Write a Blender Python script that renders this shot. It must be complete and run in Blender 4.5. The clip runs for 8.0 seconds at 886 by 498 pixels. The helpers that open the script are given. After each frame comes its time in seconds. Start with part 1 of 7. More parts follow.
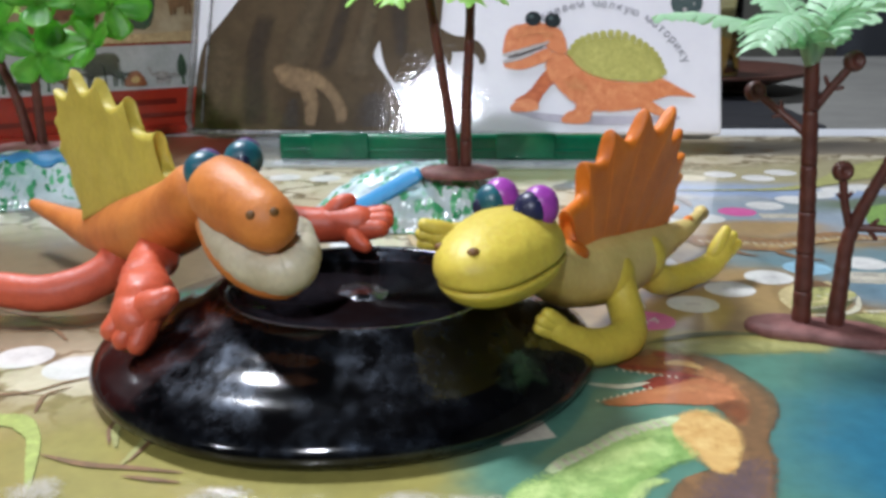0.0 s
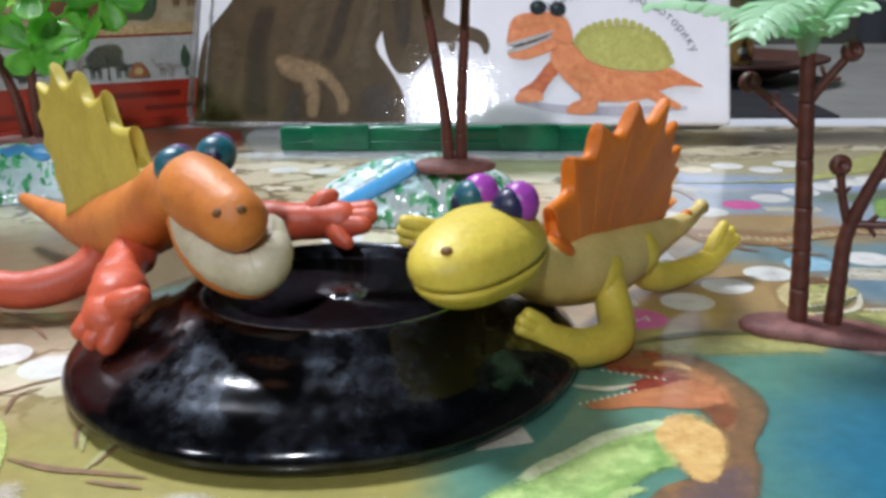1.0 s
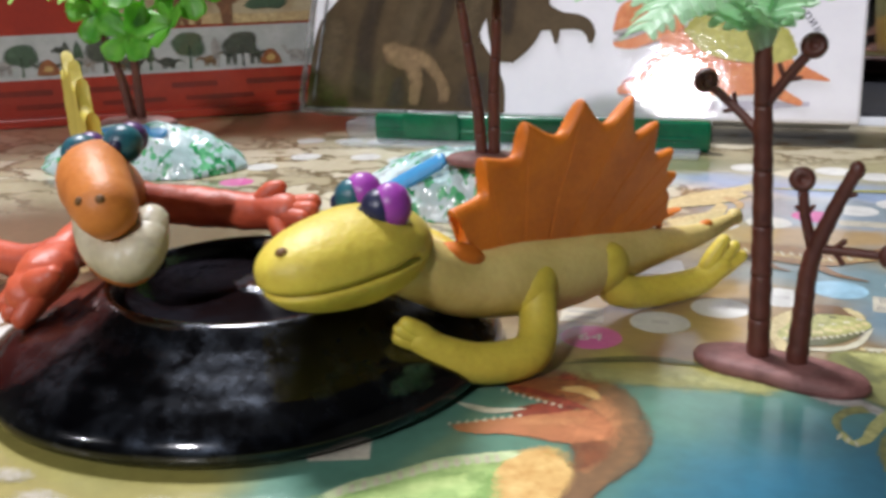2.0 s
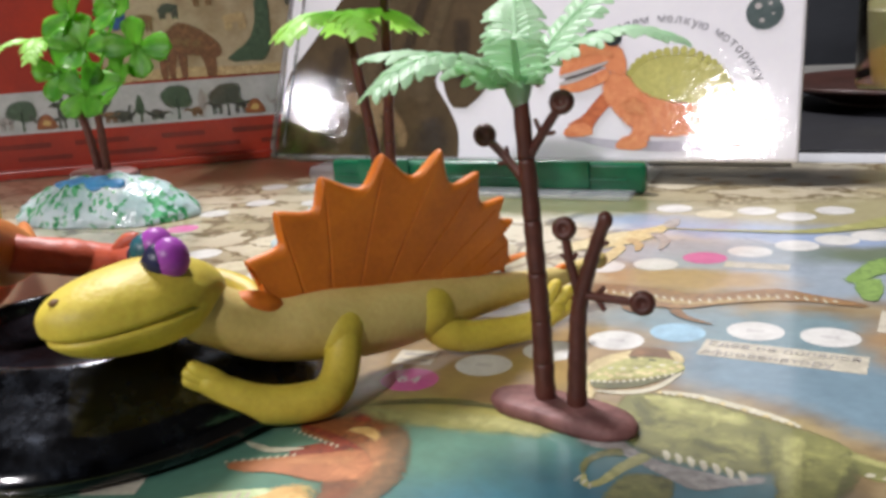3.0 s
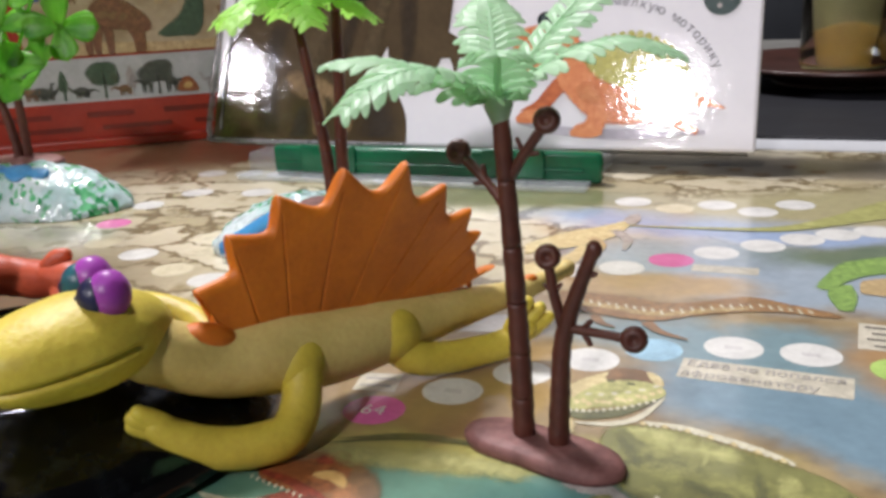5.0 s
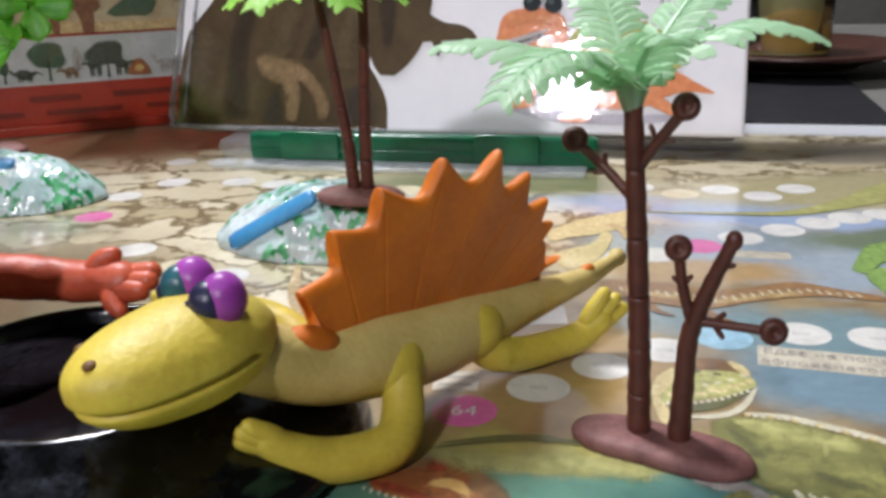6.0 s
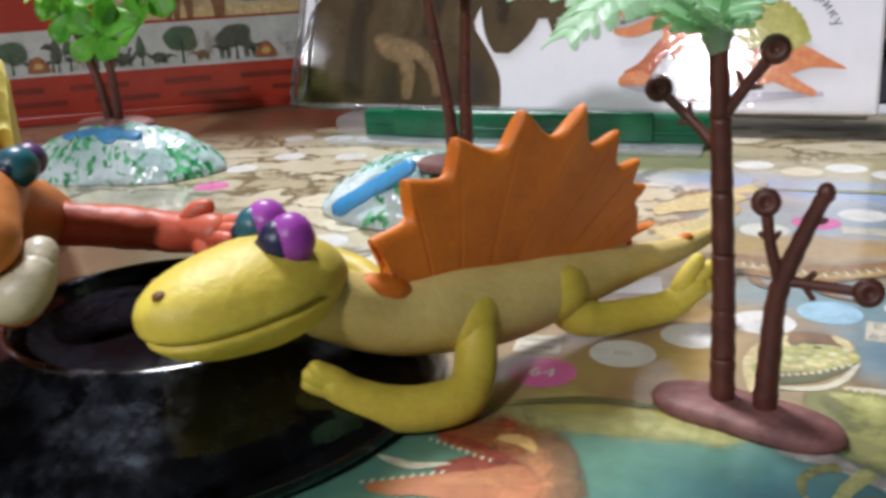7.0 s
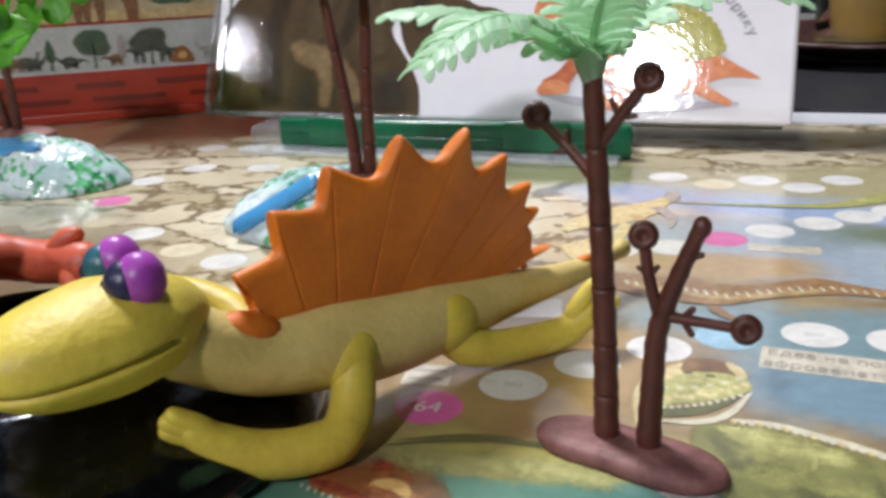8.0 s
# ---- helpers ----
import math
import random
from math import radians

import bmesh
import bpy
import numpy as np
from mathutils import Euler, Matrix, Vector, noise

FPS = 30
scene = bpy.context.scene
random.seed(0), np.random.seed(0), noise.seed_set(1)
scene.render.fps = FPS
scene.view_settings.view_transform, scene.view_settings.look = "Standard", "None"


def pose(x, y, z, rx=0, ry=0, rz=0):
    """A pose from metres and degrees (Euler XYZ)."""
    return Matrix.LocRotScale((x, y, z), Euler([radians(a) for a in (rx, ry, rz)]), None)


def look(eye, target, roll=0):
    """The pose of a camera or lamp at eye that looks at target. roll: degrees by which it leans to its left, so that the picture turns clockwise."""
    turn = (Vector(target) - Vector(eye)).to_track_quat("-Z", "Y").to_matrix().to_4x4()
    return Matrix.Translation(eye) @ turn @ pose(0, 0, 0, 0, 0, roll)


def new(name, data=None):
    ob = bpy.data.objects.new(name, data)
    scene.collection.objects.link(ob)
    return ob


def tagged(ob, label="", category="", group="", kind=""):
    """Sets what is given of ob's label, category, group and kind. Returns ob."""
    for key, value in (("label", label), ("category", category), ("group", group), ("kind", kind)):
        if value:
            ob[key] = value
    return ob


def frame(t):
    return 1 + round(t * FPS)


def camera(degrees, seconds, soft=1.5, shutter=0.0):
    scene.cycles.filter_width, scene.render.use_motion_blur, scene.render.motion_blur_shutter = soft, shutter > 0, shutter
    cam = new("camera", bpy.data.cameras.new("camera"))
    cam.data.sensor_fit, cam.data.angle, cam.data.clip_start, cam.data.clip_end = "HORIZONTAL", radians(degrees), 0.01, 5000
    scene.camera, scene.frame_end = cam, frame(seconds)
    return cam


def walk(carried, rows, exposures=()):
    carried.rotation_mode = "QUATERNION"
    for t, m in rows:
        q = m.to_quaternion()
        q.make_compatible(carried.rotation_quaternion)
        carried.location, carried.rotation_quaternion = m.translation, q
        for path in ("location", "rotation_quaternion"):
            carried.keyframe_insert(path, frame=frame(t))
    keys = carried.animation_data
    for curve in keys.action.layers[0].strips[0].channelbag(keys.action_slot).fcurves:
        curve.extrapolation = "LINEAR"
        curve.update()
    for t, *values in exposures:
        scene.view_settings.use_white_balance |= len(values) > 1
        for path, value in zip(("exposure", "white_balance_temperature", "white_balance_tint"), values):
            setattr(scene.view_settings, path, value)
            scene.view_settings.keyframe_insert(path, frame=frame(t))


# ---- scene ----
cam = camera(52.0, 8.0, soft=3.4, shutter=0.4)
PATH = [
    (0, (0.023, 0.003, 0.091), (-0.096, 1.917, -0.476), -0.5),
    (0.5, (0.024, 0.004, 0.092), (-0.083, 1.918, -0.480), -0.5),
    (1, (0.032, 0.010, 0.091), (-0.132, 1.914, -0.498), -0.9),
    (1.2, (0.042, 0.015, 0.090), (-0.163, 1.917, -0.492), -1.1),
    (2.3, (0.129, 0.044, 0.090), (-0.625, 1.797, -0.509), -2.7),
    (2.5, (0.145, 0.050, 0.092), (-0.613, 1.812, -0.474), -3.2),
    (2.6, (0.150, 0.052, 0.094), (-0.610, 1.814, -0.467), -3.4),
    (2.9, (0.161, 0.051, 0.093), (-0.634, 1.805, -0.454), -3.7),
    (3, (0.167, 0.050, 0.093), (-0.652, 1.797, -0.430), -3.9),
    (3.5, (0.171, 0.058, 0.091), (-0.646, 1.797, -0.462), -4.0),
    (4, (0.171, 0.059, 0.091), (-0.593, 1.826, -0.450), -3.5),
    (4.2, (0.172, 0.059, 0.092), (-0.584, 1.831, -0.446), -3.5),
    (5.3, (0.140, 0.072, 0.103), (-0.452, 1.874, -0.530), -2.4),
    (5.5, (0.132, 0.075, 0.102), (-0.387, 1.899, -0.533), -1.9),
    (5.9, (0.109, 0.065, 0.102), (-0.349, 1.902, -0.533), -1.8),
    (6, (0.106, 0.063, 0.102), (-0.352, 1.896, -0.546), -1.9),
    (6.5, (0.104, 0.063, 0.094), (-0.530, 1.845, -0.556), -2.8),
    (7, (0.117, 0.066, 0.092), (-0.620, 1.811, -0.550), -3.3),
    (7.5, (0.132, 0.077, 0.094), (-0.620, 1.815, -0.551), -3.2),
    (8, (0.127, 0.081, 0.095), (-0.504, 1.863, -0.558), -2.7),
]
walk(cam, [(t, look(eye, target, roll)) for t, eye, target, roll in PATH],
     [(0.0, 0.53, 6100, 8.5), (1.2, 0.53, 6100, 8.5), (2.5, 0.62, 6700, 13.0), (4.2, 0.60, 6750, 13.5), (5.5, 0.50, 6650, 13.5), (6.5, 0.51, 6450, 11.0), (8.0, 0.57, 6450, 12.0)])

# ---- world, lamps, exposure ----
world = bpy.data.worlds.new("room_air")
scene.world = world
world.use_nodes = True
world.node_tree.nodes["Background"].inputs[0].default_value = (0.9, 0.95, 1.0, 1)
world.node_tree.nodes["Background"].inputs[1].default_value = 0.004


def lamp(name, at, aim, watts, size, tint):
    data = bpy.data.lights.new(name, "AREA")
    data.shape, data.size, data.energy, data.color = "DISK", size, watts, tint
    ob = new(name, data)
    ob.matrix_world = look(at, aim)
    return ob


lamp("ceiling_lamp_light", (-0.62, 0.85, 1.55), (0.0, 0.3, 0.0), 30, 0.40, (0.985, 0.98, 1.03))
lamp("wall_lamp_light", (-0.17, -1.50, 1.27), (0.0, 0.35, 0.0), 16, 0.12, (0.985, 0.98, 1.03))
lamp("corner_lamp_light", (-1.50, -1.30, 1.22), (0.0, 0.35, 0.0), 4.5, 0.075, (0.985, 0.98, 1.03))


# ---- materials ----
def nodes_of(name):
    m = bpy.data.materials.new(name)
    m.use_nodes = True
    return m, m.node_tree, m.node_tree.nodes["Principled BSDF"]


def link(nt, a, b):
    nt.links.new(a, b)


def noise_tex(nt, scale, detail=4.0, rough=0.6, coord="Object"):
    tc = nt.nodes.new("ShaderNodeTexCoord")
    n = nt.nodes.new("ShaderNodeTexNoise")
    n.inputs["Scale"].default_value, n.inputs["Detail"].default_value, n.inputs["Roughness"].default_value = scale, detail, rough
    link(nt, tc.outputs[coord], n.inputs["Vector"])
    return n


def mix_rgb(nt, fac, a, b, mode="MIX"):
    m = nt.nodes.new("ShaderNodeMix")
    m.data_type, m.blend_type = "RGBA", mode
    for sock, val in ((m.inputs[0], fac), (m.inputs[6], a), (m.inputs[7], b)):
        if isinstance(val, bpy.types.NodeSocket):
            link(nt, val, sock)
        elif isinstance(val, (int, float)):
            sock.default_value = val
        else:
            sock.default_value = (*val, 1)
    return m.outputs[2]


def ramp(nt, fac, lo, hi):
    r = nt.nodes.new("ShaderNodeMapRange")
    r.interpolation_type = "SMOOTHSTEP"
    r.inputs[1].default_value, r.inputs[2].default_value = lo, hi
    link(nt, fac, r.inputs[0])
    return r.outputs[0]


def bump(nt, bsdf, height, strength, dist):
    b = nt.nodes.new("ShaderNodeBump")
    b.inputs["Strength"].default_value, b.inputs["Distance"].default_value = strength, dist
    link(nt, height, b.inputs["Height"])
    link(nt, b.outputs[0], bsdf.inputs["Normal"])


def surface(name, colour, dark=None, rough=0.5, fine=900.0, coarse=90.0, relief=0.00015, coat=0.0, sub=0.0, metal=0.0, spec=0.5, amount=0.35):
    """A material with grain at two scales: fine relief and a slow drift of colour."""
    m, nt, p = nodes_of(name)
    dark = dark or tuple(c * 0.72 for c in colour)
    big, small = noise_tex(nt, coarse), noise_tex(nt, fine, 3.0)
    c = mix_rgb(nt, ramp(nt, big.outputs[0], 0.35, 0.7), colour, dark)
    c = mix_rgb(nt, amount * 0.6, c, small.outputs[0], "OVERLAY")
    link(nt, c, p.inputs["Base Color"])
    p.inputs["Metallic"].default_value = metal
    p.inputs["Specular IOR Level"].default_value = spec
    rr = nt.nodes.new("ShaderNodeMapRange")
    rr.inputs[3].default_value, rr.inputs[4].default_value = rough * 0.85, min(1.0, rough * 1.2)
    link(nt, big.outputs[0], rr.inputs[0])
    link(nt, rr.outputs[0], p.inputs["Roughness"])
    p.inputs["Coat Weight"].default_value, p.inputs["Coat Roughness"].default_value = coat, 0.08
    if sub:
        p.inputs["Subsurface Weight"].default_value = sub
        p.inputs["Subsurface Radius"].default_value = (0.004, 0.002, 0.001)
        p.inputs["Subsurface Scale"].default_value = 1.0
    if relief and sub:
        dent = noise_tex(nt, 170.0, 3.0)
        add = nt.nodes.new("ShaderNodeMath")
        add.operation = "MULTIPLY_ADD"
        link(nt, dent.outputs[0], add.inputs[0])
        add.inputs[1].default_value = 3.0
        link(nt, small.outputs[0], add.inputs[2])
        bump(nt, p, add.outputs[0], 0.5, relief)
    elif relief:
        bump(nt, p, small.outputs[0], 0.5, relief)
    return m


def glossy_print(name, colour, dark=None, fine=700.0, coarse=120.0):
    """Ink under lamination: coloured grain, a smooth clear coat."""
    return surface(name, colour, dark, rough=0.4, fine=fine, coarse=coarse, relief=0.0, coat=0.7, amount=0.5)


YELLOW = surface("yellow_clay", (0.66, 0.53, 0.068), (0.54, 0.42, 0.05), 0.50, 700, 60, 0.00024, sub=0.05)
PALE_YELLOW = surface("pale_yellow_clay", (0.70, 0.545, 0.20), (0.59, 0.45, 0.145), 0.52, 700, 60, 0.00024, sub=0.05)
SAIL_YELLOW = surface("sail_yellow_clay", (0.54, 0.45, 0.065), (0.46, 0.375, 0.05), 0.55, 500, 80, 0.0002, sub=0.05)
SAIL_ORANGE = surface("sail_orange_clay", (0.68, 0.185, 0.012), (0.56, 0.14, 0.010), 0.52, 700, 60, 0.00024, sub=0.05)
ORANGE = surface("orange_clay", (0.62, 0.215, 0.04), (0.50, 0.15, 0.025), 0.52, 700, 60, 0.00024, sub=0.05)
CORAL = surface("coral_clay", (0.57, 0.105, 0.045), (0.45, 0.07, 0.03), 0.46, 600, 70, 0.0002, sub=0.05)
TEETH = surface("cream_clay", (0.60, 0.55, 0.40), (0.46, 0.40, 0.27), 0.4, 500, 90, 0.0002, sub=0.05)
PURPLE = surface("purple_clay", (0.36, 0.06, 0.40), (0.28, 0.04, 0.33), 0.38, 700, 70, 0.0001)
PLUM = surface("plum_clay", (0.11, 0.045, 0.17), (0.07, 0.03, 0.11), 0.38, 700, 70, 0.0001)
TEAL = surface("teal_clay", (0.02, 0.13, 0.16), (0.012, 0.07, 0.11), 0.36, 700, 200, 0.0001)
NAVY = surface("navy_clay", (0.018, 0.022, 0.075), (0.01, 0.012, 0.04), 0.36, 700, 200, 0.0001)
# dark brown for the nostril beads: the shade of a pricked hole as colour
NOSTRIL_SHADE = surface("nostril_shade", (0.17, 0.075, 0.012), None, 0.6)


def smudged_black(name):
    """Black gloss paint: a crisp thin lacquer over bluish finger smudges that scatter the lamps."""
    m, nt, p = nodes_of(name)
    p.inputs["Base Color"].default_value = (0.0006, 0.0006, 0.0010, 1)
    p.inputs["Specular Tint"].default_value = (0.58, 0.74, 1.0, 1)
    smear, blot, ripple = noise_tex(nt, 170, 6, 0.7), noise_tex(nt, 48, 3), noise_tex(nt, 75, 3)
    both = nt.nodes.new("ShaderNodeMath")
    both.operation = "MULTIPLY"
    link(nt, ramp(nt, smear.outputs[0], 0.36, 0.72), both.inputs[0])
    link(nt, ramp(nt, blot.outputs[0], 0.38, 0.64), both.inputs[1])
    sp = nt.nodes.new("ShaderNodeMapRange")
    sp.inputs[3].default_value, sp.inputs[4].default_value = 0.0, 0.62
    link(nt, both.outputs[0], sp.inputs[0])
    link(nt, sp.outputs[0], p.inputs["Specular IOR Level"])
    p.inputs["Roughness"].default_value = 0.42
    p.inputs["Coat Weight"].default_value = 1.0
    p.inputs["Coat IOR"].default_value = 1.50
    p.inputs["Coat Roughness"].default_value = 0.12
    bump(nt, p, ripple.outputs[0], 0.5, 0.0011)
    soft = nt.nodes.new("ShaderNodeBump")
    soft.inputs["Strength"].default_value, soft.inputs["Distance"].default_value = 0.5, 0.0003
    link(nt, ripple.outputs[0], soft.inputs["Height"])
    link(nt, soft.outputs[0], p.inputs["Coat Normal"])
    return m


BLACK = smudged_black("black_gloss")
TAR = surface("tar_pool", (0.028, 0.026, 0.034), (0.022, 0.012, 0.013), 0.14, 90, 50, 0.00008, spec=0.5)
BARK = surface("brown_plastic", (0.105, 0.030, 0.019), (0.07, 0.019, 0.013), 0.45, 900, 150, 0.00012)
BASE_BROWN = surface("base_plastic", (0.23, 0.10, 0.09), (0.13, 0.05, 0.045), 0.60, 500, 160, 0.0005)
RED_CARD = surface("red_card", (0.37, 0.028, 0.010), (0.29, 0.020, 0.008), 0.35, 500, 30, 0.0, coat=0.3)
WHITE_CARD = surface("white_card", (0.46, 0.47, 0.46), (0.38, 0.40, 0.38), 0.4, 400, 60, 0.0, coat=0.3)
GREEN_PLASTIC = surface("green_plastic", (0.005, 0.135, 0.06), (0.004, 0.10, 0.05), 0.25, 400, 60, 0.00006)
STRIP_BLUE = surface("blue_clay", (0.05, 0.28, 0.56), (0.04, 0.22, 0.48), 0.4, 500, 120, 0.0001)
WALL_PAINT = surface("wall_paint", (0.10, 0.10, 0.085), (0.085, 0.085, 0.07), 0.8, 60, 2, 0.001)
CEILING_PAINT = surface("ceiling_paint", (0.10, 0.10, 0.097), None, 0.9, 60, 2, 0.0, amount=0.1)
CLOTH_WHITE = surface("white_tabletop", (0.56, 0.58, 0.60), (0.5, 0.52, 0.55), 0.35, 300, 12, 0.0)
TABLE_GREY = surface("grey_tabletop", (0.18, 0.18, 0.165), (0.14, 0.14, 0.13), 0.5, 300, 12, 0.0)
SLATE = surface("slate_plastic", (0.012, 0.013, 0.017), (0.008, 0.009, 0.012), 0.5, 400, 20, 0.0001)
FABRIC_DARK = surface("dark_fabric", (0.012, 0.015, 0.02), (0.02, 0.024, 0.03), 0.9, 500, 20, 0.001)
COPPER_DISH = surface("copper_dish", (0.055, 0.020, 0.014), (0.035, 0.013, 0.009), 0.35, 300, 40, 0.0002)
CANDLE = surface("candle_wax", (0.13, 0.118, 0.045), (0.10, 0.088, 0.03), 0.5, 200, 30, 0.0003)
GOLD_LABEL = surface("ochre_label", (0.22, 0.13, 0.02), None, 0.5, 200, 30)


def leaf_material(name, colour, dark, share=0.35):
    """Thin tinted plastic that lets some light through."""
    m = surface(name, colour, dark, 0.4, 900, 120, 0.0001)
    nt = m.node_tree
    p = nt.nodes["Principled BSDF"]
    out = [n for n in nt.nodes if n.type == "OUTPUT_MATERIAL"][0]
    thin = nt.nodes.new("ShaderNodeBsdfTranslucent")
    thin.inputs["Color"].default_value = (*[min(1.0, c * 1.15) for c in colour], 1)
    both = nt.nodes.new("ShaderNodeMixShader")
    both.inputs[0].default_value = share
    link(nt, p.outputs[0], both.inputs[1])
    link(nt, thin.outputs[0], both.inputs[2])
    link(nt, both.outputs[0], out.inputs["Surface"])
    return m


LEAF = leaf_material("frond_plastic", (0.60, 0.80, 0.60), (0.46, 0.71, 0.48), 0.50)
LEAF_BRIGHT = leaf_material("bright_frond_plastic", (0.62, 0.88, 0.36), (0.44, 0.76, 0.20), 0.55)
LEAF_ROUND = leaf_material("round_leaf_plastic", (0.24, 0.58, 0.08), (0.06, 0.32, 0.025), 0.55)


def clear_plastic(name, rough=0.05):
    m, nt, p = nodes_of(name)
    p.inputs["Base Color"].default_value = (0.95, 0.97, 0.97, 1)
    p.inputs["Roughness"].default_value = rough
    p.inputs["Transmission Weight"].default_value = 1.0
    p.inputs["IOR"].default_value = 1.25
    return m


SLEEVE = surface("film_edge_plastic", (0.42, 0.42, 0.44), (0.28, 0.28, 0.30), 0.08, 500, 200, 0.0009, coat=0.6)
SLEEVE.node_tree.nodes["Principled BSDF"].inputs["Alpha"].default_value = 0.55
MILKY = surface("milky_plastic", (0.62, 0.68, 0.71), (0.52, 0.58, 0.61), 0.18, 300, 60, 0.0002)
MILKY.node_tree.nodes["Principled BSDF"].inputs["Alpha"].default_value = 0.24
CLEAR = clear_plastic("clear_plastic")


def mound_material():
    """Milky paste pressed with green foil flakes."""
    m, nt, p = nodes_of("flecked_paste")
    tc = nt.nodes.new("ShaderNodeTexCoord")
    v = nt.nodes.new("ShaderNodeTexVoronoi")
    v.inputs["Scale"].default_value = 430
    drip = nt.nodes.new("ShaderNodeMapping")
    drip.inputs["Scale"].default_value = (1.0, 1.0, 0.42)
    link(nt, tc.outputs["Object"], drip.inputs["Vector"])
    link(nt, drip.outputs[0], v.inputs["Vector"])
    n = noise_tex(nt, 60, 3)
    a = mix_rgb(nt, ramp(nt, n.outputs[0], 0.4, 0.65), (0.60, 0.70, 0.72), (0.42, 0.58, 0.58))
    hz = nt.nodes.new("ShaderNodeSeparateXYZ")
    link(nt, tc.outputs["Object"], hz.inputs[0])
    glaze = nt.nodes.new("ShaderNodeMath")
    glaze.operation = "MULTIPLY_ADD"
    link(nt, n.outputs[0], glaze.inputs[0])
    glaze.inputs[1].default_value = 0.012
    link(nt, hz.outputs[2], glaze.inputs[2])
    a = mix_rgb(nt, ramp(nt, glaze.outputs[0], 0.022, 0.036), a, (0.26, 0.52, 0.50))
    sep = nt.nodes.new("ShaderNodeSeparateColor")
    link(nt, v.outputs["Color"], sep.inputs[0])
    clump = noise_tex(nt, 85, 2)
    add = nt.nodes.new("ShaderNodeMath")
    add.operation = "MULTIPLY"
    link(nt, ramp(nt, sep.outputs[0], 0.5, 0.56), add.inputs[0])
    link(nt, ramp(nt, clump.outputs[0], 0.44, 0.53), add.inputs[1])
    green = mix_rgb(nt, sep.outputs[1], (0.02, 0.24, 0.08), (0.16, 0.52, 0.26))
    link(nt, mix_rgb(nt, add.outputs[0], a, green), p.inputs["Base Color"])
    p.inputs["Roughness"].default_value = 0.16
    p.inputs["Subsurface Weight"].default_value = 0.25
    p.inputs["Subsurface Radius"].default_value = (0.003, 0.004, 0.004)
    bump(nt, p, v.outputs["Distance"], 0.5, 0.0008)
    return m


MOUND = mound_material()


def board_material():
    """The printed ground of the game sheet: soft painted areas under a glossy film."""
    m, nt, p = nodes_of("printed_sheet")
    tc = nt.nodes.new("ShaderNodeTexCoord")
    warp = noise_tex(nt, 28, 4)
    sub = nt.nodes.new("ShaderNodeVectorMath")
    sub.operation = "SUBTRACT"
    link(nt, warp.outputs["Color"], sub.inputs[0])
    sub.inputs[1].default_value = (0.5, 0.5, 0.5)
    sc = nt.nodes.new("ShaderNodeVectorMath")
    sc.operation = "SCALE"
    link(nt, sub.outputs[0], sc.inputs[0])
    sc.inputs["Scale"].default_value = 0.03
    pos = nt.nodes.new("ShaderNodeVectorMath")
    link(nt, tc.outputs["Object"], pos.inputs[0])
    link(nt, sc.outputs[0], pos.inputs[1])
    mott, fine = noise_tex(nt, 45, 5), noise_tex(nt, 260, 4)
    c = mix_rgb(nt, ramp(nt, mott.outputs[0], 0.38, 0.62), (0.36, 0.27, 0.14), (0.22, 0.15, 0.07))

    def area(c, cx, cy, rx, ry, turn, a, b, soft=0.25):
        mp = nt.nodes.new("ShaderNodeMapping")
        mp.vector_type = "TEXTURE"
        mp.inputs["Location"].default_value = (cx, cy, 0)
        mp.inputs["Rotation"].default_value = (0, 0, radians(turn))
        mp.inputs["Scale"].default_value = (rx, ry, 1)
        link(nt, pos.outputs[0], mp.inputs["Vector"])
        ln = nt.nodes.new("ShaderNodeVectorMath")
        ln.operation = "LENGTH"
        link(nt, mp.outputs[0], ln.inputs[0])
        r = nt.nodes.new("ShaderNodeMapRange")
        r.interpolation_type = "SMOOTHSTEP"
        r.inputs[1].default_value, r.inputs[2].default_value = 1 + soft, 1 - soft
        link(nt, ln.outputs["Value"], r.inputs[0])
        return mix_rgb(nt, r.outputs[0], c, mix_rgb(nt, mott.outputs[0], a, b))

    # pale stone path with brown joints over the far half
    stretch = nt.nodes.new("ShaderNodeMapping")
    stretch.inputs["Scale"].default_value = (0.52, 1.10, 1.0)
    stretch.inputs["Rotation"].default_value = (0, 0, 0.25)
    fw = noise_tex(nt, 75, 3)
    fs = nt.nodes.new("ShaderNodeVectorMath")
    fs.operation = "MULTIPLY_ADD"
    link(nt, fw.outputs["Color"], fs.inputs[0])
    fs.inputs[1].default_value = (0.022, 0.022, 0.0)
    link(nt, pos.outputs[0], fs.inputs[2])
    link(nt, fs.outputs[0], stretch.inputs["Vector"])
    v = nt.nodes.new("ShaderNodeTexVoronoi")
    v.feature = "DISTANCE_TO_EDGE"
    v.inputs["Scale"].default_value = 42
    link(nt, stretch.outputs[0], v.inputs["Vector"])
    v2 = nt.nodes.new("ShaderNodeTexVoronoi")
    v2.inputs["Scale"].default_value = 42
    link(nt, stretch.outputs[0], v2.inputs["Vector"])
    sep = nt.nodes.new("ShaderNodeSeparateColor")
    link(nt, v2.outputs["Color"], sep.inputs[0])
    stone = mix_rgb(nt, sep.outputs[0], (0.80, 0.73, 0.55), (0.46, 0.39, 0.23))
    stone = mix_rgb(nt, ramp(nt, mott.outputs[0], 0.54, 0.70), stone, (0.30, 0.24, 0.12))
    stone = mix_rgb(nt, ramp(nt, v.outputs["Distance"], 0.015, 0.075), (0.19, 0.14, 0.065), stone)
    sx = nt.nodes.new("ShaderNodeSeparateXYZ")
    link(nt, pos.outputs[0], sx.inputs[0])
    far = nt.nodes.new("ShaderNodeMath")
    far.operation = "MULTIPLY_ADD"
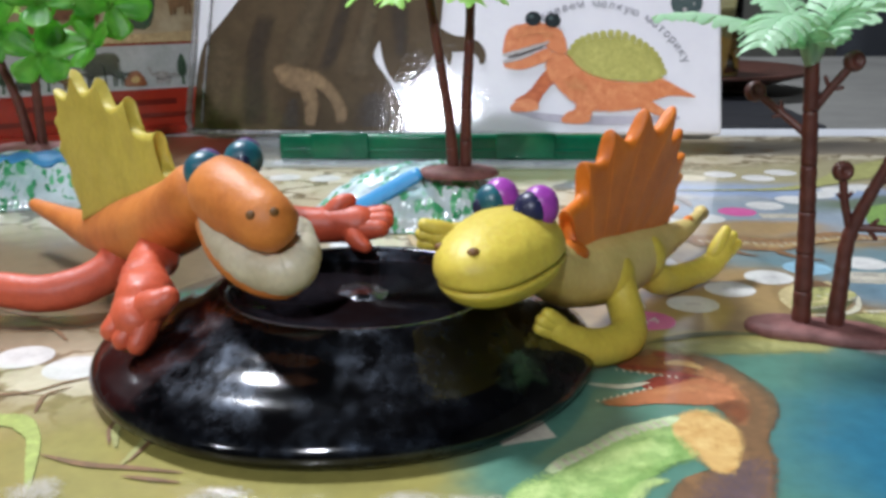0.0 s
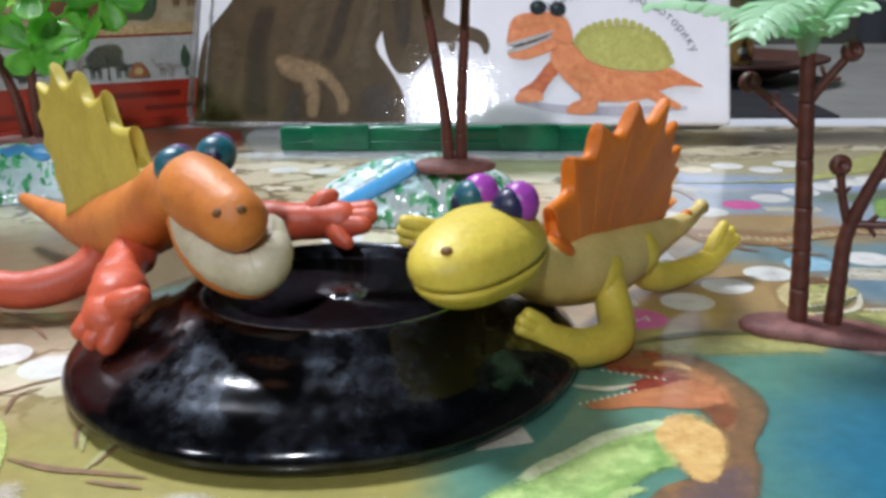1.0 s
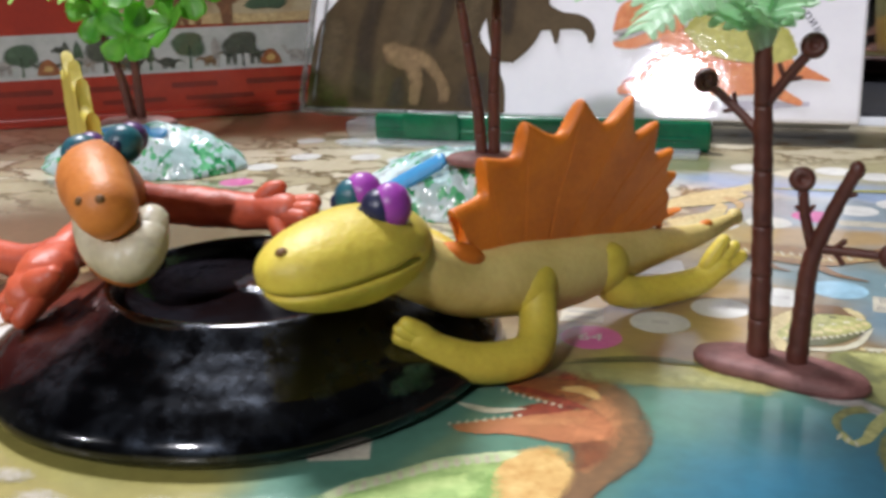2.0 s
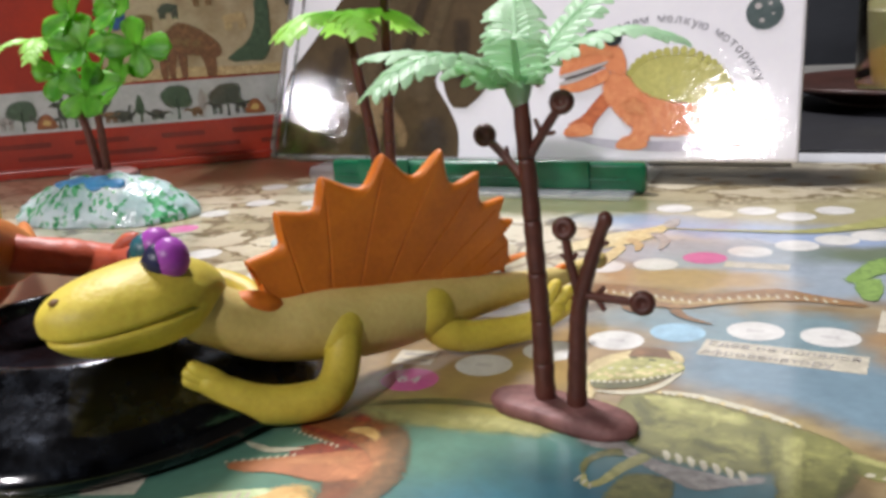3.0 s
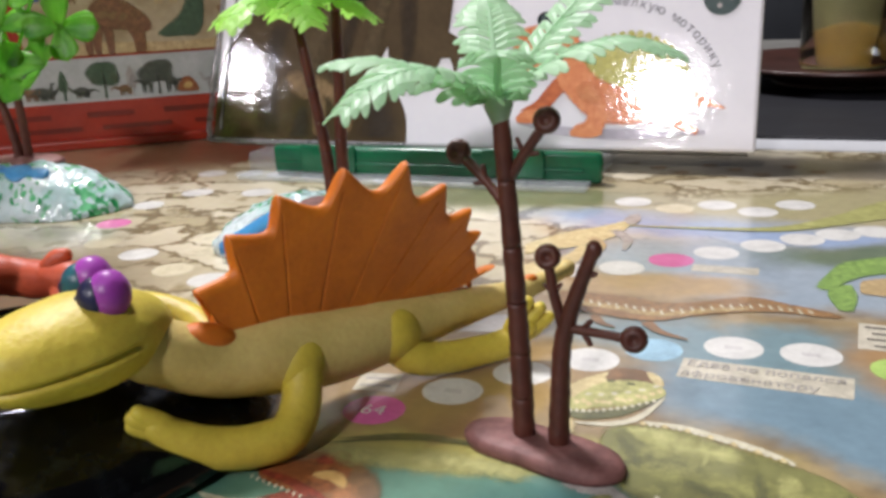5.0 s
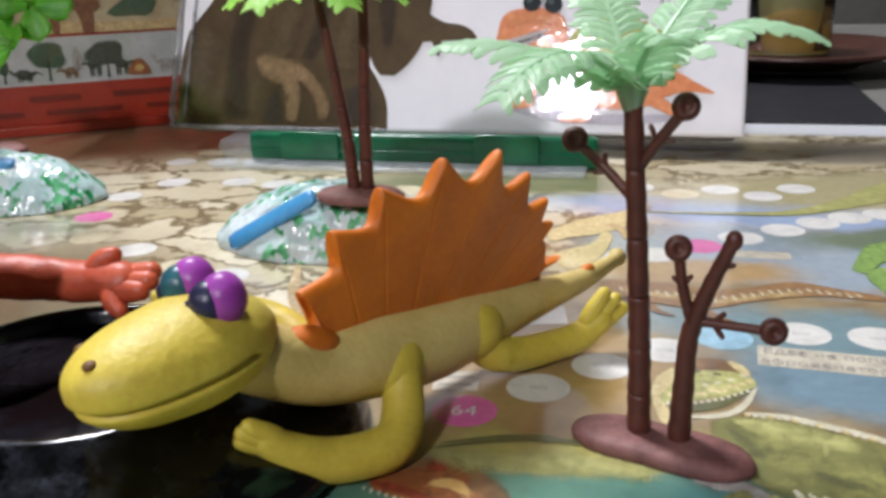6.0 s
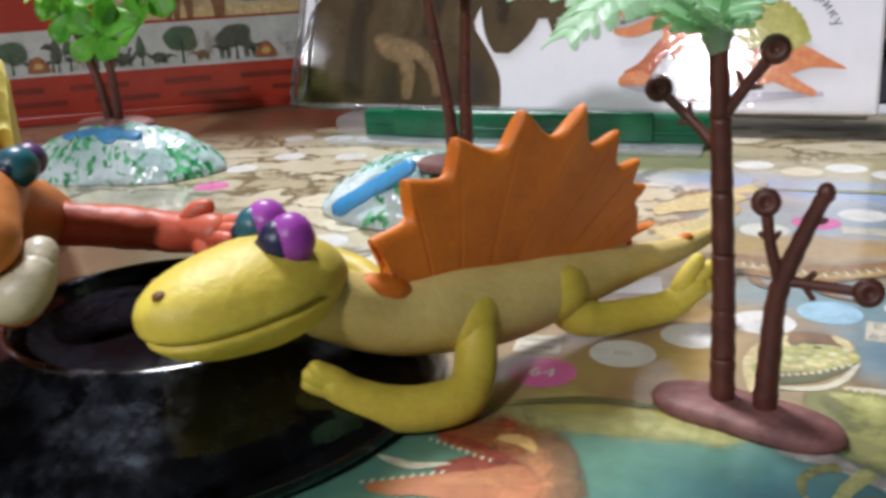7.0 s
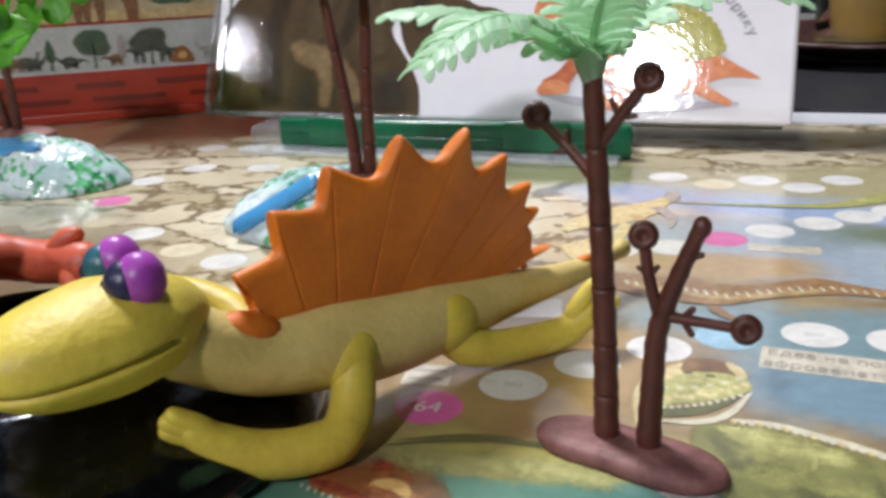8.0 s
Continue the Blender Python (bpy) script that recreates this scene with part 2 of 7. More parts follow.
    link(nt, sx.outputs[0], far.inputs[0])
    far.inputs[1].default_value = -0.9
    link(nt, sx.outputs[1], far.inputs[2])
    c = mix_rgb(nt, ramp(nt, far.outputs[0], 0.23, 0.27), c, stone)
    c = area(c, -0.03, 0.13, 0.10, 0.055, 0, (0.37, 0.31, 0.085), (0.27, 0.26, 0.07))
    c = area(c, -0.13, 0.27, 0.085, 0.07, 15, (0.13, 0.09, 0.045), (0.22, 0.16, 0.085), 0.45)
    c = area(c, 0.02, 0.10, 0.06, 0.03, 0, (0.42, 0.36, 0.10), (0.50, 0.44, 0.20))
    c = area(c, 0.10, 0.165, 0.085, 0.062, 0, (0.080, 0.215, 0.155), (0.115, 0.255, 0.19), 0.12)
    c = area(c, 0.135, 0.165, 0.05, 0.05, 20, (0.022, 0.14, 0.23), (0.035, 0.18, 0.26), 0.35)
    c = area(c, 0.105, 0.232, 0.045, 0.008, 5, (0.50, 0.44, 0.12), (0.36, 0.36, 0.12), 0.4)
    c = area(c, 0.085, 0.262, 0.04, 0.022, 25, (0.42, 0.28, 0.10), (0.30, 0.20, 0.10), 0.4)
    c = area(c, 0.19, 0.265, 0.065, 0.03, -12, (0.14, 0.225, 0.285), (0.20, 0.31, 0.37), 0.2)
    c = area(c, 0.155, 0.298, 0.06, 0.017, -5, (0.13, 0.25, 0.285), (0.23, 0.31, 0.33), 0.35)
    c = area(c, 0.19, 0.297, 0.02, 0.02, 0, (0.44, 0.27, 0.12), (0.32, 0.2, 0.1), 0.4)
    c = area(c, 0.15, 0.36, 0.07, 0.03, -12, (0.26, 0.34, 0.41), (0.40, 0.46, 0.51), 0.3)
    c = area(c, 0.12, 0.343, 0.03, 0.012, 0, (0.46, 0.30, 0.12), (0.40, 0.28, 0.14), 0.4)
    c = area(c, 0.13, 0.41, 0.07, 0.018, -5, (0.36, 0.46, 0.66), (0.30, 0.40, 0.56), 0.3)
    c = area(c, 0.20, 0.385, 0.05, 0.016, 10, (0.10, 0.16, 0.12), (0.2, 0.24, 0.14), 0.4)
    c = area(c, 0.20, 0.45, 0.10, 0.028, 12, (0.46, 0.40, 0.24), (0.38, 0.36, 0.18), 0.4)
    c = area(c, 0.04, 0.44, 0.06, 0.02, 5, (0.12, 0.16, 0.07), (0.3, 0.28, 0.14), 0.5)
    c = area(c, 0.16, 0.515, 0.16, 0.022, 0, (0.24, 0.21, 0.16), (0.34, 0.29, 0.21), 0.3)
    c = area(c, -0.19, 0.50, 0.12, 0.04, 20, (0.42, 0.27, 0.12), (0.60, 0.48, 0.30), 0.4)
    c = mix_rgb(nt, 0.25, c, fine.outputs[0], "OVERLAY")
    link(nt, c, p.inputs["Base Color"])
    p.inputs["Roughness"].default_value = 0.32
    p.inputs["Coat Weight"].default_value, p.inputs["Coat Roughness"].default_value = 1.0, 0.13
    wave = noise_tex(nt, 22, 2)
    bump(nt, p, wave.outputs[0], 0.5, 0.0012)
    return m


SHEET = board_material()
INK = {
    "white": glossy_print("ink_white", (0.70, 0.70, 0.66), (0.58, 0.58, 0.55)),
    "pink": glossy_print("ink_pink", (0.66, 0.12, 0.36), (0.58, 0.09, 0.30)),
    "sky": glossy_print("ink_sky", (0.34, 0.58, 0.72), None),
    "lime": glossy_print("ink_lime", (0.42, 0.60, 0.16), (0.32, 0.5, 0.12)),
    "cream": glossy_print("ink_cream", (0.66, 0.60, 0.42), (0.52, 0.46, 0.30)),
    "buff": glossy_print("ink_buff", (0.58, 0.57, 0.55), (0.50, 0.49, 0.48)),
    "black": glossy_print("ink_black", (0.08, 0.07, 0.06), None),
    "grey": glossy_print("ink_grey", (0.40, 0.38, 0.36), (0.28, 0.27, 0.25), 500, 130),
    "bone": glossy_print("ink_bone", (0.62, 0.58, 0.46), None),
}


def paint(name, light, dark, grain=420.0, feather=0.55, edge_tone=0.10, start=0.14):
    """Artwork printed in fine halftone dots: shape by the mesh, brush grain, dots thinning out to the rim."""
    m, nt, p = nodes_of(name)
    at = nt.nodes.new("ShaderNodeAttribute")
    at.attribute_name = "rim"
    n, big = noise_tex(nt, grain, 5, 0.65), noise_tex(nt, 95, 4)
    add = nt.nodes.new("ShaderNodeMath")
    add.operation = "MULTIPLY_ADD"
    link(nt, n.outputs[0], add.inputs[0])
    add.inputs[1].default_value = 1.3
    low = nt.nodes.new("ShaderNodeMath")
    low.operation = "MULTIPLY"
    low.inputs[1].default_value = edge_tone
    link(nt, at.outputs["Fac"], low.inputs[0])
    link(nt, low.outputs[0], add.inputs[2])
    c = mix_rgb(nt, ramp(nt, add.outputs[0], 0.36, 1.00), dark, light)
    mid_tone = tuple(0.45 * a + 0.55 * b for a, b in zip(light, dark))
    c = mix_rgb(nt, ramp(nt, big.outputs[0], 0.42, 0.62), c, mid_tone)
    c = mix_rgb(nt, 0.35, c, n.outputs[0], "OVERLAY")
    link(nt, c, p.inputs["Base Color"])
    edge = nt.nodes.new("ShaderNodeMath")
    edge.operation = "MULTIPLY_ADD"
    link(nt, n.outputs[0], edge.inputs[0])
    edge.inputs[1].default_value = 0.30
    link(nt, at.outputs["Fac"], edge.inputs[2])
    dot = nt.nodes.new("ShaderNodeTexVoronoi")
    dot.inputs["Scale"].default_value = 6000
    tc = nt.nodes.new("ShaderNodeTexCoord")
    link(nt, tc.outputs["Object"], dot.inputs["Vector"])
    grey = nt.nodes.new("ShaderNodeSeparateColor")
    link(nt, dot.outputs["Color"], grey.inputs[0])
    screen = nt.nodes.new("ShaderNodeMath")
    screen.operation = "GREATER_THAN"
    link(nt, ramp(nt, edge.outputs[0], start, feather), screen.inputs[0])
    link(nt, grey.outputs[0], screen.inputs[1])
    link(nt, screen.outputs[0], p.inputs["Alpha"])
    p.inputs["Roughness"].default_value = 0.4
    p.inputs["Coat Weight"].default_value, p.inputs["Coat Roughness"].default_value = 0.6, 0.06
    return m


PAINT = {
    "olive": paint("art_olive", (0.30, 0.30, 0.10), (0.10, 0.105, 0.04), 210.0),
    "shadow": paint("art_shadow", (0.09, 0.10, 0.075), (0.035, 0.045, 0.035)),
    "olive_light": paint("art_olive_light", (0.56, 0.54, 0.22), (0.26, 0.27, 0.08)),
    "grey": paint("art_grey", (0.46, 0.43, 0.40), (0.22, 0.21, 0.19)),
    "green": paint("art_green", (0.44, 0.60, 0.22), (0.20, 0.36, 0.09), 240.0),
    "leaf": paint("art_leaf", (0.30, 0.46, 0.12), (0.10, 0.20, 0.05)),
    "peach": paint("art_peach", (0.62, 0.44, 0.17), (0.46, 0.28, 0.08), 240.0),
    "rust": paint("art_rust", (0.37, 0.125, 0.04), (0.16, 0.05, 0.02)),
    "flame": paint("art_flame", (0.50, 0.20, 0.085), (0.33, 0.115, 0.045), 260.0),
    "umber": paint("art_umber", (0.26, 0.14, 0.06), (0.135, 0.08, 0.04), 260.0),
    "tan": paint("art_tan", (0.58, 0.44, 0.24), (0.34, 0.23, 0.10)),
    "cream": paint("art_cream", (0.72, 0.62, 0.34), (0.46, 0.36, 0.16)),
    "bone": paint("art_bone", (0.64, 0.61, 0.46), (0.48, 0.45, 0.32)),
    "lichen": paint("art_lichen", (0.58, 0.68, 0.40), (0.44, 0.56, 0.26)),
    "moss": paint("art_moss", (0.43, 0.43, 0.16), (0.27, 0.27, 0.09), 240.0),
    "fen": paint("art_fen", (0.15, 0.155, 0.06), (0.085, 0.09, 0.04)),
    "sienna": paint("art_sienna", (0.36, 0.20, 0.08), (0.17, 0.10, 0.05)),
    "maroon": paint("art_maroon", (0.34, 0.055, 0.03), (0.13, 0.02, 0.015)),
    "jade": paint("art_jade", (0.075, 0.13, 0.075), (0.03, 0.06, 0.035)),
    "chestnut": paint("art_chestnut", (0.24, 0.105, 0.05), (0.10, 0.045, 0.025)),
    "cobalt": paint("art_cobalt", (0.03, 0.10, 0.30), (0.02, 0.06, 0.20)),
    "lime": paint("art_lime", (0.42, 0.52, 0.13), (0.32, 0.38, 0.09)),
}
WASH = {
    "fen": paint("wash_fen", (0.15, 0.155, 0.06), (0.085, 0.09, 0.04), 300.0, 1.45, 0.0, 0.20),
    "moss": paint("wash_moss", (0.50, 0.49, 0.20), (0.34, 0.34, 0.12), 300.0, 1.45, 0.0, 0.20),
    "umber": paint("wash_umber", (0.22, 0.14, 0.065), (0.115, 0.08, 0.045), 260.0, 1.45, 0.0, 0.20),
    "plum": paint("wash_plum", (0.15, 0.10, 0.11), (0.09, 0.065, 0.075), 240.0, 1.45, 0.0, 0.20),
    "leaf": paint("wash_leaf", (0.28, 0.46, 0.14), (0.18, 0.34, 0.08), 240.0, 1.45, 0.0, 0.20),
    "lime": paint("wash_lime", (0.52, 0.66, 0.26), (0.42, 0.57, 0.19), 240.0, 1.45, 0.0, 0.20),
    "flame": paint("wash_flame", (0.56, 0.26, 0.11), (0.38, 0.15, 0.06), 300.0, 1.45, 0.0, 0.20),
    "sand": paint("wash_sand", (0.56, 0.44, 0.20), (0.36, 0.26, 0.11), 240.0, 1.45, 0.0, 0.20),
    "bone": paint("wash_bone", (0.60, 0.57, 0.46), (0.44, 0.41, 0.32), 300.0, 1.45, 0.0, 0.20),
    "peach": paint("wash_peach", (0.72, 0.50, 0.20), (0.58, 0.34, 0.10), 240.0, 0.85, 0.0, 0.10),
    "rust": paint("wash_rust", (0.26, 0.085, 0.03), (0.15, 0.05, 0.022), 240.0, 1.3, 0.0, 0.15),
}
SLIP = [0]

# ---- building helpers ----
def part(name, bm, material, parent=None, label="", smooth=True):
    """Links a bmesh as one mesh object under a thing or under a part of it."""
    me = bpy.data.meshes.new(name)
    bmesh.ops.recalc_face_normals(bm, faces=bm.faces)
    bm.to_mesh(me)
    bm.free()
    me.materials.append(material)
    if smooth:
        me.polygons.foreach_set("use_smooth", [True] * len(me.polygons))
    ob = new(name, me)
    if parent:
        ob.parent = parent
        if not parent.parent:
            ob.matrix_parent_inverse = Matrix.Translation(parent.location).inverted()
    if label:
        ob["label"] = label
    return ob


def thing(name, at, label, category, group="", kind=""):
    ob = new(name)
    ob.location = at
    ob.empty_display_size = 0.01
    return tagged(ob, label, category, group, kind)


def spline(points, n):
    """Points along a smooth curve through the given ones."""
    p = [np.array(q, float) for q in points]
    p = [2 * p[0] - p[1]] + p + [2 * p[-1] - p[-2]]
    out = []
    for i in range(1, len(p) - 2):
        for k in range(n):
            t = k / n
            a, b, c, d = p[i - 1], p[i], p[i + 1], p[i + 2]
            out.append(0.5 * (2 * b + (c - a) * t + (2 * a - 5 * b + 4 * c - d) * t * t + (3 * b - a - 3 * c + d) * t ** 3))
    out.append(p[-2])
    return out


def tube(bm, points, radii, seg=14, n=6, flat=1.0, caps=True, lumps=0.0):
    """A round bar through points, thick as radii say, with rounded ends."""
    rows = spline([(*p, r) for p, r in zip(points, radii)], n)
    c = [Vector(r[:3]) for r in rows]
    rad = [max(1e-5, float(r[3])) for r in rows]
    if caps:
        for end in (0, -1):
            d = (c[end] - c[1 if end == 0 else -2]).normalized()
            r0, c0 = rad[end], c[end]
            for a in (30, 55, 75, 86):
                q, rr = c0 + d * r0 * math.sin(radians(a)), r0 * math.cos(radians(a))
                if end == 0:
                    c.insert(0, q), rad.insert(0, rr)
                else:
                    c.append(q), rad.append(rr)
    side = None
    rings = []
    for i, q in enumerate(c):
        d = (c[min(i + 1, len(c) - 1)] - c[max(i - 1, 0)]).normalized()
        if side is None:
            side = d.cross(Vector((0, 0, 1)) if abs(d.z) < 0.9 else Vector((1, 0, 0))).normalized()
        side = (side - d * side.dot(d)).normalized()
        up = side.cross(d)
        ring = []
        for k in range(seg):
            a = 2 * math.pi * k / seg
            v = side * math.cos(a) * rad[i] + up * math.sin(a) * rad[i] * flat
            if lumps:
                v *= 1 + lumps * noise.noise((q + v) * 260)
            ring.append(bm.verts.new(q + v))
        rings.append(ring)
    for a, b in zip(rings, rings[1:]):
        for k in range(seg):
            bm.faces.new((a[k], a[(k + 1) % seg], b[(k + 1) % seg], b[k]))
    bm.faces.new(rings[0][::-1])
    bm.faces.new(rings[-1])


def egg(bm, at, radii, turn=Matrix(), seg=28, rings=18, shape=None):
    """A closed rounded body; shape moves a point of the unit ball before it is scaled."""
    rows = []
    for i in range(1, rings):
        th = math.pi * i / rings
        row = []
        for k in range(seg):
            ph = 2 * math.pi * k / seg
            v = Vector((math.sin(th) * math.cos(ph), math.sin(th) * math.sin(ph), math.cos(th)))
            v = Vector(shape(v)) if shape else v
            row.append(bm.verts.new(Vector(at) + turn.to_3x3() @ Vector((v.x * radii[0], v.y * radii[1], v.z * radii[2]))))
        rows.append(row)
    for a, b in zip(rows, rows[1:]):
        for k in range(seg):
            bm.faces.new((a[k], b[k], b[(k + 1) % seg], a[(k + 1) % seg]))
    bm.faces.new(rows[0])
    bm.faces.new(rows[-1][::-1])


def block(bm, lo, hi, turn=Matrix(), bevel=0.0):
    made = bmesh.ops.create_cube(bm, size=1)["verts"]
    lo, hi = Vector(lo), Vector(hi)
    for v in made:
        v.co = turn @ Vector([lo[i] + (v.co[i] + 0.5) * (hi[i] - lo[i]) for i in range(3)])
    if bevel:
        edges = list({e for v in made for e in v.link_edges})
        bmesh.ops.bevel(bm, geom=edges, offset=bevel, segments=2, affect="EDGES", profile=0.5)


def lathe(bm, at, profile, seg=64, wobble=0.0, squash=(1, 1), turn=0):
    """Turns a profile of (radius, height) round the upright through at."""
    rings = []
    for r, z in profile:
        ring = []
        for k in range(seg):
            a = 2 * math.pi * k / seg
            w = 1 + wobble * noise.noise(Vector((math.cos(a) * 1.7, math.sin(a) * 1.7, z * 40)))
            x, y = r * w * math.cos(a) * squash[0], r * w * math.sin(a) * squash[1]
            ct, st = math.cos(radians(turn)), math.sin(radians(turn))
            ring.append(bm.verts.new((at[0] + x * ct - y * st, at[1] + x * st + y * ct, at[2] + z)))
        rings.append(ring)
    for a, b in zip(rings, rings[1:]):
        for k in range(seg):
            bm.faces.new((a[k], a[(k + 1) % seg], b[(k + 1) % seg], b[k]))
    if profile[0][0] > 1e-6:
        bm.faces.new(rings[0][::-1])
    if profile[-1][0] > 1e-6:
        bm.faces.new(rings[-1])


def smooth_profile(points, n=6):
    return [(max(1e-5, float(p[0])), float(p[1])) for p in spline(points, n)]


# flat printed shapes: laid in a frame given by a matrix whose x, y span the sheet
def flat_disc(bm, at, rx, ry, turn, m, z=0.0, seg=32, lump=0.0):
    rim = bm.verts.layers.float.get("rim") or bm.verts.layers.float.new("rim")
    c, s = math.cos(radians(turn)), math.sin(radians(turn))
    rings = []
    for share in (0.0, 0.35, 0.65, 0.85, 1.0):
        ring = []
        for k in range(seg if share else 1):
            a = 2 * math.pi * k / seg
            w = share * (1 + lump * noise.noise(Vector((at[0] * 90 + math.cos(a), at[1] * 90 + math.sin(a), 3))))
            x, y = rx * w * math.cos(a), ry * w * math.sin(a)
            v = bm.verts.new(m @ Vector((at[0] + x * c - y * s, at[1] + x * s + y * c, z)))
            v[rim] = 1 - share ** 2
            ring.append(v)
        rings.append(ring)
    for k in range(seg):
        bm.faces.new((rings[0][0], rings[1][k], rings[1][(k + 1) % seg]))
    for a, b in zip(rings[1:], rings[2:]):
        for k in range(seg):
            bm.faces.new((a[k], b[k], b[(k + 1) % seg], a[(k + 1) % seg]))


def flat_band(bm, points, widths, m, z=0.0, n=6):
    """A flat strip of changing half-width along a smooth curve; its rim value falls off to the edge."""
    rim = bm.verts.layers.float.get("rim") or bm.verts.layers.float.new("rim")
    rows = spline([(p[0], p[1], w) for p, w in zip(points, widths)], n)
    grid = []
    for i, r in enumerate(rows):
        d = np.array(rows[min(i + 1, len(rows) - 1)][:2]) - np.array(rows[max(i - 1, 0)][:2])
        d = d / (np.linalg.norm(d) + 1e-12)
        w = max(1e-5, r[2])
        end = min(1.0, min(i, len(rows) - 1 - i) / 2.5)
        line = []
        for k in (-1.0, -0.75, -0.4, 0.0, 0.4, 0.75, 1.0):
            v = bm.verts.new(m @ Vector((r[0] - d[1] * w * k, r[1] + d[0] * w * k, z)))
            v[rim] = (1 - abs(k) ** 2) * end
            line.append(v)
        grid.append(line)
    for a, b in zip(grid, grid[1:]):
        for k in range(6):
            bm.faces.new((a[k], b[k], b[k + 1], a[k + 1]))


def flat_between(bm, upper, lower, m, z=0.0, n=30):
    """A flat shape filled between two smooth lines; its rim value falls off to the edge."""
    rim = bm.verts.layers.float.get("rim") or bm.verts.layers.float.new("rim")

    def even(points):
        rows = np.array(spline([(p[0], p[1], 0.0) for p in points], 8))
        run = np.concatenate([[0], np.cumsum(np.linalg.norm(np.diff(rows, axis=0), axis=1))])
        at = np.linspace(0, run[-1], n)
        return np.stack([np.interp(at, run, rows[:, k]) for k in (0, 1)], 1)
    a, b = even(upper), even(lower)
    grid = []
    for i in range(n):
        end = min(1.0, min(i, n - 1 - i) / 2.5)
        line = []
        for k in (0.0, 0.06, 0.2, 0.4, 0.6, 0.8, 0.94, 1.0):
            q = a[i] + (b[i] - a[i]) * k
            v = bm.verts.new(m @ Vector((q[0], q[1], z)))
            v[rim] = (1 - abs(2 * k - 1) ** 2) * end
            line.append(v)
        grid.append(line)
    for p, q in zip(grid, grid[1:]):
        for k in range(7):
            bm.faces.new((p[k], q[k], q[k + 1], p[k + 1]))


def flat_rect(bm, at, w, h, turn, m, z=0.0):
    c, s = math.cos(radians(turn)), math.sin(radians(turn))
    ring = [bm.verts.new(m @ Vector((at[0] + x * c - y * s, at[1] + x * s + y * c, z))) for x, y in ((-w / 2, -h / 2), (w / 2, -h / 2), (w / 2, h / 2), (-w / 2, h / 2))]
    bm.faces.new(ring)


def lettering(bm, text, size, m):
    """Adds flat letters of the built-in font, centred, to a bmesh."""
    cu = bpy.data.curves.new("lettering", "FONT")
    cu.body, cu.size, cu.align_x, cu.align_y = text, 1.0, "CENTER", "CENTER"
    cu.resolution_u, cu.fill_mode = 4, "NONE"
    tmp = new("lettering_draft", cu)
    me = bpy.data.meshes.new_from_object(tmp)
    lines = {}
    for e in me.edges:
        a, b = e.vertices
        lines.setdefault(a, []).append(b)
        lines.setdefault(b, []).append(a)
    loops, seen = [], set()
    for start in range(len(me.vertices)):
        if start in seen or start not in lines:
            continue
        loop, at, last = [start], start, None
        seen.add(start)
        while True:
            ahead = [k for k in lines[at] if k != last and k not in seen]
            if not ahead:
                break
            last, at = at, ahead[0]
            loop.append(at)
            seen.add(at)
        loops.append(np.array([me.vertices[k].co[:2] for k in loop]))

    def turning(q):
        x, y = q[:, 0], q[:, 1]
        return 0.5 * float(np.sum(x * np.roll(y, -1) - np.roll(x, -1) * y))
    signs = [turning(q) for q in loops]
    main = max(signs, key=abs)
    solids = [q for q, a in zip(loops, signs) if a * main > 0]
    holes = [q for q, a in zip(loops, signs) if a * main <= 0]
    for k, q in enumerate(solids):
        lo, hi = q.min(0), q.max(0)
        rings = [q] + [h for h in holes if (h.min(0) >= lo).all() and (h.max(0) <= hi).all()]
        glyph = bmesh.new()
        for ring in rings:
            vs = [glyph.verts.new((x, y, 0.0006 * (k % 3))) for x, y in ring]
            for a, b in zip(vs, vs[1:] + vs[:1]):
                glyph.edges.new((a, b))
        if len(rings) == 1 and len(q) == 4:
            glyph.faces.new(glyph.verts[:])
        else:
            bmesh.ops.triangle_fill(glyph, edges=list(glyph.edges), use_beauty=True)
        bmesh.ops.transform(glyph, matrix=m @ Matrix.Scale(size, 4), verts=glyph.verts[:])
        flat = bpy.data.meshes.new("lettering_flat")
        glyph.to_mesh(flat)
        glyph.free()
        bm.from_mesh(flat)
        bpy.data.meshes.remove(flat)
    bpy.data.objects.remove(tmp)
    bpy.data.meshes.remove(me)
    bpy.data.curves.remove(cu)


def at_turn(x, y, z, deg):
    return Matrix.Translation((x, y, z)) @ Matrix.Rotation(radians(deg), 4, "Z")


FLAT = Matrix()

# ---- the room ----
def room():
    for name, lo, hi, mat in (
        ("floor", (-2.2, -2.4, -0.80), (2.2, 1.9, -0.75), FABRIC_DARK),
        ("wall_north", (-2.2, 1.9, -0.75), (2.2, 2.0, 1.9), WALL_PAINT),
        ("wall_south", (-2.2, -2.5, -0.75), (2.2, -2.4, 1.9), WALL_PAINT),
        ("wall_west", (-2.3, -2.5, -0.75), (-2.2, 2.0, 1.9), WALL_PAINT),
        ("wall_east", (2.2, -2.5, -0.75), (2.3, 2.0, 1.9), WALL_PAINT),
        ("ceiling", (-2.3, -2.5, 1.9), (2.3, 2.0, 2.0), CEILING_PAINT),
    ):
        bm = bmesh.new()
        block(bm, lo, hi)
        tagged(part(name, bm, mat, smooth=False), "plain " + name.split("_")[0] + " of the dim room", name.split("_")[0], kind="structure")


room()


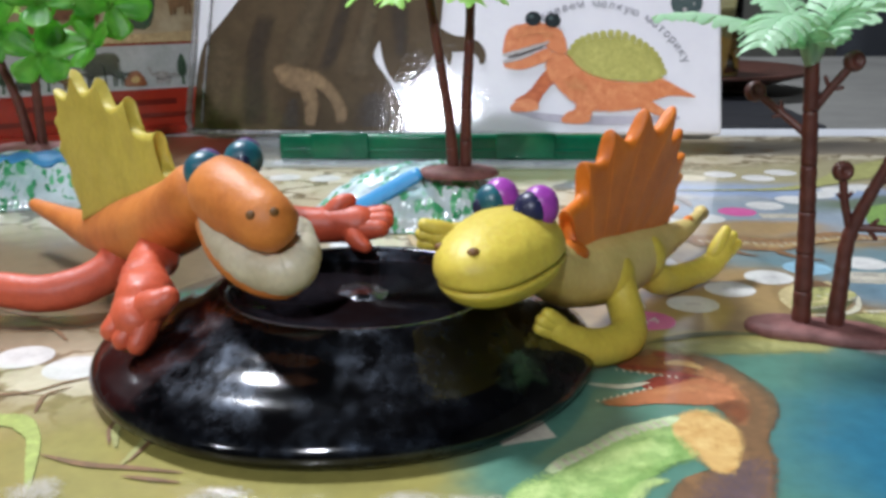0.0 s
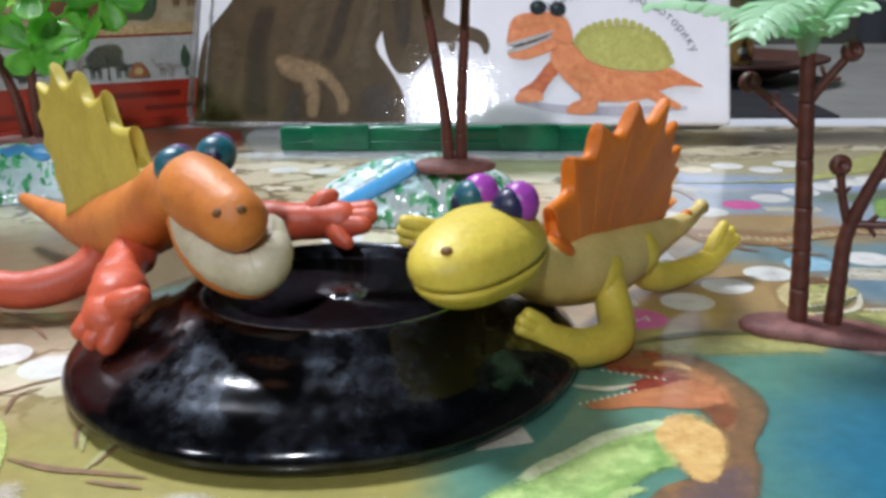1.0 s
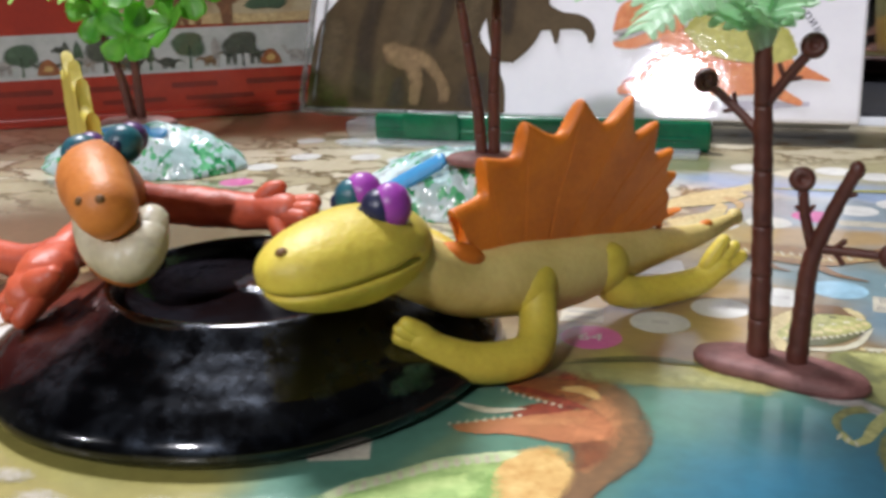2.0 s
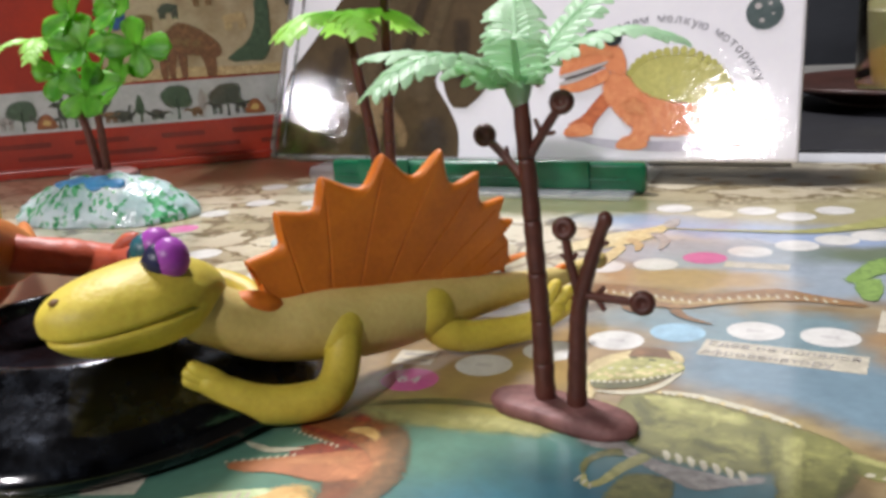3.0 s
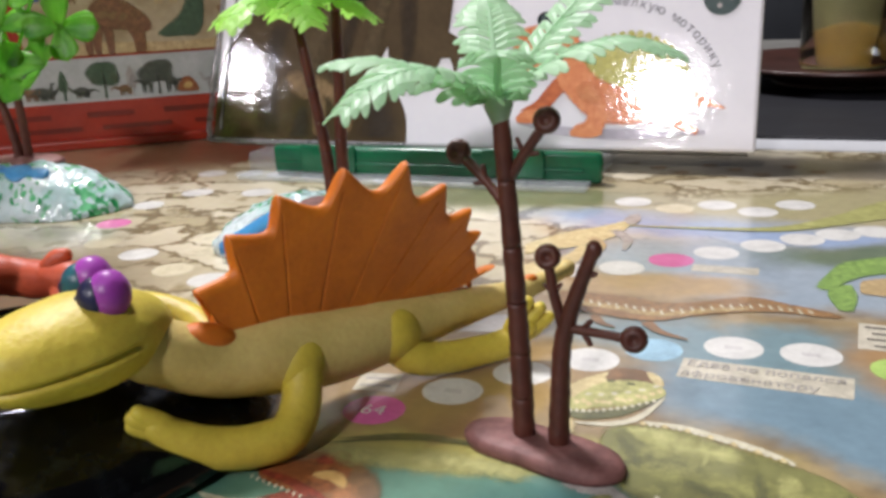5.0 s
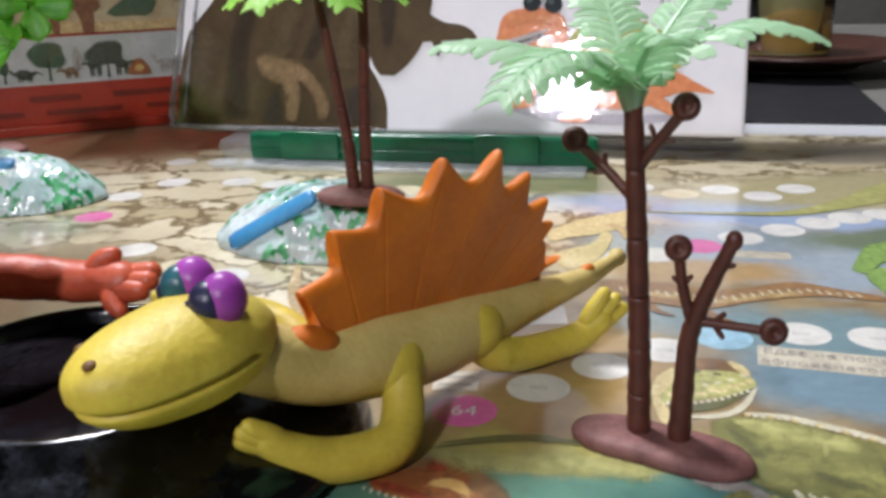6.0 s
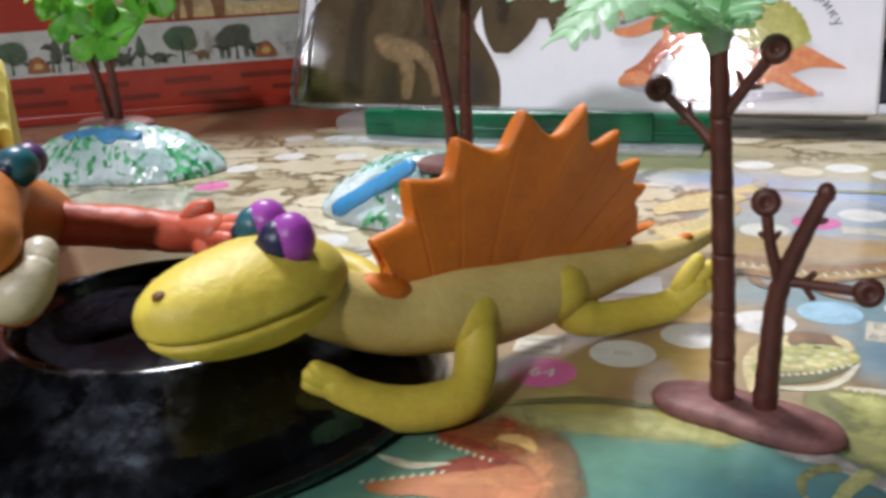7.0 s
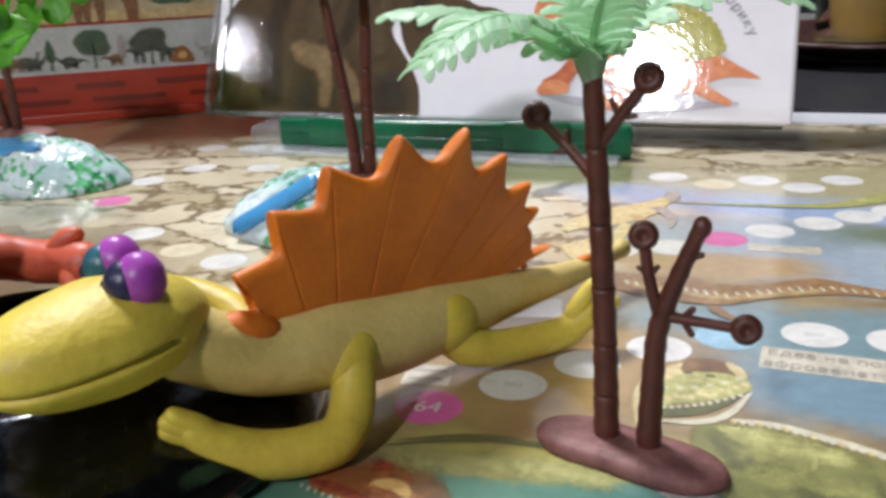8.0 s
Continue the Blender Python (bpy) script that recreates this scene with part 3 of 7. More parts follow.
def table():
    t = thing("table", (0.0, 0.35, -0.75), "grey-topped table covered with the game sheet", "table")
    bm = bmesh.new()
    block(bm, (-0.75, -0.35, -0.030), (0.75, 1.15, -0.0012), bevel=0.0005)
    part("tabletop", bm, TABLE_GREY, t, smooth=False)
    for x in (-0.68, 0.68):
        for y in (-0.28, 1.08):
            bm = bmesh.new()
            block(bm, (x - 0.03, y - 0.03, -0.75), (x + 0.03, y + 0.03, -0.030))
            part("leg", bm, CLOTH_WHITE, t, smooth=False)


table()


def paper_strip():
    bm = bmesh.new()
    block(bm, (-0.30, 0.5535, -0.0010), (0.46, 0.580, 0.0004), bevel=0.0002)
    tagged(part("paper_sheet", bm, CLOTH_WHITE, smooth=False), "white paper sheet lying along the table's far side", "paper")


paper_strip()


# ---- the game sheet and its print ----
def ink(name, colour, parent, draw, label=""):
    bm = bmesh.new()
    draw(bm)
    SLIP[0] += 1
    for v in bm.verts:
        v.co.z = 0.00002 + 0.0000012 * SLIP[0]
    art = name.endswith("_print") and colour in PAINT
    if name.endswith("_wash"):
        return part(name, bm, WASH[colour], parent, label, smooth=False)
    return part(name, bm, PAINT[colour] if art else INK[colour], parent, label, smooth=False)


def game_sheet():
    bm = bmesh.new()
    block(bm, (-0.46, -0.12, -0.0010), (0.42, 0.553, 0.0))
    sheet = tagged(part("game_sheet", bm, SHEET, smooth=False), "glossy laminated dinosaur board game sheet lying on the table", "board game")
    # numbered spaces along the path
    spaces = [
        (0.065, 0.242, "pink"), (0.080, 0.256, "white"), (0.094, 0.270, "white"), (0.109, 0.282, "white"), (0.124, 0.292, "sky"),
        (0.144, 0.298, "white"), (0.163, 0.298, "white"), (0.184, 0.293, "lime"), (0.105, 0.356, "white"), (0.120, 0.367, "pink"),
        (0.134, 0.378, "white"), (0.149, 0.389, "white"), (0.162, 0.399, "white"), (0.174, 0.407, "white"), (0.187, 0.413, "white"),
        (0.088, 0.350, "white"), (0.096, 0.441, "white"), (0.114, 0.433, "cream"), (0.130, 0.441, "white"), (0.146, 0.433, "white"), (0.160, 0.446, "white"),
        (-0.097, 0.210, "white"), (-0.081, 0.204, "white"), (-0.115, 0.370, "pink"), (-0.03, 0.315, "white"), (-0.05, 0.322, "cream"),
        (-0.02, 0.42, "white"), (-0.04, 0.425, "white"), (-0.06, 0.428, "white"), (-0.08, 0.43, "white"), (0.0, 0.425, "cream"),
        (-0.10, 0.345, "cream"), (-0.075, 0.335, "white"), (-0.12, 0.40, "white"), (-0.11, 0.425, "white"), (-0.17, 0.46, "cream"),
        (-0.127, 0.463, "white"), (-0.106, 0.466, "white"), (-0.088, 0.467, "white"), (-0.068, 0.467, "white"), (-0.047, 0.466, "cream"), (-0.026, 0.463, "white"),
    ]
    for x, y, colour in spaces:
        ink("space", colour, sheet, lambda bm: flat_disc(bm, (x, y), 0.0076, 0.0072, 0, FLAT, 0.0003))
        if colour == "white" and y < 0.33 and x > 0.05:
            ink("print_bar", "buff", sheet, lambda bm: flat_rect(bm, (x, y), 0.0045, 0.0022, 0, FLAT, 0.0005))
    bm = bmesh.new()
    lettering(bm, "64", 0.0062, at_turn(0.065, 0.2415, 0.00022, 6))
    part("number", bm, INK["white"], sheet, smooth=False)
    # caption panels
    ink("caption_panel", "bone", sheet, lambda bm: flat_rect(bm, (0.152, 0.2815), 0.0405, 0.0115, -4, FLAT, 0.0003))
    bm = bmesh.new()
    lettering(bm, "Едва не попался", 0.0047, at_turn(0.152, 0.2844, 0.00022, -4))
    lettering(bm, "афровенатору!", 0.0047, at_turn(0.1490, 0.2786, 0.00022, -4))
    part("caption", bm, INK["grey"], sheet, smooth=False)
    ink("caption_panel", "bone", sheet, lambda bm: flat_rect(bm, (0.192, 0.3125), 0.034, 0.018, -4, FLAT, 0.0003))
    for k in range(4):
        ink("print_bar", "black", sheet, lambda bm: flat_rect(bm, (0.190, 0.319 - 0.0042 * k), 0.026 - 0.003 * (k % 2), 0.0013, -4, FLAT, 0.0005))
    ink("caption_panel", "bone", sheet, lambda bm: flat_rect(bm, (0.138, 0.3605), 0.021, 0.007, -1, FLAT, 0.0003))
    ink("caption_panel", "buff", sheet, lambda bm: flat_rect(bm, (0.071, 0.2985), 0.022, 0.0125, 12, FLAT, 0.0003))
    ink("caption_panel", "bone", sheet, lambda bm: flat_rect(bm, (0.028, 0.177), 0.012, 0.012, 20, FLAT, 0.0003))
    ink("caption_panel", "bone", sheet, lambda bm: flat_rect(bm, (0.060, 0.256), 0.011, 0.010, 8, FLAT, 0.0003))
    for k in range(2):
        ink("print_bar", "grey", sheet, lambda bm: flat_rect(bm, (0.060, 0.258 - 0.004 * k), 0.008, 0.0012, 8, FLAT, 0.0005))
    z = 0.0002

    def fill(name, colour, parent, upper, lower, label=""):
        return ink(name, colour, parent, lambda bm: flat_between(bm, upper, lower, FLAT, z), label)

    def stroke(name, colour, parent, points, half, label=""):
        return ink(name, colour, parent, lambda bm: flat_band(bm, points, half, FLAT, z), label)

    # big olive dinosaur
    beast = fill("beast_print", "olive", sheet,
                 [(0.118, 0.246), (0.122, 0.2500), (0.129, 0.2518), (0.135, 0.2515), (0.142, 0.2492), (0.150, 0.2460), (0.159, 0.242), (0.166, 0.238), (0.171, 0.232)],
                 [(0.120, 0.235), (0.124, 0.227), (0.129, 0.219), (0.136, 0.2175), (0.142, 0.217), (0.149, 0.216), (0.155, 0.219), (0.160, 0.220), (0.170, 0.225)], "olive green printed dinosaur")
    fill("tail_print", "olive", beast, [(0.165, 0.2385), (0.171, 0.2325), (0.176, 0.230), (0.182, 0.229), (0.195, 0.227), (0.215, 0.222)], [(0.167, 0.224), (0.174, 0.222), (0.177, 0.222), (0.182, 0.220), (0.194, 0.2195), (0.215, 0.218)])
    fill("leg_print", "olive", beast, [(0.153, 0.240), (0.154, 0.227), (0.156, 0.209), (0.157, 0.190), (0.156, 0.178)], [(0.166, 0.238), (0.171, 0.230), (0.168, 0.217), (0.1655, 0.198), (0.166, 0.180)])
    fill("leg_print", "olive", beast, [(0.1275, 0.212), (0.1255, 0.201), (0.128, 0.186), (0.126, 0.176)], [(0.137, 0.214), (0.139, 0.206), (0.138, 0.190), (0.139, 0.178)])
    fill("belly_print", "grey", beast, [(0.112, 0.2285), (0.120, 0.2280), (0.127, 0.2225), (0.130, 0.220), (0.136, 0.218), (0.142, 0.217), (0.149, 0.216), (0.154, 0.2195)], [(0.1155, 0.2200), (0.123, 0.2195), (0.129, 0.2165), (0.134, 0.213), (0.139, 0.2100), (0.143, 0.2085), (0.149, 0.2125), (0.155, 0.2155)])
    fill("gleam_wash", "moss", beast, [(0.122, 0.2500), (0.129, 0.2513), (0.135, 0.2505), (0.142, 0.248), (0.150, 0.2435)], [(0.125, 0.244), (0.130, 0.242), (0.136, 0.239), (0.143, 0.238), (0.149, 0.238)])
    fill("gleam_wash", "moss", beast, [(0.155, 0.238), (0.1555, 0.224), (0.1575, 0.206)], [(0.161, 0.238), (0.161, 0.224), (0.1615, 0.206)])
    fill("gleam_wash", "moss", beast, [(0.168, 0.2345), (0.178, 0.2300), (0.195, 0.2265)], [(0.168, 0.2295), (0.178, 0.2265), (0.195, 0.2240)])
    for pts, half in (
        ([(0.122, 0.247), (0.126, 0.239), (0.130, 0.231)], [0.0012, 0.0024, 0.0012]),
        ([(0.1515, 0.239), (0.1530, 0.229), (0.1545, 0.219)], [0.0010, 0.0022, 0.0012]),
        ([(0.1700, 0.231), (0.1690, 0.222), (0.1665, 0.212)], [0.0010, 0.0020, 0.0012]),
        ([(0.136, 0.231), (0.143, 0.227), (0.149, 0.226)], [0.0012, 0.0026, 0.0012]),
        ([(0.118, 0.2300), (0.124, 0.2290), (0.129, 0.2240)], [0.0008, 0.0018, 0.0008]),
    ):
        stroke("shade_wash", "fen", beast, pts, half)
    stroke("fold_wash", "moss", beast, [(0.137, 0.246), (0.1415, 0.242), (0.1410, 0.235)], [0.0006, 0.0012, 0.0006])
    stroke("arm_print", "olive_light", beast, [(0.131, 0.2205), (0.127, 0.2135), (0.1245, 0.2070), (0.1218, 0.2048), (0.1200, 0.2095)], [0.0022, 0.0016, 0.0012, 0.0010, 0.0006])
    stroke("arm_print", "olive", beast, [(0.126, 0.2200), (0.122, 0.2180), (0.1195, 0.2135), (0.1200, 0.2085)], [0.0020, 0.0014, 0.0010, 0.0006])
    for k in range(3):
        stroke("claw_print", "bone", beast, [(0.1225 - 0.0012 * k, 0.2056 + 0.0012 * k), (0.1228 - 0.0018 * k, 0.2032 + 0.0010 * k)], [0.0005, 0.0002])
    stroke("crest_print", "bone", beast, [(0.126, 0.2518), (0.135, 0.2516), (0.142, 0.2494), (0.151, 0.2462), (0.159, 0.2422)], [0.0005, 0.0011, 0.0013, 0.0012, 0.0006])
    for k in range(20):
        x = 0.1270 + 0.00165 * k
        y = float(np.interp(x, [0.1270, 0.135, 0.142, 0.151, 0.160], [0.2514, 0.2511, 0.2489, 0.2456, 0.2414]))
        ink("scale_print", "bone" if k % 3 else "cream", beast, lambda bm: flat_disc(bm, (x, y - 0.0003), 0.0007, 0.0011, 20, FLAT, z, 12, 0.2))
    for k in range(7):
        x, y = 0.1335 + 0.0026 * k, 0.2232 - 0.0007 * k
        stroke("rib_print", "bone", beast, [(x, y), (x + 0.0009, y - 0.0022), (x + 0.0014, y - 0.0046)], [0.0005, 0.0008, 0.0003])
    for k in range(7):
        ink("spot_print", "bone", beast, lambda bm: flat_disc(bm, (0.1725 + 0.0030 * k, 0.2243 - 0.0004 * k), 0.0011, 0.0008, 15, FLAT, z, 10, 0.4))
    fill("neck_print", "cream", beast, [(0.109, 0.242), (0.107, 0.250), (0.106, 0.258), (0.107, 0.266), (0.110, 0.271), (0.114, 0.275), (0.118, 0.2775)], [(0.114, 0.243), (0.111, 0.251), (0.110, 0.257), (0.112, 0.262), (0.115, 0.266), (0.118, 0.270), (0.121, 0.272)])
    fill("face_print", "olive_light", beast, [(0.1075, 0.256), (0.113, 0.268), (0.119, 0.2725), (0.126, 0.273), (0.1305, 0.268)], [(0.1085, 0.252), (0.114, 0.2545), (0.122, 0.2575), (0.128, 0.262), (0.1305, 0.266)])
    fill("crown_print", "umber", beast, [(0.1145, 0.272), (0.116, 0.278), (0.122, 0.279), (0.127, 0.2765)], [(0.116, 0.2695), (0.119, 0.2715), (0.124, 0.2718), (0.1275, 0.271)])
    stroke("brow_print", "cream", beast, [(0.1245, 0.2780), (0.1270, 0.2740), (0.1290, 0.2700)], [0.0008, 0.0016, 0.0008])
    fill("mouth_print", "fen", beast, [(0.1085, 0.254), (0.115, 0.2545), (0.122, 0.2580), (0.128, 0.263)], [(0.1105, 0.249), (0.116, 0.2500), (0.123, 0.2540), (0.1295, 0.264)])
    stroke("jaw_print", "bone", beast, [(0.1115, 0.2478), (0.120, 0.2490), (0.126, 0.2540), (0.1305, 0.2655)], [0.0006, 0.0012, 0.0011, 0.0004])
    for k in range(13):
        x = 0.1100 + 0.00150 * k
        y = float(np.interp(x, [0.1095, 0.115, 0.122, 0.129], [0.2532, 0.2540, 0.2574, 0.2632]))
        ink("tooth_print", "bone", beast, lambda bm: flat_disc(bm, (x, y), 0.0006, 0.0009, 15, FLAT, z, 10))
        ink("tooth_print", "cream", beast, lambda bm: flat_disc(bm, (x + 0.0006, y + 0.0046 + 0.0008 * math.sin(k * 2.3)), 0.0008, 0.0013, 25, FLAT, z, 10, 0.4))
        if k % 2:
            ink("tooth_print", "bone", beast, lambda bm: flat_disc(bm, (x + 0.0010, y + 0.0088), 0.0009, 0.0008, 15, FLAT, z, 10, 0.4))
    for x, y in ((0.1165, 0.2705), (0.1215, 0.2700)):
        ink("eye_print", "fen", beast, lambda bm: flat_disc(bm, (x, y), 0.0012, 0.0009, 0, FLAT, z, 12))
    # rust-coloured long-jawed dinosaur
    rust = fill("beast_print", "umber", sheet,
                [(0.053, 0.214), (0.061, 0.2215), (0.068, 0.222), (0.075, 0.219), (0.080, 0.213), (0.084, 0.203), (0.0858, 0.196), (0.085, 0.187), (0.080, 0.176), (0.079, 0.165), (0.075, 0.152), (0.070, 0.130)],
                [(0.053, 0.211), (0.059, 0.209), (0.065, 0.198), (0.069, 0.191), (0.072, 0.185), (0.072, 0.179), (0.072, 0.174), (0.071, 0.169), (0.066, 0.162), (0.058, 0.158), (0.053, 0.150), (0.046, 0.130)], "rust brown printed dinosaur with open jaws")
    fill("flank_wash", "plum", rust, [(0.078, 0.170), (0.0785, 0.160), (0.074, 0.146), (0.068, 0.130)], [(0.066, 0.163), (0.060, 0.157), (0.055, 0.146), (0.048, 0.130)])
    fill("neck_wash", "flame", rust, [(0.072, 0.214), (0.077, 0.209), (0.080, 0.200), (0.080, 0.190), (0.076, 0.178)], [(0.068, 0.206), (0.072, 0.202), (0.074, 0.196), (0.074, 0.188), (0.073, 0.179)])
    fill("rim_wash", "umber", rust, [(0.075, 0.2195), (0.080, 0.2135), (0.0845, 0.2035), (0.0865, 0.196), (0.0855, 0.187), (0.080, 0.175)], [(0.073, 0.2155), (0.077, 0.2095), (0.0808, 0.200), (0.0825, 0.193), (0.0815, 0.186), (0.0785, 0.177)])
    fill("throat_wash", "rust", rust, [(0.060, 0.209), (0.070, 0.204), (0.078, 0.197), (0.080, 0.186)], [(0.066, 0.192), (0.070, 0.188), (0.072, 0.182), (0.073, 0.177)])
    fill("jaw_print", "rust", rust, [(0.0505, 0.2120), (0.060, 0.2175), (0.067, 0.2200), (0.073, 0.2150)], [(0.054, 0.2075), (0.060, 0.2055), (0.065, 0.2045), (0.071, 0.2060)])
    stroke("crest_print", "maroon", rust, [(0.0625, 0.2165), (0.0665, 0.2195), (0.0705, 0.2180)], [0.0014, 0.0030, 0.0012])
    stroke("gum_print", "maroon", rust, [(0.0525, 0.2105), (0.0590, 0.2090), (0.0660, 0.2065), (0.0740, 0.2030)], [0.0008, 0.0014, 0.0012, 0.0004])
    stroke("brow_wash", "peach", rust, [(0.0640, 0.2120), (0.0690, 0.2125), (0.0735, 0.2090)], [0.0012, 0.0022, 0.0008])
    fill("mouth_print", "maroon", rust, [(0.0560, 0.2003), (0.0635, 0.2062), (0.0695, 0.2060)], [(0.0575, 0.1965), (0.0625, 0.1975), (0.0690, 0.2025)])
    fill("jaw_print", "flame", rust, [(0.0455, 0.1900), (0.050, 0.193), (0.055, 0.196), (0.061, 0.199), (0.066, 0.2015), (0.071, 0.2050), (0.075, 0.203), (0.0785, 0.198)], [(0.048, 0.1878), (0.053, 0.1880), (0.059, 0.1895), (0.065, 0.189), (0.071, 0.189), (0.078, 0.193)])
    fill("cheek_wash", "flame", rust, [(0.058, 0.1965), (0.066, 0.2000), (0.073, 0.2020)], [(0.058, 0.1935), (0.066, 0.1950), (0.073, 0.1970)])
    stroke("tongue_print", "bone", rust, [(0.0440, 0.2000), (0.0480, 0.1988), (0.0530, 0.1984), (0.0595, 0.2012)], [0.0003, 0.0011, 0.0013, 0.0004])
    for k in range(9):
        stroke("tooth_print", "bone", rust, [(0.0520 + 0.0017 * k, 0.2088 - 0.0005 * k), (0.0523 + 0.0017 * k, 0.2070 - 0.0005 * k)], [0.0005, 0.0002])
        stroke("tooth_print", "bone", rust, [(0.0458 + 0.0016 * k, 0.1898 + 0.0009 * k), (0.0459 + 0.0016 * k, 0.1914 + 0.0009 * k)], [0.0005, 0.0002])
    # bright green dinosaur
    green = fill("beast_print", "green", sheet,
                 [(0.022, 0.146), (0.028, 0.157), (0.032, 0.160), (0.036, 0.165), (0.042, 0.170), (0.048, 0.1765), (0.054, 0.180), (0.060, 0.183), (0.064, 0.185), (0.068, 0.1885), (0.071, 0.187), (0.073, 0.183)],
                 [(0.016, 0.118), (0.024, 0.118), (0.032, 0.118), (0.040, 0.120), (0.045, 0.136), (0.048, 0.150), (0.052, 0.156), (0.055, 0.160), (0.059, 0.163), (0.062, 0.164), (0.064, 0.164), (0.066, 0.162)], "bright green printed dinosaur")
    fill("belly_wash", "leaf", green, [(0.034, 0.150), (0.044, 0.156), (0.053, 0.163), (0.060, 0.170)], [(0.034, 0.136), (0.043, 0.140), (0.050, 0.153), (0.059, 0.163)])
    stroke("shade_wash", "leaf", green, [(0.059, 0.178), (0.0605, 0.170), (0.0575, 0.162)], [0.0015, 0.0035, 0.0020])
    fill("gleam_wash", "lime", green, [(0.024, 0.148), (0.029, 0.156), (0.034, 0.158)], [(0.026, 0.136), (0.031, 0.146), (0.034, 0.152)])
    fill("gleam_wash", "lime", green, [(0.040, 0.164), (0.048, 0.170), (0.056, 0.176)], [(0.041, 0.158), (0.049, 0.163), (0.056, 0.170)])
    stroke("leg_wash", "lime", green, [(0.0465, 0.142), (0.0490, 0.152), (0.0530, 0.1565), (0.0565, 0.1570)], [0.0012, 0.0022, 0.0020, 0.0008])
    fill("neck_wash", "peach", green, [(0.0605, 0.184), (0.069, 0.1885), (0.0742, 0.181), (0.0740, 0.172), (0.069, 0.1590)], [(0.0595, 0.176), (0.0600, 0.171), (0.0615, 0.166), (0.063, 0.163), (0.065, 0.1600)])
    stroke("throat_wash", "peach", green, [(0.0675, 0.1850), (0.0710, 0.1790), (0.0705, 0.1715), (0.0680, 0.1635)], [0.0020, 0.0030, 0.0030, 0.0020])
    fill("crest_print", "lichen", green, [(0.0315, 0.1590), (0.036, 0.1655), (0.042, 0.1708), (0.048, 0.1772), (0.054, 0.1806), (0.060, 0.1836), (0.064, 0.1846)], [(0.034, 0.1575), (0.037, 0.161), (0.042, 0.166), (0.047, 0.171), (0.053, 0.176), (0.059, 0.1788), (0.062, 0.181)])
    for k in range(15):
        x = 0.0350 + 0.0017 * k
        y = float(np.interp(x, [0.035, 0.042, 0.048, 0.054, 0.060], [0.1615, 0.1680, 0.1740, 0.1780, 0.1808]))
        stroke("scale_print", "bone", green, [(x - 0.0006, y + 0.0018), (x + 0.0008, y - 0.0016)], [0.0004, 0.0006])
    # brown crocodile in the river
    croc = fill("beast_print", "sienna", sheet, [(0.086, 0.331), (0.101, 0.331), (0.112, 0.330), (0.121, 0.327), (0.131, 0.329), (0.140, 0.3345), (0.148, 0.337), (0.158, 0.333), (0.174, 0.327)], [(0.093, 0.314), (0.104, 0.3125), (0.115, 0.310), (0.123, 0.311), (0.132, 0.317), (0.141, 0.321), (0.149, 0.324), (0.158, 0.325), (0.172, 0.323)], "brown printed crocodile in the river")
    fill("back_wash", "sand", croc, [(0.094, 0.324), (0.108, 0.322), (0.122, 0.319), (0.138, 0.326), (0.150, 0.330)], [(0.095, 0.319), (0.108, 0.317), (0.122, 0.314), (0.138, 0.321), (0.150, 0.326)])
    for k in range(26):
        x = 0.0960 + 0.0027 * k
        y = float(np.interp(x, [0.095, 0.112, 0.123, 0.140, 0.150, 0.168], [0.3225, 0.3205, 0.3180, 0.3265, 0.3290, 0.3255]))
        stroke("stripe_print", "bone", croc, [(x - 0.0008, y + 0.0024), (x + 0.0006, y - 0.0014 - 0.001 * math.sin(k * 2.7))], [0.0003, 0.0006])
    stroke("leg_print", "umber", croc, [(0.119, 0.311), (0.124, 0.304), (0.133, 0.2995)], [0.0024, 0.0016, 0.0005])
    stroke("leg_print", "umber", croc, [(0.104, 0.313), (0.107, 0.307), (0.112, 0.304)], [0.0020, 0.0014, 0.0005])
    # pale long-necked dinosaur
    pale = fill("beast_print", "cream", sheet, [(0.066, 0.374), (0.071, 0.383), (0.080, 0.395), (0.092, 0.405), (0.098, 0.414)], [(0.070, 0.360), (0.075, 0.368), (0.086, 0.374), (0.096, 0.387), (0.101, 0.405)], "pale yellow printed dinosaur")
    fill("tail_print", "cream", pale, [(0.070, 0.350), (0.078, 0.359), (0.084, 0.366), (0.087, 0.381)], [(0.078, 0.334), (0.084, 0.340), (0.089, 0.352), (0.091, 0.374)])
    stroke("leg_print", "grey", pale, [(0.095, 0.399), (0.102, 0.387), (0.103, 0.373)], [0.0030, 0.0022, 0.0010])
    stroke("leg_print", "tan", pale, [(0.088, 0.388), (0.094, 0.379), (0.095, 0.370)], [0.0026, 0.0020, 0.0010])
    ink("head_print", "grey", pale, lambda bm: flat_disc(bm, (0.1000, 0.4135), 0.0036, 0.0085, 0, FLAT, z, lump=0.2))
    # green dinosaur at the river
    far = fill("beast_print", "leaf", sheet, [(0.164, 0.349), (0.168, 0.360), (0.173, 0.374), (0.182, 0.381), (0.194, 0.386), (0.216, 0.391), (0.245, 0.392)], [(0.168, 0.344), (0.171, 0.348), (0.174, 0.354), (0.181, 0.362), (0.192, 0.366), (0.213, 0.366), (0.245, 0.362)], "green printed dinosaur beside the river")
    fill("leg_print", "leaf", far, [(0.169, 0.352), (0.168, 0.342), (0.171, 0.330)], [(0.176, 0.354), (0.177, 0.342), (0.175, 0.330)])
    fill("belly_print", "tan", far, [(0.178, 0.358), (0.188, 0.363), (0.196, 0.362)], [(0.177, 0.345), (0.186, 0.344), (0.195, 0.346)])
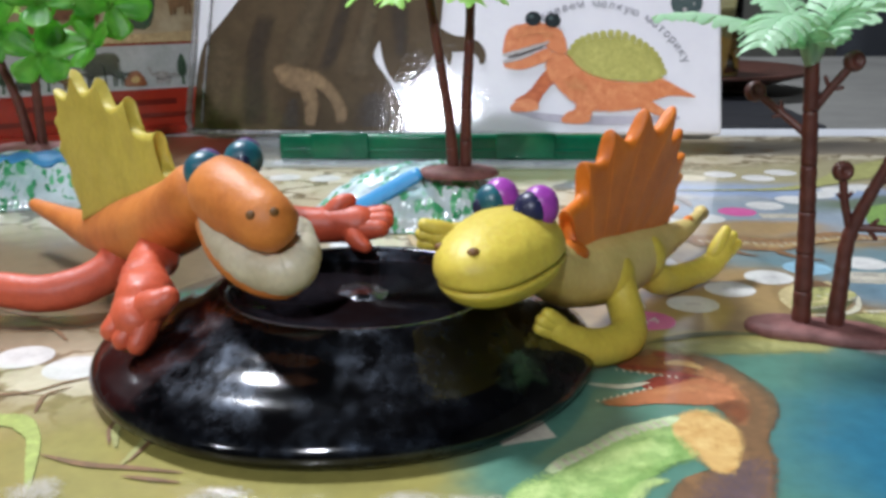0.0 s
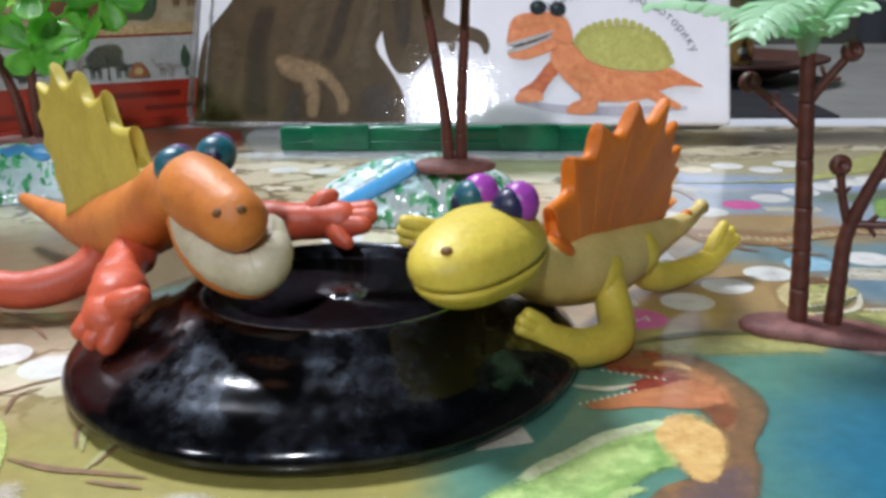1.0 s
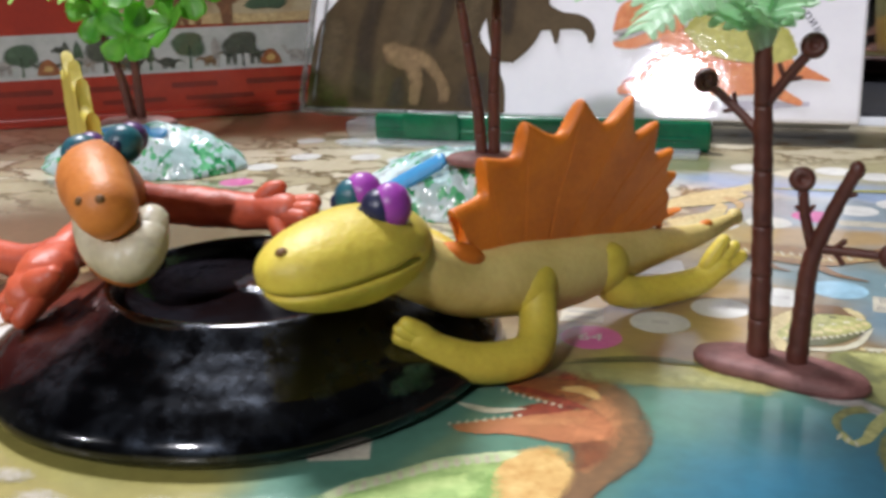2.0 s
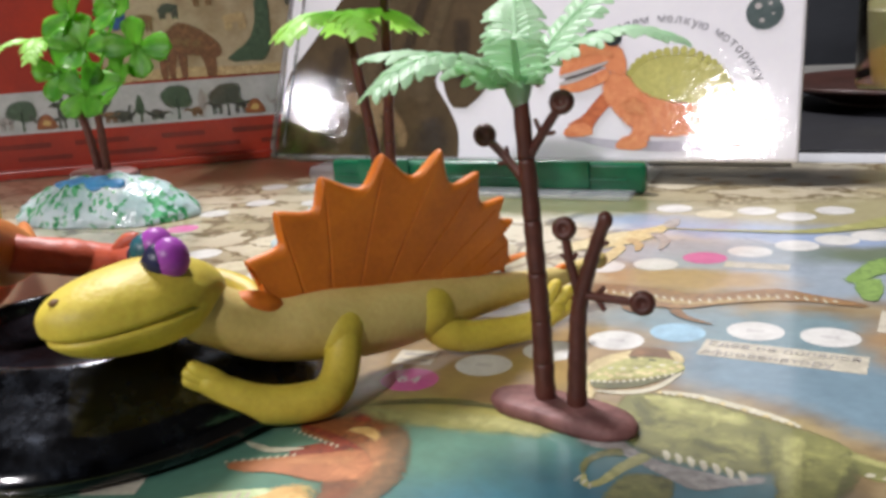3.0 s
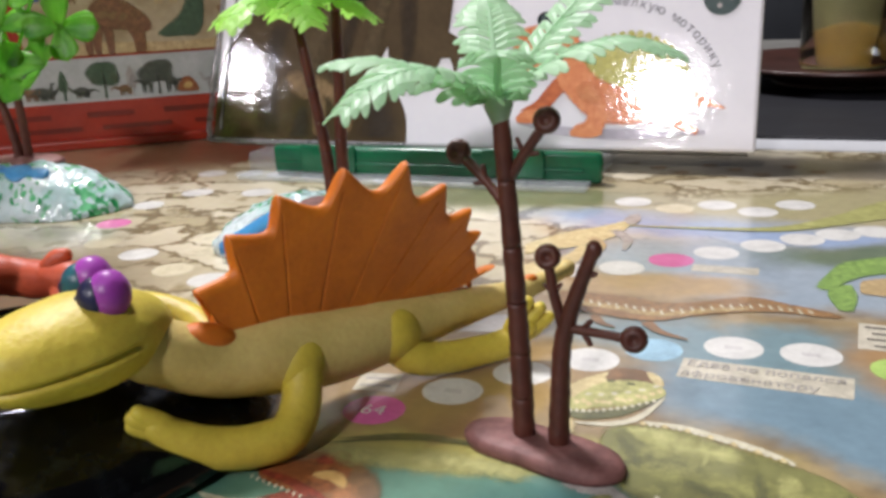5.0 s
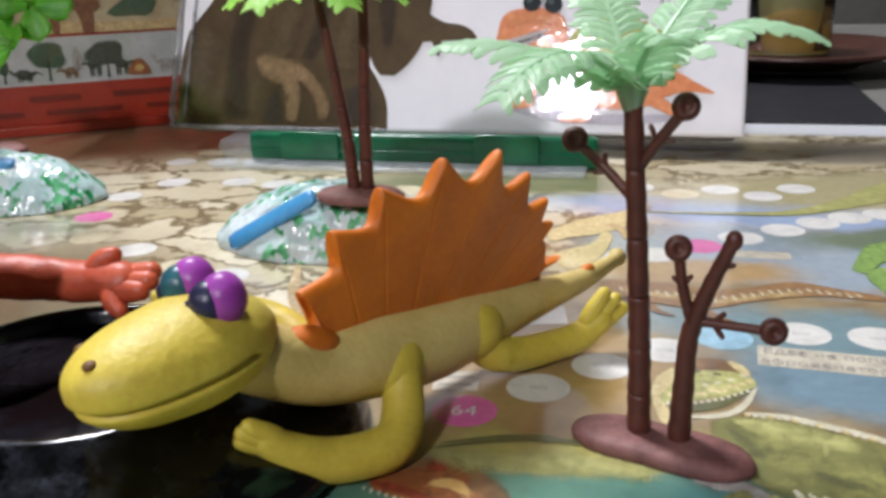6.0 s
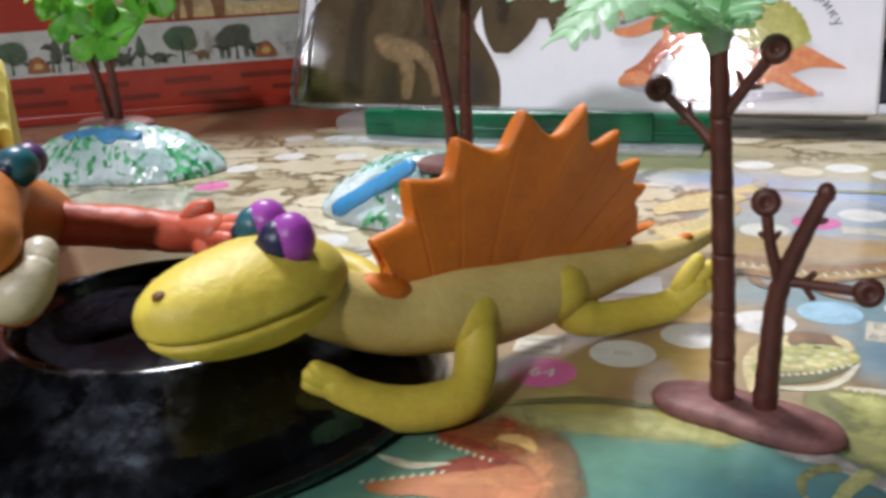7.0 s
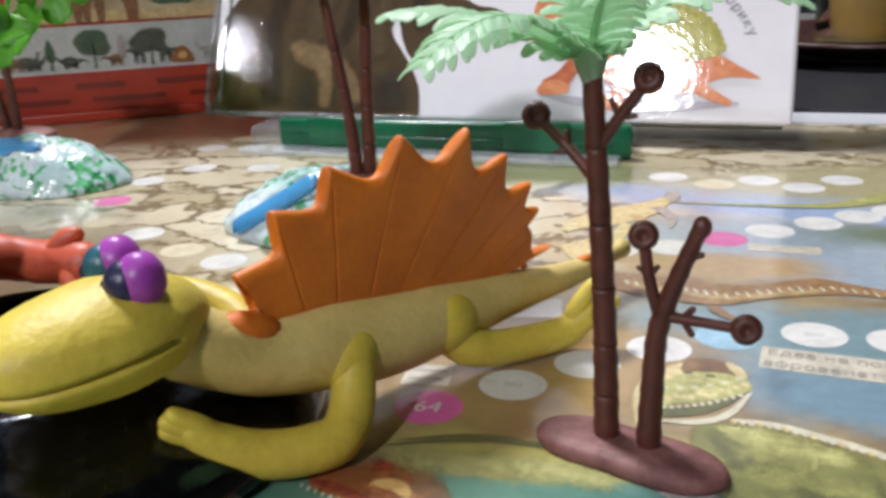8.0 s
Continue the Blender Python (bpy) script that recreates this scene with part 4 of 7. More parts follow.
    fill("tail_print", "moss", sheet, [(0.092, 0.4055), (0.122, 0.407), (0.153, 0.413), (0.173, 0.431), (0.199, 0.464), (0.25, 0.500)], [(0.092, 0.404), (0.123, 0.4045), (0.153, 0.406), (0.173, 0.416), (0.197, 0.431), (0.25, 0.452)], "long olive printed tail")
    # pale neck behind the clay figure, fern bank, sandy shore
    stroke("beast_print", "tan", sheet, [(-0.012, 0.335), (-0.002, 0.305), (0.012, 0.285), (0.028, 0.275)], [0.0006, 0.0025, 0.004, 0.005], "tan printed dinosaur neck")
    fill("shore_wash", "moss", sheet, [(0.058, 0.223), (0.077, 0.2285), (0.088, 0.2300), (0.108, 0.229)], [(0.068, 0.2150), (0.080, 0.2170), (0.090, 0.2185), (0.110, 0.2190)], "sandy printed shore")
    stroke("fern_print", "fen", sheet, [(0.060, 0.224), (0.075, 0.2300), (0.09, 0.2325), (0.112, 0.229)], [0.0004, 0.0009, 0.0010, 0.0004], "dark green fern bank")
    stroke("fern_print", "fen", sheet, [(0.062, 0.2265), (0.076, 0.2320), (0.088, 0.2340)], [0.0003, 0.0009, 0.0004], "dark fern edge")
    for k in range(12):
        x, y = 0.17 - 0.012 * k, 0.505 + 0.01 * math.sin(k * 2.1)
        ink("herd_print", "umber", sheet, lambda bm: flat_disc(bm, (x, y), 0.004, 0.003, 20, FLAT, z, lump=0.5))
    # lime shoots, stalks and stone joints at the near corner
    fill("shoot_print", "lime", sheet, [(-0.100, 0.182), (-0.094, 0.180), (-0.085, 0.1785), (-0.081, 0.1788), (-0.076, 0.175), (-0.070, 0.165), (-0.063, 0.146)], [(-0.098, 0.173), (-0.089, 0.172), (-0.082, 0.1725), (-0.079, 0.171), (-0.0745, 0.167), (-0.0700, 0.158), (-0.0638, 0.146)], "bright lime printed shoot")
    for colour, pts, half in (
        ("umber", [(-0.100, 0.1855), (-0.090, 0.188), (-0.084, 0.190), (-0.079, 0.195), (-0.071, 0.200)], [0.0003, 0.0006, 0.0006, 0.0006, 0.0003]),
        ("umber", [(-0.076, 0.193), (-0.0805, 0.188), (-0.0785, 0.179)], [0.0003, 0.0006, 0.0004]),
        ("moss", [(-0.057, 0.179), (-0.0575, 0.173), (-0.054, 0.164)], [0.0005, 0.0010, 0.0004]),
        ("umber", [(-0.0585, 0.178), (-0.0590, 0.173), (-0.0560, 0.1655)], [0.0002, 0.0005, 0.0003]),
        ("moss", [(-0.049, 0.174), (-0.0495, 0.166), (-0.0505, 0.157)], [0.0005, 0.0009, 0.0004]),
        ("umber", [(-0.0480, 0.174), (-0.0483, 0.167), (-0.0495, 0.159)], [0.0002, 0.0005, 0.0003]),
        ("umber", [(-0.069, 0.1615), (-0.058, 0.158), (-0.048, 0.157), (-0.036, 0.1555)], [0.0003, 0.0010, 0.0008, 0.0003]),
        ("umber", [(-0.049, 0.154), (-0.043, 0.153), (-0.036, 0.152)], [0.0003, 0.0007, 0.0003]),
        ("umber", [(-0.124, 0.245), (-0.106, 0.237), (-0.093, 0.233), (-0.086, 0.240)], [0.0006, 0.0012, 0.0014, 0.0006]),
        ("umber", [(-0.130, 0.262), (-0.115, 0.251), (-0.109, 0.260), (-0.102, 0.268)], [0.0006, 0.0013, 0.0012, 0.0006]),
        ("umber", [(-0.136, 0.272), (-0.116, 0.270), (-0.094, 0.258)], [0.0008, 0.0014, 0.0006]),
        ("umber", [(-0.110, 0.2295), (-0.099, 0.229), (-0.090, 0.220)], [0.0003, 0.0008, 0.0004]),
    ):
        stroke("stem_print", colour, sheet, pts, half)
    for cx, cy, rx, ry in ((-0.100, 0.253, 0.011, 0.006), (-0.118, 0.235, 0.009, 0.005), (-0.120, 0.262, 0.008, 0.004)):
        ink("stone_wash", "sand", sheet, lambda bm: flat_disc(bm, (cx, cy), rx, ry, 10, FLAT, z, 24, 0.3))
    for k in range(9):
        ink("grit_wash", "bone", sheet, lambda bm: flat_disc(bm, (-0.074 + 0.0115 * k, 0.1445 + 0.004 * math.sin(k * 1.9)), 0.0075, 0.0040 + 0.001 * math.sin(k), 10, FLAT, z, 20, 0.5))
    return sheet


game_sheet()


# ---- black dish ----
def dish():
    at = (-0.010, 0.211, 0.0)
    d = thing("dish", at, "glossy black upturned dish with a sunken pool on the game sheet", "dish")
    bm = bmesh.new()
    prof = smooth_profile([(0.0575, 0.0004), (0.0622, 0.0012), (0.0636, 0.0038), (0.0616, 0.0068), (0.0560, 0.0102), (0.0485, 0.0134), (0.0415, 0.0164), (0.0385, 0.0181), (0.0352, 0.0201), (0.0330, 0.0208), (0.0315, 0.0200), (0.0296, 0.0165), (0.0268, 0.0140)], 8)
    prof = [(r, z + (0.00006 * math.sin(2 * math.pi * r / 0.0068) if 0.037 < r < 0.061 else 0.0)) for r, z in prof]
    lathe(bm, (0.0, 0.0, 0.0), prof, 96, wobble=0.012)
    for v in bm.verts:
        r = math.hypot(v.co.x, v.co.y)
        k = max(0.0, min(1.0, (r - 0.034) / 0.029))
        v.co.x = at[0] - 0.0042 * k + v.co.x * (1.015 - 0.040 * k)
        v.co.y = at[1] + 0.0044 * k + v.co.y * (0.945 + 0.010 * k)
    part("body", bm, BLACK, d)
    bm = bmesh.new()
    lathe(bm, at, [(1e-5, 0.0172), (0.010, 0.0172), (0.020, 0.0173), (0.0302, 0.0175)], 64, squash=(1.015, 0.945))
    part("pool", bm, TAR, d, "dark shiny pool with a reddish sheen")
    bm = bmesh.new()
    egg(bm, (at[0] + 0.000, at[1] + 0.003, 0.0172), (0.006, 0.008, 0.0010), Matrix.Rotation(0.5, 4, "Z"), shape=lambda v: v * (1 + 0.25 * noise.noise(v * 3)))
    part("lump", bm, BLACK, d, "wet black lump")


dish()


# ---- clay dinosaurs ----
def fan_sail(bm, outline, base, thick, grooves, rows=26, per=36, depth=0.00075, dip_share=0.40, lean=0.0, power=0.85):
    """An upright fan: outline of (s, h) tips, valleys drawn between them, radial grooves under the tips. Gives (s, side, h) points."""
    tips = [np.array(t, float) for t in outline]
    curve = []
    for i in range(len(tips) - 1):
        a, b = tips[i], tips[i + 1]
        mid = 0.5 * (a + b)
        gap = np.linalg.norm(b - a)
        centre = np.array(base(0.5))
        radial = (centre - mid) / (np.linalg.norm(centre - mid) + 1e-9)
        chord = (b - a) / (gap + 1e-9)
        normal = np.array((chord[1], -chord[0]))
        normal = normal if normal @ radial > 0 else -normal
        inward = 0.7 * normal + 0.3 * radial
        for k in range(per):
            u = k / per - 0.12 * math.sin(2 * math.pi * k / per)
            dip = dip_share * gap * (0.5 - 0.5 * math.cos(2 * math.pi * u)) ** power
            dip *= 1 - 0.12 * math.sin(2 * math.pi * u)
            curve.append(a + (b - a) * u + inward * dip)
    curve.append(tips[-1])
    n = len(curve)
    front, back = [], []
    for j in range(n):
        foot = np.array(base(j / (n - 1)))
        f, bk = [], []
        tip_at = min(abs(j - i * per) for i in range(1, len(tips) - 1))
        for i in range(rows + 1):
            u = 1 - (1 - i / rows) ** 1.8
            p = foot + (curve[j] - foot) * u
            edge = min(1.0, (1 - u) * np.linalg.norm(curve[j] - foot) / (1.3 * thick))
            t = thick * max(0.04, math.sqrt(1 - (1 - edge) ** 2)) * (1.1 - 0.2 * u)
            e = min(j, n - 1 - j) / 5.0
            t *= math.sqrt(max(0.02, 1 - max(0.0, 1 - e) ** 2))
            cut = depth * math.exp(-((tip_at / 0.8) ** 2)) * (1 if 0.10 < u < 0.88 else 0) if grooves else 0
            w = 0.12 * thick * noise.noise(Vector((p[0] * 120, p[1] * 120, 5))) - lean * max(0.0, min(1.0, p[0] / 0.05)) * max(0.0, p[1] - foot[1]) / 0.036
            f.append((p[0], -(t - cut) + w, p[1]))
            bk.append((p[0], (t - cut) + w, p[1]))
        front.append(f), back.append(bk)
    return front, back


def sail_mesh(outline, base, thick, origin, azimuth, grooves=True, dip_share=0.43, lean=0.0, power=1.0):
    d = Vector((math.sin(radians(azimuth)), math.cos(radians(azimuth)), 0))
    side = Vector((-d.y, d.x, 0))
    bm = bmesh.new()
    front, back = fan_sail(bm, outline, base, thick, grooves, dip_share=dip_share, lean=lean, power=power)

    def put(p):
        return bm.verts.new(Vector(origin) + d * p[0] + side * p[1] + Vector((0, 0, p[2])))
    vf, vb = [[put(p) for p in c] for c in front], [[put(p) for p in c] for c in back]
    for g in (vf, vb):
        for j in range(len(g) - 1):
            for i in range(len(g[0]) - 1):
                bm.faces.new((g[j][i], g[j + 1][i], g[j + 1][i + 1], g[j][i + 1]))
    for j in range(len(vf) - 1):
        bm.faces.new((vf[j][-1], vf[j + 1][-1], vb[j + 1][-1], vb[j][-1]))
        bm.faces.new((vf[j][0], vb[j][0], vb[j + 1][0], vf[j + 1][0]))
    for e in (0, -1):
        for i in range(len(vf[0]) - 1):
            bm.faces.new((vf[e][i], vf[e][i + 1], vb[e][i + 1], vb[e][i]))
    return bm


def paw(parent, at, along, across, length, spread, r, material, count=3, name="finger"):
    """Blunt fingers side by side, pressed together at the root."""
    along, across = Vector(along).normalized(), Vector(across)
    across = (across - along * across.dot(along)).normalized()
    for k in range(count):
        w = k - (count - 1) / 2
        a = Vector(at) + across * w * spread * 0.7 - along * length * 0.75
        b = Vector(at) + across * w * spread * 1.35 + along * length * (0.62 - 0.10 * abs(w) + 0.06 * w)
        bm = bmesh.new()
        tube(bm, [a, a.lerp(b, 0.5), b], [r, r * 1.05, r * 0.82], 12, 5, lumps=0.05)
        part(name, bm, material, parent)


def yellow_dinosaur():
    d = thing("clay_dinosaur", (0.06, 0.25, 0.0), "yellow plasticine dinosaur with an orange fan sail leaning on the dish", "clay figure", "clay dinosaurs")
    bm = bmesh.new()
    tube(bm, [(0.0300, 0.2065, 0.0280), (0.0372, 0.2180, 0.0208), (0.0449, 0.2308, 0.0178), (0.0528, 0.2450, 0.0150), (0.0604, 0.2592, 0.0138), (0.0675, 0.2728, 0.0128), (0.0755, 0.2880, 0.0112), (0.0835, 0.3030, 0.0100), (0.0920, 0.3190, 0.0108)],
         [0.0070, 0.0078, 0.0092, 0.0094, 0.0082, 0.0064, 0.0046, 0.0032, 0.0020], 22, 7, lumps=0.02)
    part("body", bm, PALE_YELLOW, d, "pale yellow body and tail")
    # head: long muzzle, mouth line pressed in round it
    yaw = math.atan2(0.91, 0.415)
    turn = Matrix.Rotation(yaw, 4, "Z") @ Matrix.Rotation(radians(1.5), 4, "Y")

    def muzzle(v):
        x = v.x
        blunt = math.sqrt((1 - abs(x) ** 3.2) / max(1 - x * x, 1e-3)) if x < 0 else 1.0
        w = blunt * (0.80 + 0.20 * min(1.0, x + 1) if x < 0.55 else 0.99 - 0.2 * (x - 0.55))
        h = blunt * (0.86 + 0.10 * min(1.0, x + 1)) if x < 0.4 else 0.96
        slope = 1 - 0.20 * max(0.0, min(1.0, (0.35 - x) / 1.2)) if v.z > 0 else 1.0
        z = v.z * h * slope
        mouth = -0.33 + 0.22 * (x + 1)
        if x < 0.45:
            gap = (z - mouth) / 0.055
            cut = 0.12 * math.exp(-gap * gap)
            y = v.y * w * (1 - cut)
            x = x * (1 - cut * 0.7) if x < 0 else x
            return (x, y, z)
        return (x, v.y * w, z)
    bm = bmesh.new()
    mid, size = Vector((0.0218, 0.1953, 0.0330)), (0.0212, 0.0128, 0.0108)
    egg(bm, mid, size, turn, 64, 84, muzzle)
    head = part("head", bm, YELLOW, d)
    for side in (-1, 1):
        q = Vector(muzzle(Vector((-0.80, 0.85 if side > 0 else -0.12, 0.50)).normalized()))
        at = mid + turn.to_3x3() @ Vector((q.x * size[0], q.y * size[1], q.z * size[2])) * 0.972
        # a solid dark bead stands for the shaded nostril hole
        bm = bmesh.new()
        egg(bm, at, (0.0014, 0.0014, 0.0010), turn, 12, 8)
        part("nostril", bm, NOSTRIL_SHADE, head, "dark bead for the shade in a pricked nostril")
    for at, nm in (((0.0300, 0.1990, 0.0428), "near"), ((0.0214, 0.2046, 0.0432), "far")):
        bm = bmesh.new()
        egg(bm, at, (0.0043, 0.0044, 0.0049), turn, 20, 14, shape=lambda v: v * (1 + 0.04 * noise.noise(v * 2)))
        eye = part("eye", bm, PURPLE, d, "purple bulging eyelid")
        ahead = Vector((-0.0030, -0.0020, -0.0008))
        bm = bmesh.new()
        egg(bm, Vector(at) + ahead * 0.62, (0.0039, 0.0040, 0.0043), turn, 22, 14)
        part("iris", bm, TEAL if nm == "far" else NAVY, eye, "dark teal iris")
        bm = bmesh.new()
        egg(bm, Vector(at) + ahead * 1.50, (0.0012, 0.0020, 0.0020), turn, 12, 8)
        part("pupil", bm, NAVY, eye)
    # legs
    bm = bmesh.new()
    tube(bm, [(0.0512, 0.2314, 0.0170), (0.0532, 0.2278, 0.0116), (0.0542, 0.2228, 0.0070), (0.0534, 0.2180, 0.0049), (0.0496, 0.2134, 0.0047), (0.0436, 0.2082, 0.0060), (0.0374, 0.2036, 0.0098), (0.0340, 0.2012, 0.0136)],
         [0.0048, 0.0045, 0.0045, 0.0047, 0.0047, 0.0045, 0.0039, 0.0031], 22, 9, lumps=0.03)
    leg = part("front_leg", bm, YELLOW, d)
    bm = bmesh.new()
    egg(bm, (0.0512, 0.2306, 0.0162), (0.0052, 0.0072, 0.0058), Matrix.Rotation(-0.5, 4, "Z") @ Matrix.Rotation(0.5, 4, "X"), 24, 16)
    part("shoulder", bm, YELLOW, leg)
    paw(leg, (0.0334, 0.2004, 0.0143), (-0.0048, -0.0045, 0.0044), (0.45, 0.1, 0.7), 0.0058, 0.0013, 0.0021, YELLOW)
    bm = bmesh.new()
    tube(bm, [(0.0365, 0.2215, 0.0230), (0.0270, 0.2260, 0.0262), (0.0160, 0.2262, 0.0285), (0.0060, 0.2240, 0.0290)], [0.0040, 0.0040, 0.0036, 0.0030], 14, 6, lumps=0.03)
    leg = part("front_leg", bm, YELLOW, d)
    paw(leg, (0.0055, 0.2238, 0.0290), (-0.006, -0.0012, 0.001), (0, -0.3, 1), 0.0060, 0.0020, 0.0022, YELLOW)
    bm = bmesh.new()
    tube(bm, [(0.0642, 0.2572, 0.0098), (0.0670, 0.2598, 0.0068), (0.0715, 0.2640, 0.0047), (0.0790, 0.2708, 0.0042), (0.0860, 0.2764, 0.0052), (0.0908, 0.2792, 0.0088)], [0.0046, 0.0047, 0.0043, 0.0040, 0.0037, 0.0030], 20, 8, lumps=0.03)
    leg = part("hind_leg", bm, YELLOW, d)
    paw(leg, (0.0914, 0.2800, 0.0108), (0.0030, 0.0020, 0.0032), (0.7, 0.5, -0.15), 0.0066, 0.0028, 0.0021, YELLOW)
    bm = bmesh.new()
    egg(bm, (0.0636, 0.2560, 0.0136), (0.0052, 0.0078, 0.0068), Matrix.Rotation(-0.50, 4, "Z"), 24, 16)
    part("hip", bm, YELLOW, d, "darker yellow round hip pad")
    # sail
    outline = [(0.0005, 0.0270), (-0.0005, 0.0376), (0.0080, 0.0480), (0.0200, 0.0545), (0.0357, 0.0580), (0.0518, 0.0570), (0.0650, 0.0488), (0.0750, 0.0400), (0.0795, 0.0325), (0.0785, 0.0265), (0.0870, 0.0205), (0.0780, 0.0160)]

    def base(u):
        s = -0.001 + 0.079 * u
        return (s, 0.0262 - 0.0080 * u - 0.002 * math.sin(math.pi * u))
    part("sail", sail_mesh(outline, base, 0.0021, (0.0368, 0.2165, 0.0), 28.0, lean=0.0086, dip_share=0.38, power=0.7), SAIL_ORANGE, d, "orange fan sail with scored ribs and pointed edge")
    bm = bmesh.new()
    egg(bm, (0.0384, 0.2164, 0.0272), (0.0070, 0.0040, 0.0032), Matrix.Rotation(0.95, 4, "Z") @ Matrix.Rotation(0.35, 4, "Y"))
    part("sail_root", bm, SAIL_ORANGE, d)
    bm = bmesh.new()
    egg(bm, (0.0925, 0.3200, 0.0112), (0.0026, 0.0036, 0.0026))
    part("tail_tip", bm, PALE_YELLOW, d)
    bm = bmesh.new()
    egg(bm, (0.0850, 0.3055, 0.0126), (0.0016, 0.0026, 0.0012), Matrix.Rotation(-0.6, 4, "Z"))
    part("tail_spot", bm, SAIL_ORANGE, d, "small orange dab")
    d.location += Vector((0.0022, -0.0012, 0.0004))


yellow_dinosaur()


def orange_dinosaur():
    d = thing("clay_dinosaur", (-0.07, 0.24, 0.0), "orange plasticine dinosaur with yellow sail and toothy grin", "clay figure", "clay dinosaurs")
    bm = bmesh.new()
    tube(bm, [(-0.0490, 0.2060, 0.0430), (-0.0570, 0.2175, 0.0360), (-0.0670, 0.2300, 0.0300), (-0.0790, 0.2430, 0.0250), (-0.0920, 0.2570, 0.0200), (-0.1060, 0.2720, 0.0160), (-0.1220, 0.2880, 0.0150), (-0.1420, 0.3050, 0.0160)],
         [0.0080, 0.0092, 0.0102, 0.0098, 0.0085, 0.0062, 0.0042, 0.0022], 22, 7, lumps=0.02)
    part("body", bm, ORANGE, d)
    az = math.atan2(-0.86, 0.50)
    turn = Matrix.Rotation(az, 4, "Z") @ Matrix.Rotation(radians(17), 4, "Y") @ Matrix.Rotation(radians(13), 4, "X")

    bm = bmesh.new()
    tube(bm, [(-0.0425, 0.2000, 0.0470), (-0.0383, 0.1925, 0.0464), (-0.0325, 0.1865, 0.0450), (-0.0268, 0.1815, 0.0432)], [0.0066, 0.0078, 0.0074, 0.0066], 36, 9, lumps=0.025)
    head = part("head", bm, ORANGE, d)
    # grin: a cream band of teeth under the muzzle, scored upright, with a thin lower lip
    jaw_line = [Vector(q) for q in ((-0.0425, 0.1945, 0.0400), (-0.0375, 0.1895, 0.0362), (-0.0308, 0.1850, 0.0330), (-0.0238, 0.1828, 0.0320), (-0.0210, 0.1850, 0.0345), (-0.0222, 0.1895, 0.0385))]
    rows = [Vector(q) for q in spline([tuple(q) for q in jaw_line], 16)]
    run = [0.0]
    for a, b in zip(rows, rows[1:]):
        run.append(run[-1] + (b - a).length)
    bm = bmesh.new()
    tube(bm, jaw_line, [0.0033, 0.0047, 0.0054, 0.0053, 0.0046, 0.0036], 40, 18)
    for v in bm.verts:
        near = min(range(len(rows)), key=lambda k: (rows[k] - v.co).length)
        cut = max(0.0, math.cos(2 * math.pi * run[near] / 0.0036) - 0.86) / 0.14
        v.co = rows[near] + (v.co - rows[near]) * (1 - 0.05 * cut)
    part("teeth", bm, TEETH, head, "cream row of teeth")
    bm = bmesh.new()
    tube(bm, [q + Vector((-0.0008, 0.0010, -0.0016)) for q in jaw_line[:-1]], [0.0033, 0.0046, 0.0051, 0.0048, 0.0039], 28, 10)
    part("jaw", bm, ORANGE, head)
    tip = Vector((-0.0268, 0.1815, 0.0432))
    for way in ((-0.28, -0.86, 0.42), (0.46, -0.74, 0.50)):
        way = Vector(way).normalized()
        # no hole is cut: a dark bead gives the nostril its shade
        bm = bmesh.new()
        egg(bm, tip + way * 0.0064, (0.0010, 0.0010, 0.0006), way.to_track_quat("Z", "Y").to_matrix().to_4x4(), 12, 8)
        part("nostril", bm, NOSTRIL_SHADE, head, "dark bead for the shade in a pricked nostril")
    for at in ((-0.0440, 0.1962, 0.0508), (-0.0363, 0.2010, 0.0524)):
        bm = bmesh.new()
        egg(bm, Vector(at) + Vector((-0.0004, 0.0038, 0.0006)), (0.0037, 0.0037, 0.0037), turn, 20, 14)
        eye = part("eye", bm, PLUM, d, "dark purple bulging eyelid")
        bm = bmesh.new()
        egg(bm, at, (0.0043, 0.0045, 0.0044), turn, 20, 14)
        part("iris", bm, TEAL, eye, "dark teal iris")
        bm = bmesh.new()
        egg(bm, Vector(at) + Vector((0.0008, -0.0032, 0.0)), (0.0016, 0.0018, 0.0018), turn, 12, 8)
        part("pupil", bm, NAVY, eye)
    bm = bmesh.new()
    tube(bm, [(-0.0660, 0.2270, 0.0290), (-0.0655, 0.2170, 0.0240), (-0.0640, 0.2062, 0.0222), (-0.0608, 0.1965, 0.0205), (-0.0605, 0.1905, 0.0182)], [0.0056, 0.0058, 0.0056, 0.0068, 0.0058], 20, 8, flat=0.85, lumps=0.16)
    leg = part("front_leg", bm, CORAL, d)
    paw(leg, (-0.0608, 0.1890, 0.0168), (-0.002, -0.004, -0.0034), (1, 0.1, 0.1), 0.0062, 0.0028, 0.0032, CORAL)
    bm = bmesh.new()
    tube(bm, [(-0.0594, 0.1915, 0.0190), (-0.0555, 0.1900, 0.0215), (-0.0525, 0.1900, 0.0232)], [0.0042, 0.0038, 0.0026], 14, 6, lumps=0.12)
    part("thumb", bm, CORAL, leg)
    bm = bmesh.new()
    tube(bm, [(-0.0560, 0.2270, 0.0310), (-0.0420, 0.2350, 0.0285), (-0.0280, 0.2370, 0.0275), (-0.0160, 0.2360, 0.0285)], [0.0056, 0.0054, 0.0051, 0.0048], 18, 8, lumps=0.13)
    leg = part("front_leg", bm, CORAL, d)
    paw(leg, (-0.0135, 0.2355, 0.0285), (0.0085, -0.001, 0.0018), (0, 0.8, 0.5), 0.0075, 0.0020, 0.0030, CORAL)
    bm = bmesh.new()
